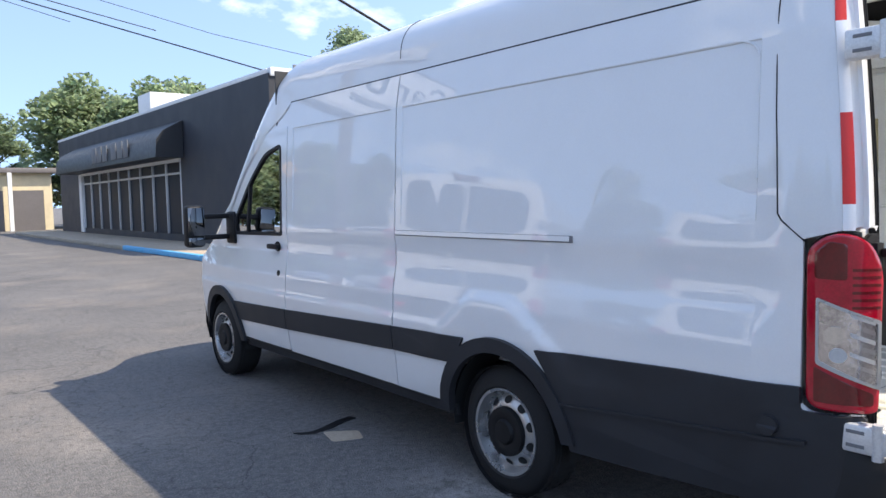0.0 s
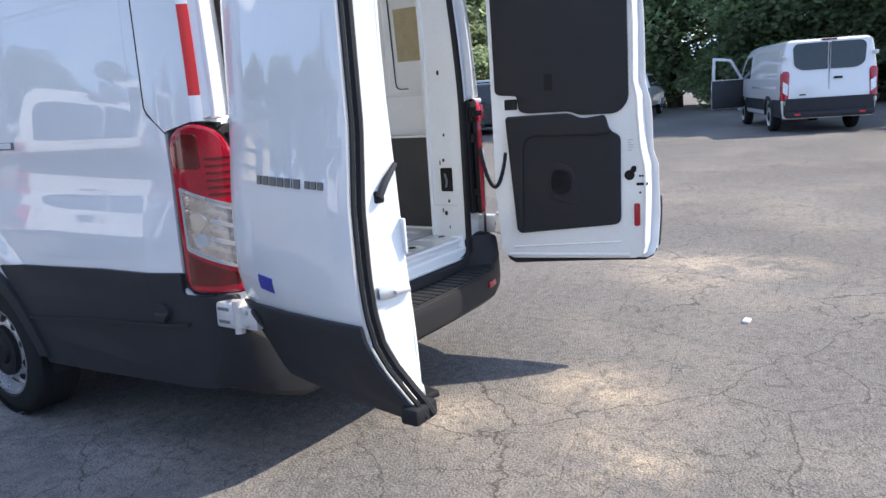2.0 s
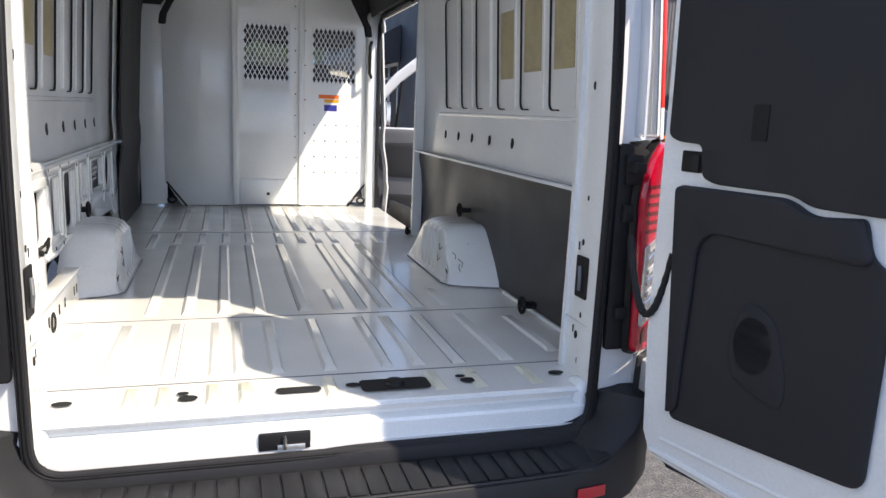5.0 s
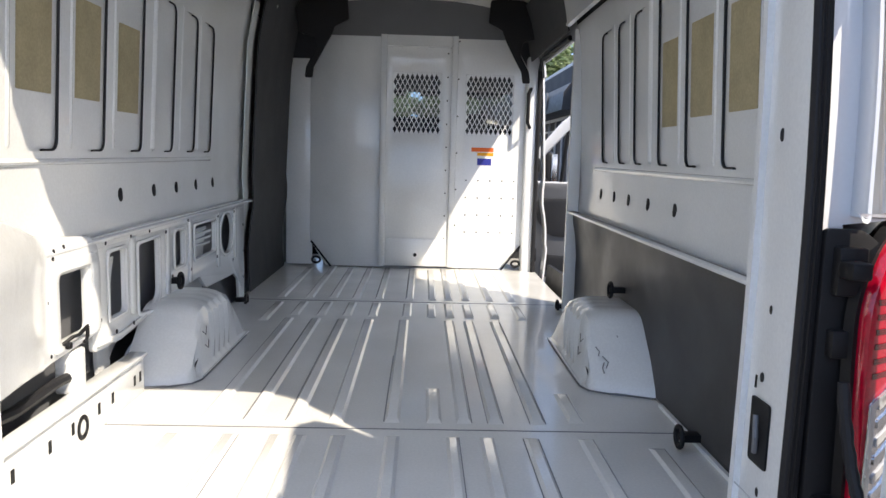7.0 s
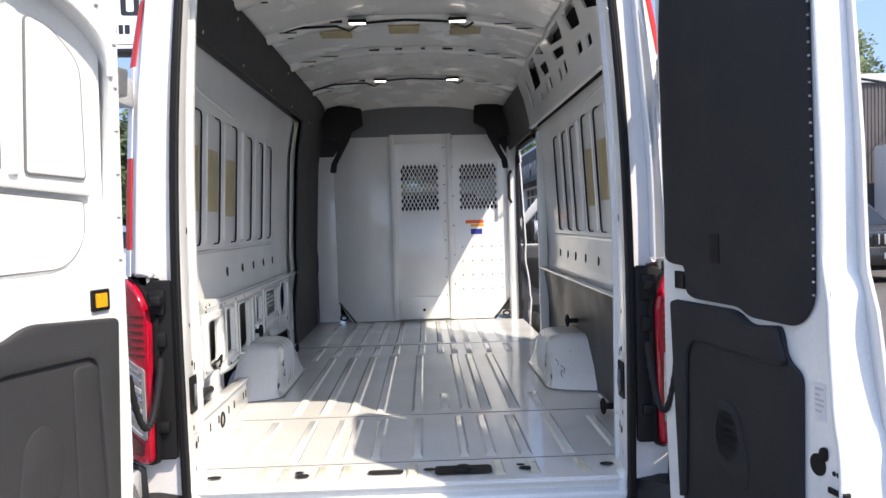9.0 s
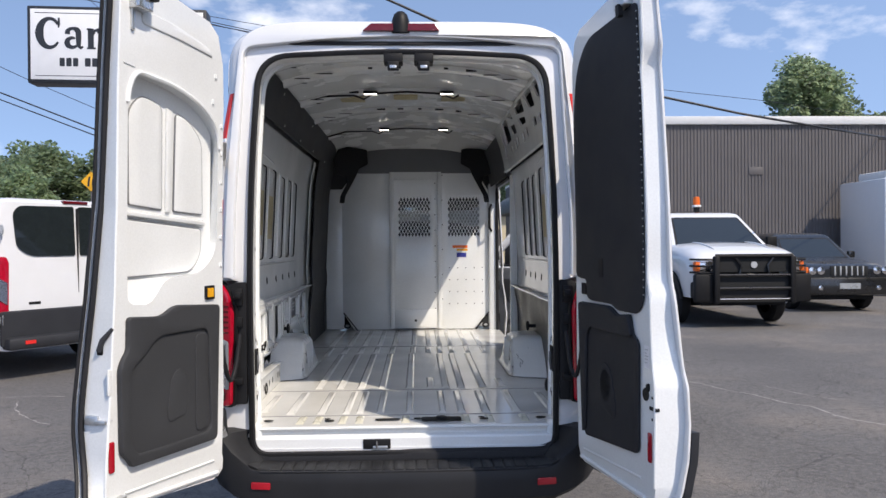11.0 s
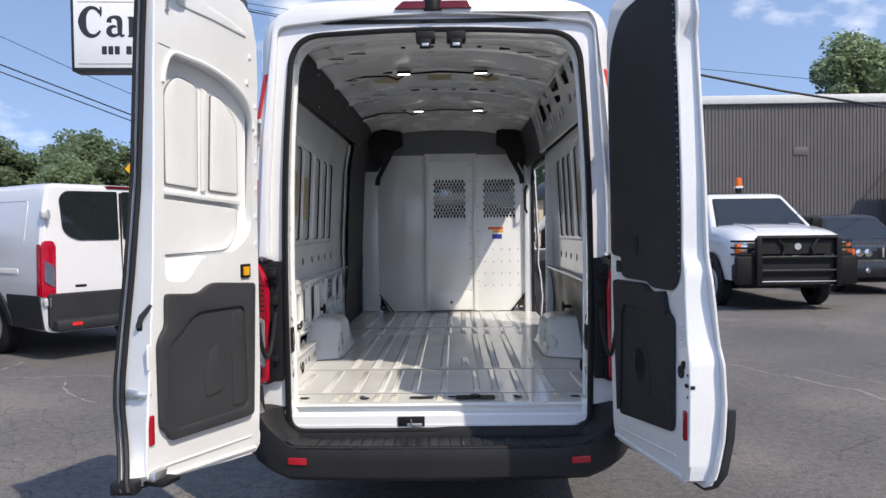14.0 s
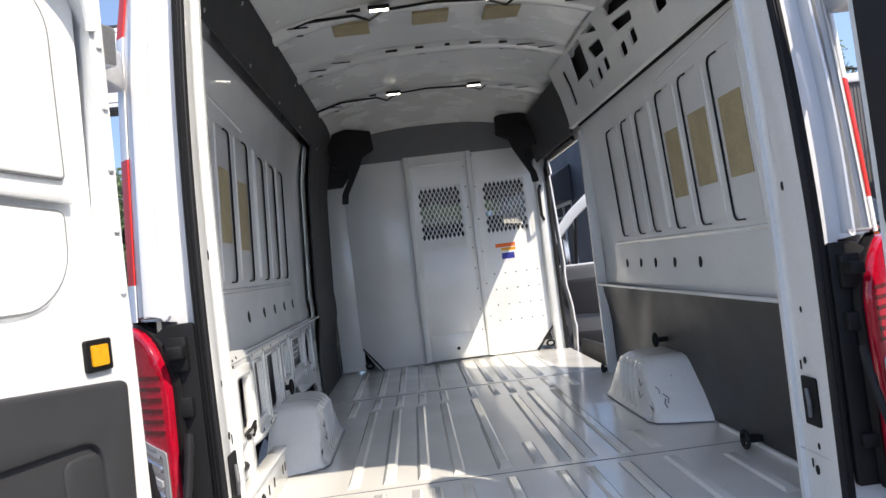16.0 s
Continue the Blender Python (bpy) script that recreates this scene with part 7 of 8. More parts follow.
for row in (0, 1):
    vs = [v for v in awn.verts if abs(v.co.y - (27.4, 44.6)[row]) < 1e-4]
    awn.faces.new(sorted(vs, key=lambda v: math.atan2(v.co.z - 4.0, v.co.x - BX + 0.6)))
awning = part("awning", awn, SIGNDARK, shop, "black curved awning with pale letters")
y = 36.6
for k, w in enumerate((0.75, 0.80, 0.75, 0.0, 0.8, 0.78, 0.65)):
    if w:
        part("letter_bar", boxed(BX - 1.225, BX - 1.19, y - w, y, 3.55, 4.25, bevel=0.01), TRIMGREY, awning)
    y -= (w or 0.4) + 0.14
# raised walk and kerb
walk_bm = boxed(4.05, BX - 0.13, 17.0, 50.0, 0.0, 0.15, bevel=0.02)
structure(walk_bm, "pavement", CONCRETE, "raised concrete walk along the shop front", "pavement")
for i in range(13):
    y0 = 17.0 + i * 2.5
    ke = boxed(3.86, 4.04, y0, y0 + 2.48, 0.0, 0.16, bevel=0.025)
    kb = structure(ke, "kerb_stone", BLUEKERB if i < 4 else CONCRETE, "blue painted kerb stone" if i < 4 else "weathered sandy kerb stone", "kerb")
# cream building further off
cream = thing("cream_building", "low cream building with grey garage doors", "building", (0, 0, 0))
part("wall", boxed(-6.0, 7.6, 58.0, 70.0, 0, 4.0), CREAM, cream)
part("roof", boxed(-6.3, 8.0, 57.4, 70.3, 4.0, 4.35, bevel=0.03), METALWALL, cream)
for x in (1.0, 3.6, 6.1):
    part("garage_door", boxed(x - 0.95, x + 0.95, 57.93, 58.0, 0.0, 2.8), METALWALL, cream)
for x in (-0.2, 2.4, 4.9):
    part("post", boxed(x - 0.12, x + 0.12, 57.2, 57.5, 0.0, 4.0), WHITETRIM, cream)

# ---- pole sign ----
sign = thing("pole_sign", "white dealership sign with black lettering on a steel pole", "sign", (-6.0, 12.0, 0), 4.0)
part("pole", boxed(-0.11, 0.11, -0.11, 0.11, 0.0, 5.4, bevel=0.02), METALWALL, sign)
part("cabinet", boxed(-1.76, 1.76, -0.22, 0.22, 4.90, 6.46, bevel=0.03), SIGNDARK, sign)
part("sign_face", boxed(-1.69, 1.69, -0.235, 0.235, 4.97, 6.39, bevel=0.01), SIGNFACE, sign)
for sg in (-1, 1):
    for z in (5.04, 6.305):
        part("border_line", boxed(-1.6, 1.6, sg * 0.236 - 0.002, sg * 0.236 + 0.002, z, z + 0.012), SIGNDARK, sign)

    def block(u0, z0, u1, z1, r, hole=0.0):
        holes = [rrect(u0 + hole, z0 + hole * 0.7, u1 - hole, z1 - hole * 0.7, r * 0.6)] if hole else []
        part("letter_block", bend(sheet(rrect(u0, z0, u1, z1, r), holes, 0.004), lambda u, v, w: Vector((-sg * u, sg * (0.2355 + w), v))), SIGNDARK, sign)

    def stroke(points, fat):
        # a flat pen stroke of changing width
        points = [(-1.55 + (u + 1.42) * 0.82, z + 0.05) for u, z in points]
        n = len(points)
        left, right = [], []
        for k, (u, z) in enumerate(points):
            a, b = points[max(0, k - 1)], points[min(n - 1, k + 1)]
            t = Vector((b[0] - a[0], b[1] - a[1])).normalized()
            h = curve_value(fat, k / (n - 1)) * 0.58
            left.append((u - t.y * h, z + t.x * h))
            right.append((u + t.y * h, z - t.x * h))
        part("letter", bend(sheet(left + right[::-1], (), 0.004), lambda u, v, w: Vector((-sg * u, sg * (0.2355 + w), v))), SIGNDARK, sign)

    def bow(cu, cz, ru, rz, a0, a1, n=26):
        return [(cu + ru * math.cos(radians(a0 + (a1 - a0) * k / n)), cz + rz * math.sin(radians(a0 + (a1 - a0) * k / n))) for k in range(n + 1)]

    # the word "Car"; plain blocks for the next word and the line below
    stroke(bow(-1.13, 5.855, 0.245, 0.29, 38, 322), [(0, 0.05), (0.2, 0.06), (0.5, 0.145), (0.8, 0.07), (1, 0.035)])
    stroke([(-0.915, 6.165), (-0.915, 6.04), (-0.925, 5.965)], [(0, 0.03), (0.5, 0.04), (1, 0.02)])
    stroke([(-0.72, 5.84)] + bow(-0.59, 5.85, 0.14, 0.105, 150, 20, 14) + [(-0.455, 5.80), (-0.455, 5.60), (-0.40, 5.565), (-0.345, 5.59)], [(0, 0.09), (0.15, 0.06), (0.4, 0.05), (0.62, 0.095), (0.85, 0.095), (1, 0.03)])
    stroke(bow(-0.60, 5.67, 0.125, 0.095, 60, 320, 20), [(0, 0.035), (0.5, 0.10), (1, 0.04)])
    stroke([(-0.165, 5.96), (-0.165, 5.58)], [(0, 0.10), (1, 0.10)])
    stroke([(-0.26, 5.562), (-0.05, 5.562)], [(0, 0.032), (1, 0.032)])
    stroke([(-0.26, 5.945), (-0.165, 5.945)], [(0, 0.03), (1, 0.04)])
    stroke([(-0.12, 5.83), (-0.07, 5.915), (0.0, 5.935), (0.05, 5.89)], [(0, 0.04), (0.5, 0.05), (1, 0.10)])
    for u0, u1, top, r, hole in ((-0.06, 0.44, 6.23, 0.22, 0.13), (0.52, 0.86, 6.04, 0.06, 0.10), (0.94, 1.28, 6.04, 0.13, 0.09)):
        block(u0, 5.58, u1, top, r, hole)
    x = -1.13
    for w in (0.13, 0.13, 0.13, 0.0, 0.14, 0.13, 0.0, 0.15, 0.11, 0.12, 0.12, 0.12, 0.12, 0.11, 0.12):
        if w:
            block(x, 5.24, x + w - 0.03, 5.41, 0.02)
        x += w or 0.10
# yellow warning sign far down the road
ys = thing("warning_sign", "yellow diamond road sign on a post", "sign", (-18.0, 38.5, 0), 0)
part("post", boxed(-0.04, 0.04, -0.04, 0.04, 0, 5.0), METALWALL, ys)
dm = sheet(rounded([(0, -0.56), (0.56, 0), (0, 0.56), (-0.56, 0)], 0.06), t=0.01)
part("plate", bend(dm, lambda u, v, w: Vector((u, -0.06 - w, 5.2 + v))), YELLOW, ys)
for du in (-0.17, 0.06):
    part("symbol", bend(sheet(rounded([(du - 0.02, -0.27), (du + 0.085, -0.27), (du + 0.085, -0.04), (du + 0.15, 0.27), (du + 0.05, 0.27), (du - 0.02, -0.02)], 0.02), t=0.004), lambda u, v, w: Vector((u, -0.071 - w, 5.2 + v))), SIGNDARK, ys)


# ---- vehicles ----
def hw_van(z):
    return curve_value([(0.3, 0.95), (0.6, 1.0), (1.0, 1.015), (1.4, 1.0), (1.8, 0.95), (2.03, 0.90), (2.11, 0.83)], z)


def vehicle_body(root, outline, hw, mat, us, vs):
    bm = sheet(outline, (), 1.0, bevel=0.045, us=us, vs=vs)
    bend(bm, lambda u, v, w: Vector(((w - 0.5) * 2 * hw(v), u, v)))
    return part("body", bm, mat, root)


def lower_edge(length, arches, z0, r=0.42, zc=0.36):
    """The lower outline from rear to front with arch cut-outs."""
    pts = [(0.0, z0)]
    for a in arches:
        pts += [(a + r * math.cos(radians(t)), max(z0, zc + r * math.sin(radians(t)))) for t in range(180, -1, -15)]
    return pts + [(length, z0)]


def plain_wheel(root, x, y, r=0.36, mat=None):
    sgn = 1 if x > 0 else -1
    w = part("wheel", lathe([(0.0, r * 0.64), (0.0, r * 0.80), (-0.02, r * 0.94), (-0.05, r), (-0.19, r), (-0.22, r * 0.9), (-0.22, r * 0.6)], 28, caps=False), TYRE, root)
    part("rim", lathe([(0.002, r * 0.66), (-0.03, r * 0.60), (-0.015, r * 0.45), (-0.01, r * 0.2), (-0.005, 0.0)], 24, caps=False), STEEL, w)
    hub = lathe([(0.0, r * 0.32), (0.012, r * 0.28), (0.014, 0.0)], 16)
    part("hub_cap", hub, BLACK, w)
    w.matrix_basis = pose(x, y, r, 0, 0, 0 if sgn > 0 else 180)


def low_van(label, at, turn, door_open=False, group="vans parked in the lot", glass_rear=True):
    v = thing("parked_van", label, "van", at, turn, group)
    L, ar, af = 5.5, 1.27, 4.45
    top = [(L, 0.75), (L - 0.05, 1.02), (L - 0.30, 1.15), (L - 0.62, 1.33), (L - 1.25, 1.93), (L - 1.6, 2.06), (L - 2.2, 2.11), (0.5, 2.11), (0.14, 2.10), (0.065, 2.05), (0.03, 1.4), (0.0, 0.9)]
    vehicle_body(v, lower_edge(L, (ar, af), 0.34) + top, hw_van, PAINT, [0.3, 0.6, 1.5, 3.0, 4.0, 4.5, 5.0], [0.5, 0.7, 0.9, 1.1, 1.3, 1.5, 1.7, 1.9])
    for x in (-1, 1):
        for y in (ar, af):
            plain_wheel(v, x * 0.99, y)
        for a, b in ((0.05, ar - 0.44), (ar + 0.46, af - 0.46)):
            cl = sheet(rrect(a, 0.38 if a < 1 else 0.50, b, 0.78, 0.02), t=0.02)
            part("cladding", bend(cl, lambda u, z, w: Vector((x * (hw_van(z) + w), u, z))), CLAD, v)
        lip = sheet(arch(ar, 0.50, 176, 4, 16, 0.36) + arch(ar, 0.41, 4, 176, 16, 0.36), t=0.03)
        part("wheel_arch_lip", bend(lip, lambda u, z, w: Vector((x * (hw_van(z) + w - 0.005), u, z))), CLAD, v)
        wd = sheet(rounded([(3.45, 1.28), (4.55, 1.28), (4.42, 1.50), (4.05, 1.82), (3.5, 1.86)], 0.06), t=0.012, vs=(1.4, 1.6, 1.75))
        part("side_window", bend(wd, lambda u, z, w: Vector((x * (hw_van(z) + w), u, z))), PRIVACY, v)
        # tail lamp
        tl = sheet(rounded([(0.0, 0.76), (0.19, 0.76), (0.19, 1.36), (0.15, 1.42), (0.03, 1.42), (0.0, 1.37)], 0.03), t=0.04, bevel=0.008)
        lm = part("tail_lamp", bend(tl, lambda u, z, w: Vector((x * (1.005 - u * 0.85 - (z - 1.0) * 0.03), 0.035 - w + 0.03 * (z - 0.9) + 0.10 * max(0.0, 0.10 - u), z))), REDLENS, v, "red tail lamp")
        tc = sheet(rounded([(0.03, 0.95), (0.165, 0.87), (0.165, 1.12), (0.03, 1.19)], 0.01), t=0.014)
        part("clear_lens", bend(tc, lambda u, z, w: Vector((x * (1.005 - u * 0.85 - (z - 1.0) * 0.03), 0.002 - w + 0.03 * (z - 0.9), z))), CLEARLENS, lm)
        fl = sheet(rrect(0.0, 0.76, 0.10, 1.38, 0.04), t=0.012)
        part("lamp_flank", bend(fl, lambda u, z, w: Vector((x * (hw_van(z) + w - 0.002), 0.04 + u * 0.7, z))), REDLENS, lm)
        for hz in (0.66, 1.68):
            hn = part("hinge", boxed(*sorted((x * 0.90, x * 1.0)), -0.025, 0.06, hz, hz + 0.09, bevel=0.012), HINGE, v)
            part("hinge_pin", tube([(x * 0.935, -0.028, hz - 0.01), (x * 0.935, -0.028, hz + 0.10)], 0.014, 8), HARDWARE, hn)
        pr = sheet(rounded([(0.55, 1.02), (3.2, 1.02), (3.2, 1.09), (0.55, 1.09)], 0.03), t=0.012, bevel=0.004)
        part("flank_crease", bend(pr, lambda u, z, w: Vector((x * (hw_van(z) + w - 0.006), u, z))), PAINT, v)
        rim_v = rounded([(0.42, 1.42), (0.42, 1.90), (3.3, 1.90), (3.3, 1.42)], [0.0, 0.08, 0.08, 0.0], 5)
        part("panel_rim", tube([Vector((x * (hw_van(z) - 0.001), u, z)) for u, z in rim_v], 0.006, 6), PAINT, v)
        if glass_rear:
            g = sheet(rounded([(0.03, 1.42), (0.58, 1.42), (0.74, 1.52), (0.77, 1.92), (0.70, 2.01), (0.03, 2.02)], [0.03, 0.08, 0.08, 0.08, 0.06, 0.03]), t=0.012)
            part("rear_window", bend(g, lambda u, z, w: Vector((x * u, 0.028 - w + 0.034 * (z - 1.4) / 0.62, z))), PRIVACY, v, "dark tinted rear window")
    part("rear_seam", boxed(-0.004, 0.004, 0.004, 0.05, 0.8, 2.0), RUBBER, v)
    lowr = sheet(rounded([(-0.95, 0.40), (0.95, 0.40), (0.96, 0.80), (-0.96, 0.80)], 0.04), t=0.05, bevel=0.012)
    part("rear_cladding", bend(lowr, lambda u, z, w: Vector((u, 0.01 - w, z))), CLAD, v)
    part("rear_bumper", boxed(-0.92, 0.92, -0.14, 0.05, 0.36, 0.50, bevel=0.04), CLAD, v)
    for x in (-0.68, 0.68):
        part("reflector", boxed(x - 0.06, x + 0.06, -0.148, -0.138, 0.42, 0.46), REFRED, v)
    part("brake_lamp", boxed(-0.16, 0.16, 0.05, 0.12, 2.05, 2.09, bevel=0.01), REDDARK, v)
    part("door_handle", boxed(0.10, 0.28, -0.02, 0.02, 1.20, 1.245, bevel=0.01), BLACK, v)
    part("badge_bar", boxed(-0.62, -0.48, -0.004, 0.03, 0.86, 0.89), BLACK, v)
    ws = sheet(rounded([(-0.80, 0.0), (0.80, 0.0), (0.70, 0.84), (-0.70, 0.84)], 0.05), t=0.01)
    part("windscreen", bend(ws, lambda u, w_, w: Vector((u, L - 0.63 - w_ * 0.72, 1.345 + w_ * 0.69 + w + 0.004))), PRIVACY, v)
    part("front_bumper", boxed(-0.92, 0.92, L - 0.06, L + 0.06, 0.36, 0.72, bevel=0.04), CLAD, v)
    if door_open:
        dr = part("front_door", boxed(-0.03, 0.03, -1.0, 0.0, 0.50, 1.28, bevel=0.02), TRIMDARK, v, "open front door with dark trim")
        fr_ = bend(sheet(rounded([(-1.0, 1.26), (0.0, 1.26), (-0.42, 1.86), (-0.98, 1.92)], 0.05), [rounded([(-0.92, 1.30), (-0.12, 1.30), (-0.46, 1.79), (-0.91, 1.84)], 0.05)], 0.04), lambda u, z, w: Vector((w - 0.02, u, z)))
        part("window_frame", fr_, PAINT, dr)
        part("door_skin", boxed(-0.05, -0.03, -1.0, 0.0, 0.48, 1.28, bevel=0.006), PAINT, dr)
        part("mirror", boxed(-0.24, -0.06, -0.12, -0.04, 1.2, 1.5, bevel=0.03), BLACK, dr)
        dr.matrix_basis = pose(-0.98, 4.45, 0.0, 0, 0, -68)
    return v


v2 = low_van("white low-roof cargo van with dark rear windows", (-4.29, 6.13, 0), 56.0)
v2.matrix_basis = v2.matrix_basis @ Matrix.Scale(1.045, 4)
low_van("white low-roof cargo van parked in a row", (-6.2, 3.4, 0), 56.0)
low_van("white low-roof van with its front door open under trees", (16.5, 0.35, 0), -67.0, door_open=True)


def car_shell(root, paint, length, arches, r, zc, z0, hw, belt, deck, crown=0.03):
    """Body below the windows, lofted from end to end: bowed flanks, rounded shoulders, arches cut out of the lower edge."""
    ys = [0.0, 0.03, 0.08, 0.16] + [0.25 + 0.1 * i for i in range(int((length - 0.6) / 0.1))] + [length - k for k in (0.30, 0.2, 0.12, 0.06, 0.02, 0.0)]
    for a in arches:
        ys += [a + r * math.cos(radians(t)) for t in range(0, 181, 10)]
    rows = []
    for y in sorted(set(round(v, 4) for v in ys)):
        nose, tail = max(0.0, (y - length + 0.5) / 0.5), max(0.0, (0.16 - y) / 0.16)
        w = hw * (1 - 0.10 * nose ** 2.5 - 0.05 * tail ** 2)
        zl = z0
        for a in arches:
            d = r * r - (y - a) ** 2
            if d > 0:
                zl = max(zl, zc + math.sqrt(d))
        zb, zd = belt(y), deck(y)
        prof = [(w * 0.955, zl), (w * 0.985, zl + (zb - zl) * 0.3), (w, zl + (zb - zl) * 0.62), (w * 0.992, zb - 0.07), (w * 0.965, zb), (w * 0.90, zb + (zd - zb) * 0.62), (w * 0.78, zd), (w * 0.42, zd + crown * 0.75)]
        right = [Vector((x, y, z)) for x, z in prof]
        rows.append(right + [Vector((0, y, zd + crown))] + [Vector((-v.x, v.y, v.z)) for v in right[::-1]])
    bm = loft(rows)
    for row in (0, len(rows) - 1):
        k = len(rows[0])
        bm.verts.ensure_lookup_table()
        bm.faces.new([bm.verts[row * k + j] for j in range(k)])
    return part("body", bm, paint, root)


def greenhouse(root, paint, base, top, roof, panes, glass, r=0.09):
    """Cab above the belt: tapering shell with a crowned roof and glazing set on it. base, top: z, half width, rear y, front y."""
    def at(t):
        return [b + (c - b) * t for b, c in zip(base, top)]

    rings = []
    for t in (-0.06, 0.3, 0.6, 0.9, 1.0):
        z, x, y0, y1 = at(t)
        rings.append([Vector((px, py, z)) for px, py in rrect(-x, y0, x, y1, r, 5)])
    z, x, y0, y1 = at(1.0)
    for inset, up in ((0.035, 0.35), (0.10, 0.7), (0.25, 0.93), (0.45, 1.0)):
        rings.append([Vector((px, py, z + (roof - z) * up)) for px, py in rrect(-x + inset, y0 + inset * 1.3, x - inset, y1 - inset * 1.6, r * 0.9, 5)])
    bm = loft(rings, closed=True)
    bm.verts.ensure_lookup_table()
    k = len(rings[0])
    bm.faces.new([bm.verts[(len(rings) - 1) * k + j] for j in range(k)])
    cab_ = part("cab", bm, paint, root)
    vs = [0.2, 0.35, 0.5, 0.65, 0.8]

    def front(u, v, w):
        z, x, y0, y1 = at(v)
        return Vector((u * (x - 0.09), y1 + 0.004 + w, z))

    def rear(u, v, w):
        z, x, y0, y1 = at(v)
        return Vector((u * (x - 0.10), y0 - 0.004 - w, z))

    us = [-0.9, -0.8, -0.6, -0.3, 0, 0.3, 0.6, 0.8, 0.9]
    seal = rrect(-1.0, 0.03, 1.0, 0.93, 0.06)
    part("screen_seal", bend(sheet(seal, t=0.004, us=us, vs=vs), front), RUBBER, cab_)
    part("windscreen", bend(sheet(rrect(-0.95, 0.075, 0.95, 0.89, 0.06), t=0.004, us=us, vs=vs), lambda u, v, w: front(u, v, w + 0.004)), glass, cab_, "dark raked windscreen")
    part("rear_window", bend(sheet(rrect(-0.9, 0.12, 0.9, 0.86, 0.06), t=0.004, us=us, vs=vs), rear), glass, cab_)
    for sg in (-1, 1):
        for u0, u1 in panes:
            def flank(u, v, w):
                z, x, y0, y1 = at(v)
                return Vector((sg * (x + 0.003 + w), y0 + 0.10 + (y1 - y0 - 0.28) * u, z))
            part("window_seal", bend(sheet(rrect(u0, 0.06, u1, 0.92, 0.05), t=0.004, vs=vs), flank), RUBBER, cab_)
            part("side_window", bend(sheet(rrect(u0 + 0.015, 0.10, u1 - 0.015, 0.88, 0.045), t=0.004, vs=vs), lambda u, v, w: flank(u, v, w + 0.004)), glass, cab_)
    return cab_


def hw_truck(z):
    return curve_value([(0.4, 0.97), (0.7, 0.995), (1.05, 1.0), (1.25, 0.985)], z)


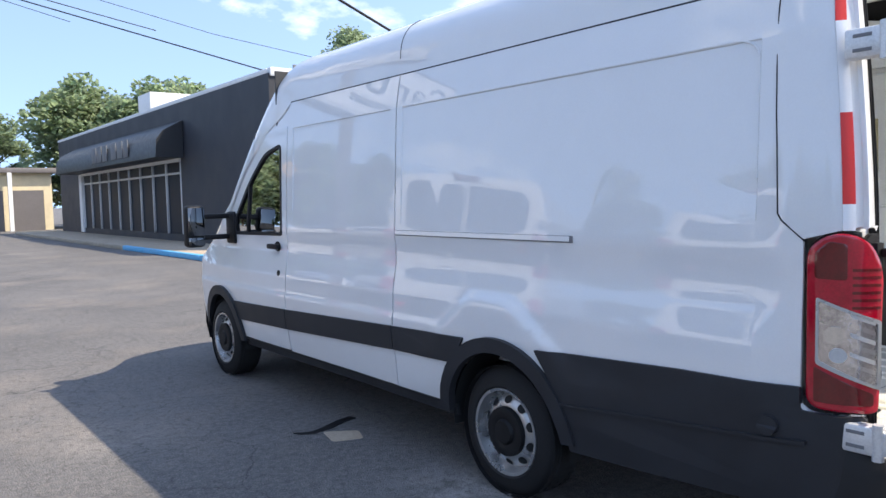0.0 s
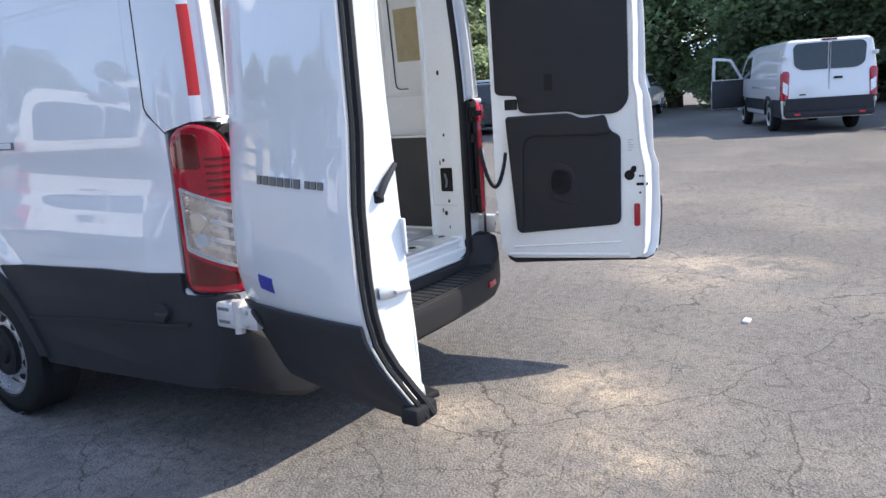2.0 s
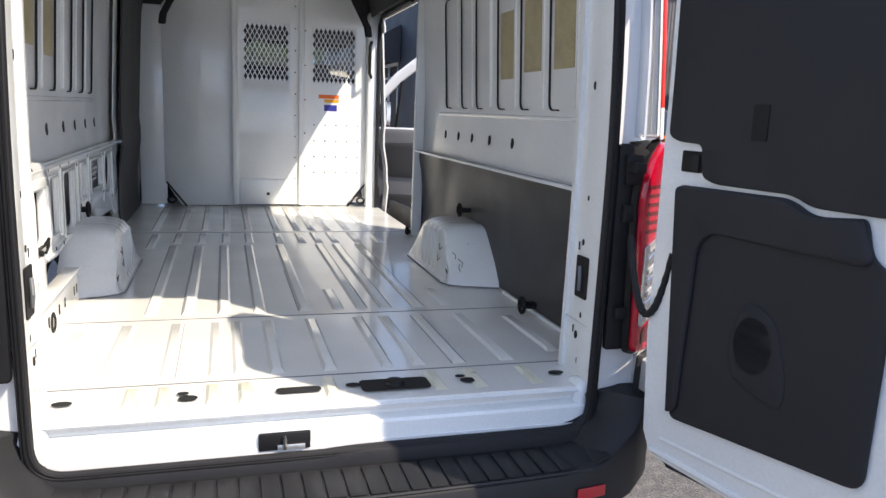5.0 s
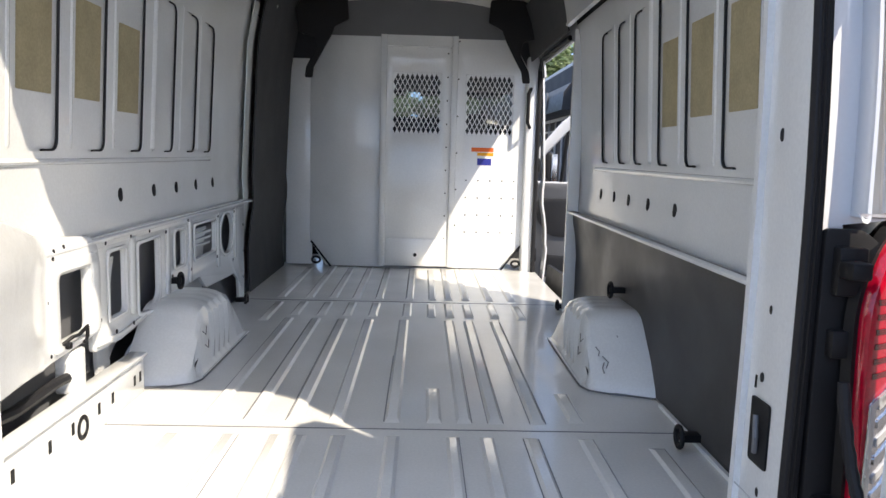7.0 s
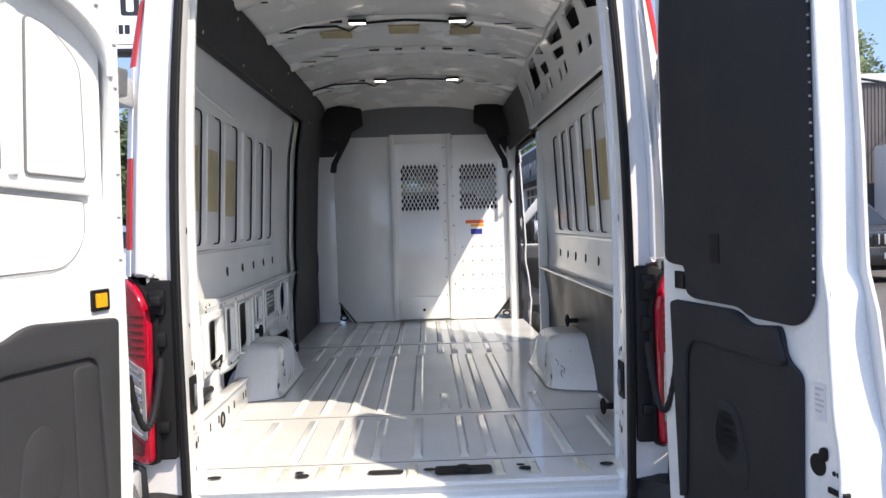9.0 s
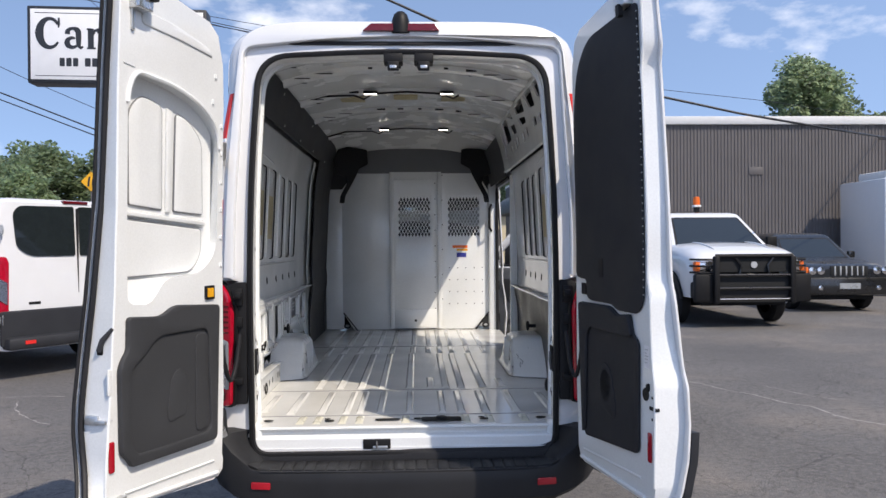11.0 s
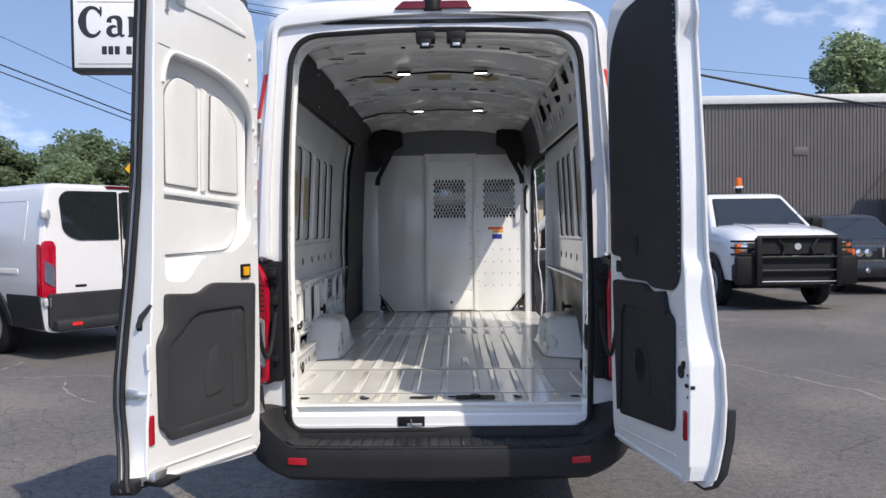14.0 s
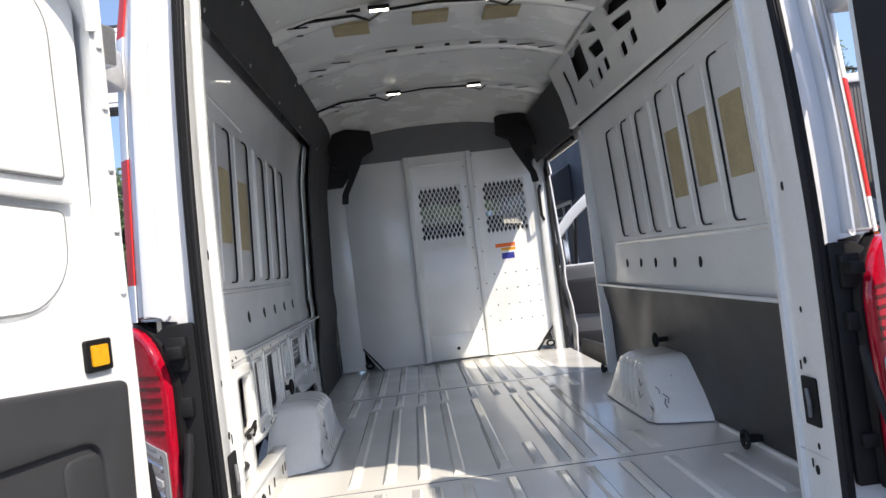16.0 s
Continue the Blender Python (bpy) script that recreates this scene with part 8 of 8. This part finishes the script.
def pickup(label, at, turn, paint, guard=False, tonneau=None, group="pickups in the lot"):
    v = thing("pickup_truck", label, "pickup", at, turn, group)
    L, ar, af = 5.95, 1.35, 4.95
    car_shell(v, paint, L, (ar, af), 0.46, 0.40, 0.50, 1.0,
              lambda y: curve_value([(0.0, 1.30), (2.1, 1.32), (4.6, 1.30), (5.4, 1.22), (5.8, 1.16), (L, 1.06)], y),
              lambda y: curve_value([(0.0, 1.36), (2.2, 1.37), (4.5, 1.43), (5.1, 1.40), (5.6, 1.33), (5.85, 1.24), (L, 1.10)], y), 0.035)
    greenhouse(v, paint, (1.36, 0.93, 2.2, 4.80), (1.98, 0.73, 2.40, 3.98), 2.05, ((0.03, 0.45), (0.49, 0.98)), PRIVACY)
    for sg in (-1, 1):
        crease = [Vector((sg * 0.50, y, curve_value([(4.6, 1.462), (5.1, 1.432), (5.6, 1.362), (5.8, 1.30)], y))) for y in (4.7, 4.9, 5.1, 5.3, 5.5, 5.7)]
        part("bonnet_crease", tube(crease, [0.004, 0.012, 0.016, 0.016, 0.012, 0.004], 8), paint, v)
    part("chassis", boxed(-0.7, 0.7, 0.2, L - 0.3, 0.35, 0.55), DARKGAP, v)
    for x in (-1, 1):
        for y in (ar, af):
            plain_wheel(v, x * 0.98, y, 0.40)
        for y in (2.62, 3.34, 4.44):
            sm = sheet([(y, 0.6), (y + 0.01, 0.6), (y + 0.01, 1.3), (y, 1.3)], t=0.003, vs=(0.9, 1.1))
            part("door_seam", bend(sm, lambda u, z, w: Vector((x * (hw_truck(z) + w), u, z))), RUBBER, v)
        part("door_handle", boxed(*sorted((x * 0.97, x * 1.03)), 3.42, 3.58, 1.16, 1.20, bevel=0.01), BLACK, v)
        part("tail_lamp", boxed(*sorted((x * 0.84, x * 1.0)), -0.02, 0.10, 0.86, 1.28, bevel=0.02), REDLENS, v)
        mr = part("door_mirror", boxed(*sorted((x * 1.08, x * 1.28)), 4.30, 4.42, 1.34, 1.56, bevel=0.03), BLACK, v)
        part("mirror_arm", boxed(*sorted((x * 0.92, x * 1.10)), 4.32, 4.38, 1.38, 1.42), BLACK, mr)
        hl = part("headlamp", boxed(*sorted((x * 0.56, x * 0.93)), L - 0.10, L + 0.015, 0.94, 1.14, bevel=0.02), CLEARLENS, v, "clear headlamp")
        part("indicator", boxed(*sorted((x * 0.86, x * 0.94)), L - 0.10, L + 0.02, 0.96, 1.12, bevel=0.01), ORANGE, hl)
        ft = sheet(arch(af, 0.55, 172, 8, 14, 0.40) + arch(af, 0.45, 8, 172, 14, 0.40), t=0.04)
        part("fender_flare", bend(ft, lambda u, z, w: Vector((x * (hw_truck(z) + w - 0.01), u, z))), BLACK if guard else paint, v)
    part("tailgate_recess", boxed(-0.12, 0.12, -0.012, 0.02, 1.12, 1.22, bevel=0.01), BLACK, v)
    part("rear_bumper", boxed(-0.98, 0.98, -0.18, 0.06, 0.52, 0.72, bevel=0.03), BLACK if tonneau else STEEL, v)
    part("bed_floor", boxed(-0.78, 0.78, 0.10, 2.10, 1.375, 1.384), BLACK if tonneau is None else tonneau, v)
    part("grille", boxed(-0.52, 0.52, L - 0.04, L + 0.012, 0.82, 1.20, bevel=0.02), BLACK, v)
    part("front_bumper", boxed(-0.99, 0.99, L - 0.12, L + 0.12, 0.50, 0.78, bevel=0.04), BLACK if guard else STEEL, v)
    if tonneau:
        part("tonneau_cover", boxed(-0.97, 0.97, -0.03, 2.15, 1.34, 1.50, bevel=0.06, segments=3), tonneau, v)
    if guard:
        gd = part("grille_guard", boxed(-0.70, -0.60, L + 0.12, L + 0.24, 0.42, 1.22, bevel=0.03), BLACK, v, "black steel grille guard with bright bars")
        part("upright", boxed(0.60, 0.70, L + 0.12, L + 0.24, 0.42, 1.22, bevel=0.03), BLACK, gd)
        part("top_bar", tube([(-0.66, L + 0.18, 1.22), (0.66, L + 0.18, 1.22)], 0.035, 10), BLACK, gd)
        for z, m in ((0.50, CHROME), (0.68, BLACKPAINT), (0.90, BLACKPAINT)):
            part("cross_bar", tube([(-0.62, L + 0.20, z), (0.62, L + 0.20, z)], 0.012 if m is CHROME else 0.024, 10), m, gd)
        for x in (-0.30, 0.30):
            part("brace_bar", tube([(x * 1.1, L + 0.18, 1.20), (x * 0.75, L + 0.185, 1.06), (x * 0.85, L + 0.19, 0.92)], 0.022, 8), BLACKPAINT, gd)
        part("mesh_panel", boxed(-0.60, 0.60, L + 0.15, L + 0.16, 0.95, 1.19), DARKGAP, gd)
        part("lower_panel", boxed(-0.60, 0.60, L + 0.13, L + 0.15, 0.44, 0.90), DARKGAP, gd)
        part("emblem", bend(sheet(circle(0, 0, 0.055, 16), t=0.01), lambda u, z, w: Vector((u, L + 0.165 + w, 1.07 + z))), STEEL, gd)
        for x in (-1, 1):
            for z in (0.94, 1.05, 1.16):
                part("lamp_bar", tube([(x * 0.66, L + 0.17, z), (x * 0.90, L + 0.12, z), (x * 0.97, L - 0.15, z)], 0.018, 8), BLACK, gd)
            part("wing_end", boxed(*sorted((x * 0.66, x * 1.0)), L + 0.02, L + 0.16, 0.44, 0.92, bevel=0.04), BLACK, gd)
        bar = part("bed_rack", tube([(-0.85, 2.0, 1.38), (-0.85, 2.0, 2.10), (0.85, 2.0, 2.10), (0.85, 2.0, 1.38)], 0.04, 8), BLACK, v)
        part("beacon_post", boxed(-0.72, -0.62, 1.95, 2.05, 2.10, 2.24), BLACK, bar)
        bc = part("beacon", bend(lathe([(0.0, 0.075), (0.12, 0.075), (0.19, 0.065), (0.20, 0.0)], 18, "z"), lambda x, y, z: Vector((x - 0.67, y + 2.0, z + 2.27))), ORANGE, bar, "orange warning beacon")
        part("beacon_base", boxed(-0.75, -0.59, 1.92, 2.08, 2.23, 2.28, bevel=0.01), WHITETRIM, bar)
    return v


pk = pickup("white crew cab pickup with a black grille guard", (6.15, 16.6, 0), 181.0, PAINT, guard=True)
pk.matrix_basis = pk.matrix_basis @ Matrix.Scale(1.1, 4)
far_pickup = pickup("white pickup parked under the trees", (24.6, 8.4, 0), -81.0, PAINT)
far_pickup.matrix_basis = far_pickup.matrix_basis @ Matrix.Diagonal((0.86, 0.90, 0.84, 1.0))
small_pickup = pickup("black pickup with a white bed cover", (14.9, 9.5, 0), -46.0, BLACKPAINT, tonneau=PAINT)
small_pickup.matrix_basis = small_pickup.matrix_basis @ Matrix.Scale(0.85, 4)


def suv(label, at, turn, paint, group="cars in the lot"):
    v = thing("suv", label, "car", at, turn, group)
    L, ar, af = 4.75, 0.98, 3.80
    car_shell(v, paint, L, (ar, af), 0.42, 0.36, 0.38, 0.93,
              lambda y: curve_value([(0.0, 0.98), (0.3, 1.08), (3.2, 1.04), (4.3, 0.98), (L, 0.86)], y),
              lambda y: curve_value([(0.0, 1.02), (0.3, 1.13), (3.2, 1.13), (3.9, 1.10), (4.4, 1.04), (4.65, 0.98), (L, 0.90)], y), 0.025)
    greenhouse(v, paint, (1.11, 0.84, 0.12, 3.42), (1.62, 0.68, 0.42, 2.72), 1.72, ((0.02, 0.28), (0.32, 0.62), (0.66, 0.98)), PRIVACY)
    part("chassis", boxed(-0.7, 0.7, 0.3, L - 0.3, 0.25, 0.42), DARKGAP, v)
    for x in (-1, 1):
        for y in (ar, af):
            plain_wheel(v, x * 0.91, y, 0.36)
        part("tail_lamp", boxed(*sorted((x * 0.66, x * 0.90)), -0.02, 0.08, 0.92, 1.16, bevel=0.02), REDLENS, v)
        part("door_mirror", boxed(*sorted((x * 0.94, x * 1.10)), 2.98, 3.08, 1.12, 1.28, bevel=0.03), paint, v)
        for dx in (0.60, 0.78):
            hl = lathe([(0.0, 0.085), (0.02, 0.08), (0.03, 0.0)], 18, "y")
            part("headlamp", bend(hl, lambda a, b, c: Vector((a + x * dx, b + L - 0.01, c + 0.88))), CLEARLENS, v)
        part("indicator", boxed(*sorted((x * 0.87, x * 0.92)), L - 0.14, L - 0.0, 0.80, 0.96, bevel=0.01), ORANGE, v)
        fg = lathe([(0.0, 0.06), (0.02, 0.05), (0.025, 0.0)], 14, "y")
        part("fog_lamp", bend(fg, lambda a, b, c: Vector((a + x * 0.62, b + L + 0.02, c + 0.52))), CLEARLENS, v)
    part("front_bumper", boxed(-0.90, 0.90, L - 0.12, L + 0.04, 0.36, 0.74, bevel=0.05), paint, v)
    for i in range(7):
        x = -0.36 + i * 0.12
        part("grille_slot", boxed(x - 0.04, x + 0.04, L - 0.03, L + 0.008, 0.78, 0.98, bevel=0.01), DARKGAP, v)
        if i < 6:
            part("grille_bar", boxed(x + 0.045, x + 0.075, L - 0.02, L + 0.015, 0.78, 0.98, bevel=0.006), STEEL, v)
    part("plate_bar", boxed(-0.22, 0.22, L + 0.04, L + 0.05, 0.50, 0.62), SILVER, v)
    part("rear_plate_bar", boxed(-0.18, 0.18, -0.02, 0.0, 0.78, 0.90), WHITETRIM, v)
    return v


sv = suv("black five-door SUV with round twin headlamps", (9.85, 17.8, 0), 179.0, BLACKPAINT)
sv.matrix_basis = sv.matrix_basis @ Matrix.Scale(1.06, 4)
suv("black SUV with a pale roof load beside the trees", (19.1, 10.4, 0), -46.0, BLACKPAINT)
suv("silver SUV parked in a row", (-6.0, 10.6, 0), 62.0, SILVER)
suv("white SUV parked in a row", (-6.6, 14.2, 0), 62.0, PAINT)
load = thing("roof_load", "pale board lying on a car roof", "board", (20.6, 11.85, 1.745), -46.0)
part("board", boxed(-1.25, 0.72, -1.2, 1.1, 0.0, 0.07, bevel=0.01), WHITETRIM, load)


def motor_home(label, at, turn, length, paint, cab=True):
    v = thing("motor_home", label, "motor home", at, turn)
    body_bm = boxed(-1.15, 1.15, 0.0, length, 0.55, 3.40, bevel=0.08)
    part("body", body_bm, paint, v)
    part("chassis", boxed(-0.8, 0.8, 0.2, length + 1.4, 0.40, 0.60), DARKGAP, v)
    for x in (-1, 1):
        for y in (1.3, length + 0.6):
            plain_wheel(v, x * 1.05, y, 0.38)
        for y in (0.5, length - 1.3):
            wd = boxed(*sorted((x * 1.14, x * 1.165)), y, y + 0.60, 2.40, 3.12, bevel=0.01)
            part("side_window", wd, PRIVACY, v, "dark rounded window")
        part("side_stripe", boxed(*sorted((x * 1.148, x * 1.158)), 0.2, length - 0.2, 1.28, 1.40), ORANGE if not cab else SILVER, v)
    part("roof_unit", boxed(-0.4, 1.0, 0.15, 0.55, 3.39, 3.62, bevel=0.05), WHITETRIM, v)
    part("roof_vent", boxed(-0.3, 0.3, length - 1.5, length - 0.9, 3.39, 3.54, bevel=0.03), WHITETRIM, v)
    if cab:
        cab_ = part("cab", bend(sheet([(length - 0.05, 0.5), (length + 1.55, 0.5), (length + 1.55, 1.15), (length + 0.75, 1.35), (length + 0.3, 2.05), (length - 0.05, 2.1)], t=1.0, bevel=0.03, vs=(1.2, 1.6)), lambda u, z, w: Vector(((w - 0.5) * (1.9 if z < 1.3 else 1.7), u, z))), paint, v)
        part("overcab", boxed(-1.12, 1.12, length - 0.1, length + 0.85, 2.10, 3.34, bevel=0.12, segments=3), paint, v)
        ws = sheet(rrect(-0.74, 0.0, 0.74, 0.72, 0.05), t=0.01)
        part("windscreen", bend(ws, lambda u, q, w: Vector((u, length + 0.76 - q * 0.5, 1.37 + q * 0.86 + w + 0.015))), PRIVACY, cab_)
        part("grille", boxed(-0.5, 0.5, length + 1.54, length + 1.58, 0.75, 1.05, bevel=0.02), BLACK, cab_)
        part("front_bumper", boxed(-0.95, 0.95, length + 1.5, length + 1.7, 0.45, 0.65, bevel=0.03), STEEL, cab_)
    return v


motor_home("white motor home with dark windows and roof units", (13.35, 18.2, 0), -90.0, 6.0, PAINT)
camper = motor_home("silver-grey motor home facing the lot", (36.0, 17.1, 0), 118.0, 4.5, SILVER)
camper.matrix_basis = camper.matrix_basis @ Matrix.Diagonal((0.84, 0.90, 0.70, 1.0))
trailer = thing("box_trailer", "tall white box trailer with rounded corners", "trailer", (33.7, 14.4, 0), -64.0)
trailer.matrix_basis = trailer.matrix_basis @ Matrix.Diagonal((0.86, 0.9, 0.92, 1.0))
part("body", boxed(-0.95, 0.95, -2.0, 2.0, 0.7, 2.7, bevel=0.12, segments=3), WHITETRIM, trailer)
part("chassis", boxed(-0.8, 0.8, -2.4, 2.8, 0.42, 0.70), DARKGAP, trailer)
for x in (-1.12, 1.12):
    plain_wheel(trailer, x, -0.5, 0.36)


def pale_crack(points, width, seed):
    """A thin chalky line wandering over the asphalt."""
    r = random.Random(seed)
    bm = bmesh.new()
    rows = []
    for (x0, y0), (x1, y1) in zip(points, points[1:]):
        n = max(2, int(math.hypot(x1 - x0, y1 - y0) / 0.06))
        side_ = Vector((y0 - y1, x1 - x0, 0)).normalized()
        for i in range(n):
            c = Vector((x0 + (x1 - x0) * i / n, y0 + (y1 - y0) * i / n, 0.0025)) + side_ * r.uniform(-0.012, 0.012)
            w = width * r.uniform(0.15, 1.0)
            rows.append((bm.verts.new(c - side_ * w / 2), bm.verts.new(c + side_ * w / 2)))
    for (a, b), (c, d) in zip(rows, rows[1:]):
        bm.faces.new((a, b, d, c))
    bm.normal_update()
    return structure(bm, "ground_crack", PALESEAM, "thin chalky pale crack across the asphalt", "crack")


pale_crack([(2.92, 5.09), (3.25, 4.71), (3.4, 4.3), (3.58, 4.01), (3.7, 3.63), (3.88, 3.44), (3.9, 3.07), (3.95, 2.91), (4.2, 2.6)], 0.030, 1)
pale_crack([(3.91, 4.48), (3.99, 4.25), (4.13, 3.93), (4.34, 3.67)], 0.022, 2)
pale_crack([(-4.8, 4.41), (-4.4, 4.42), (-4.03, 4.48), (-3.62, 4.43)], 0.018, 3)
pale_crack([(-4.06, 4.22), (-3.94, 3.91), (-3.74, 3.62), (-3.56, 3.43), (-3.36, 3.23), (-3.19, 3.17)], 0.018, 4)
pale_crack([(-5.24, 4.4), (-5.18, 4.91), (-5.21, 5.46)], 0.035, 5)

# ---- trees ----
def leaf_clump(verts, faces, c, r, n, size, rng):
    for _ in range(n):
        a, b = rng.uniform(0, 2 * math.pi), math.acos(rng.uniform(-1, 1))
        k = r * rng.uniform(0.55, 1.0)
        p = c + Vector((math.sin(b) * math.cos(a), math.sin(b) * math.sin(a), math.cos(b) * 0.8)) * k
        s = size * rng.uniform(0.6, 1.3)
        e = Euler((rng.uniform(-0.9, 0.9), rng.uniform(-0.9, 0.9), rng.uniform(0, 6.28))).to_matrix()
        i = len(verts)
        for q in ((-0.5, -0.28, 0), (0.5, -0.28, 0.08), (0.62, 0.3, 0), (0.0, 0.55, -0.08), (-0.6, 0.3, 0.05)):
            verts.append(p + e @ (Vector(q) * s))
        faces.append((i, i + 1, i + 2, i + 3, i + 4))


def tree(seed, height, spread, leaf, label, clumps=46, per=80, size=0.42, base=0.22):
    rng = random.Random(seed)
    t = thing("tree", label, "tree", (0, 0, 0), 0, "trees round the lot")
    bm = tube([(0, 0, 0), (rng.uniform(-.1, .1), rng.uniform(-.1, .1), height * 0.3), (rng.uniform(-.3, .3), rng.uniform(-.3, .3), height * 0.6), (rng.uniform(-.4, .4), rng.uniform(-.4, .4), height * 0.88)], [height * 0.026, height * 0.021, height * 0.013, height * 0.004], 9)
    verts, faces = [], []
    for k in range(clumps):
        f = rng.uniform(base, 1.0)
        env = math.sin(math.pi * min(1, (f - base * 0.6) / (1.02 - base * 0.6)) ** 0.8) ** 0.7
        a = rng.uniform(0, 2 * math.pi)
        rr = spread * env * rng.uniform(0.35, 1.0)
        c = Vector((rr * math.cos(a), rr * math.sin(a), height * f))
        if k % 4 == 0:
            z0 = height * max(0.18, f - 0.25)
            tube([(0, 0, z0), tuple(c * 0.5 + Vector((0, 0, z0)) * 0.5), tuple(c)], [height * 0.008, height * 0.005, height * 0.002], 6, bm=bm)
        leaf_clump(verts, faces, c, spread * rng.uniform(0.20, 0.36), per, size, rng)
    part("trunk", bm, BARK, t)
    me = bpy.data.meshes.new("crown")
    me.from_pydata(verts, [], faces)
    me.materials.append(leaf)
    cr = new("crown", me)
    cr.parent = t
    return t


oak = tree(1, 10.5, 4.2, LEAF, "broad green tree in full summer leaf", 64, 160, 0.30)
elm = tree(2, 13.0, 4.6, LEAFDARK, "tall dark green tree at the lot's edge", 64, 340, 0.16, 0.08)
ash = tree(3, 9.0, 3.6, LEAFDARK, "dense green tree with low boughs", 46, 260, 0.19, 0.06)
shrub = tree(4, 4.0, 2.6, LEAF, "leafy undergrowth below the trees", 34, 170, 0.18, 0.05)
shrub.name = "bush"
rng = random.Random(11)


def plant(kind, x, y, s):
    m = pose(x, y, 0, 0, 0, rng.uniform(0, 360)) @ Matrix.Scale(s, 4)
    c = copy_thing(kind, m)
    c.matrix_basis = m
    return c


def put(kind, x, y):
    kind.matrix_basis = pose(x, y, 0, 0, 0, rng.uniform(0, 360))


put(oak, 14.5, 58.0)
poplar = tree(9, 15.6, 4.9, LEAF, "tall pale green tree behind the shop", 80, 330, 0.24, 0.25)
put(poplar, 30.6, 54.0)
put(elm, 33.0, 0.5)
put(ash, 36.0, 10.5)
put(shrub, 30.5, 4.0)
# dark wood along the lot's far side
for i in range(9):
    plant(elm, 32.5 + rng.uniform(-1, 2.5), -24.0 + i * 4.1 + rng.uniform(-1, 1), rng.uniform(1.6, 2.1) if i < 7 else rng.uniform(1.0, 1.3))
for i in range(8):
    plant(ash, 36.5 + rng.uniform(0, 3), -22.0 + i * 4.8 + rng.uniform(-1, 1), rng.uniform(1.1, 1.6))
for i in range(10):
    plant(shrub, 31.0 + rng.uniform(-0.8, 1.5), -18.0 + i * 2.7 + rng.uniform(-0.8, 0.8), rng.uniform(0.7, 1.2))
# paler trees beyond the gap
for x, y, s in ((46, 24, 0.70), (50, 30, 0.95), (44, 32, 0.95), (54, 22, 0.72), (58, 30, 1.05), (42, 40, 1.1), (48, 17, 0.62), (40, 26, 0.72)):
    plant(oak, x, y, s)
for x, y, s in ((38, 16.5, 1.0), (41, 20, 1.2), (36, 21, 0.9), (35, 24, 1.1), (37, 29, 1.2)):
    plant(shrub, x, y, s)
# behind the shop and the cream building
for x, y, s in ((10.5, 62, 1.05), (18, 60, 1.05), (19, 66, 1.1), (2, 76, 0.9), (-4, 74, 0.85), (-10, 78, 0.9), (6, 80, 1.0), (35, 56, 1.2)):
    plant(oak, x, y, s)
for x, y, s in ((-34, 66, 1.0), (-30, 70, 1.0), (-26, 68, 0.98), (-23.5, 64, 1.16), (-19, 70, 0.95), (-15.5, 64, 0.8), (-38, 70, 1.05), (-42, 66, 0.95), (-46, 70, 0.9), (-12, 70, 0.85), (-33, 60, 0.75), (-49, 62, 0.8)):
    plant(oak, x, y, s)
# low scrub across the road
for i in range(14):
    plant(shrub, -31.0 + rng.uniform(-2.5, 1.5), -30.0 + i * 4.3 + rng.uniform(-1, 1), rng.uniform(1.0, 1.5))

# ---- overhead cables ----
def cable(points, r, label):
    c = tagged(finish(tube(points, r, 6), "power_cable", SIGNDARK), label, "cable")
    return c


def sagging(a, b, sag, n=16):
    a, b = Vector(a), Vector(b)
    return [a.lerp(b, i / n) - Vector((0, 0, sag * 4 * (i / n) * (1 - i / n))) for i in range(n + 1)]


cable([(-24, 7.0, 15.0), (-8, 8.2, 8.7), (-2.34, 8.7, 6.5), (0.8, 9.0, 5.2), (3.75, 9.5, 4.34), (5.96, 9.8, 3.95), (7.73, 10.0, 3.7), (12.0, 14.0, 4.0), (15.0, 19.95, 4.9)], 0.022, "thick black overhead cable running to the shop")
cable([(-40, 30, 17.0), (-21.4, 30, 9.66), (-13.4, 30, 6.48), (-6, 30, 4.0), (-2, 40, 4.2)], 0.035, "black overhead cable beside the road")
cable([(-40, 31, 16.4), (-21.4, 31, 9.3), (-13.4, 31, 6.2), (-6, 31, 3.8), (-2, 41, 4.0)], 0.03, "second black cable beside the road")
cable(sagging((-26, 61, 22.6), (20.0, 18.5, 2.6), 0.0), 0.03, "thin overhead wire against the sky")
cable(sagging((-40, 31, 18.6), (8, 35, 9.7), 0.6), 0.022, "thin overhead wire beyond the sign")
cable([(-34.0, 33, 17.0), (-22.78, 33, 11.61), (-18.51, 33, 9.61), (-14.96, 33, 8.06), (-9.0, 33, 5.6)], 0.016, "thin wire beside the road cables")
cable([(-24.0, 33, 15.8), (-17.3, 33, 14.11), (-14.6, 33, 13.44), (-10.21, 33, 12.79), (-5.14, 33, 11.91), (3.0, 33, 10.6), (10.43, 34, 9.62), (17.49, 34, 8.87), (21.64, 34, 8.29), (30.0, 34, 7.4)], 0.014, "thin wire over the roofs")
cable([(-17.9, 34, 15.5), (-16.75, 34, 14.43), (-15.02, 34, 12.89), (-10.22, 33.5, 12.57), (-6.84, 33.5, 11.77), (-4.59, 33.5, 11.2), (4.0, 33.5, 9.3)], 0.014, "thin service wire behind the sign")
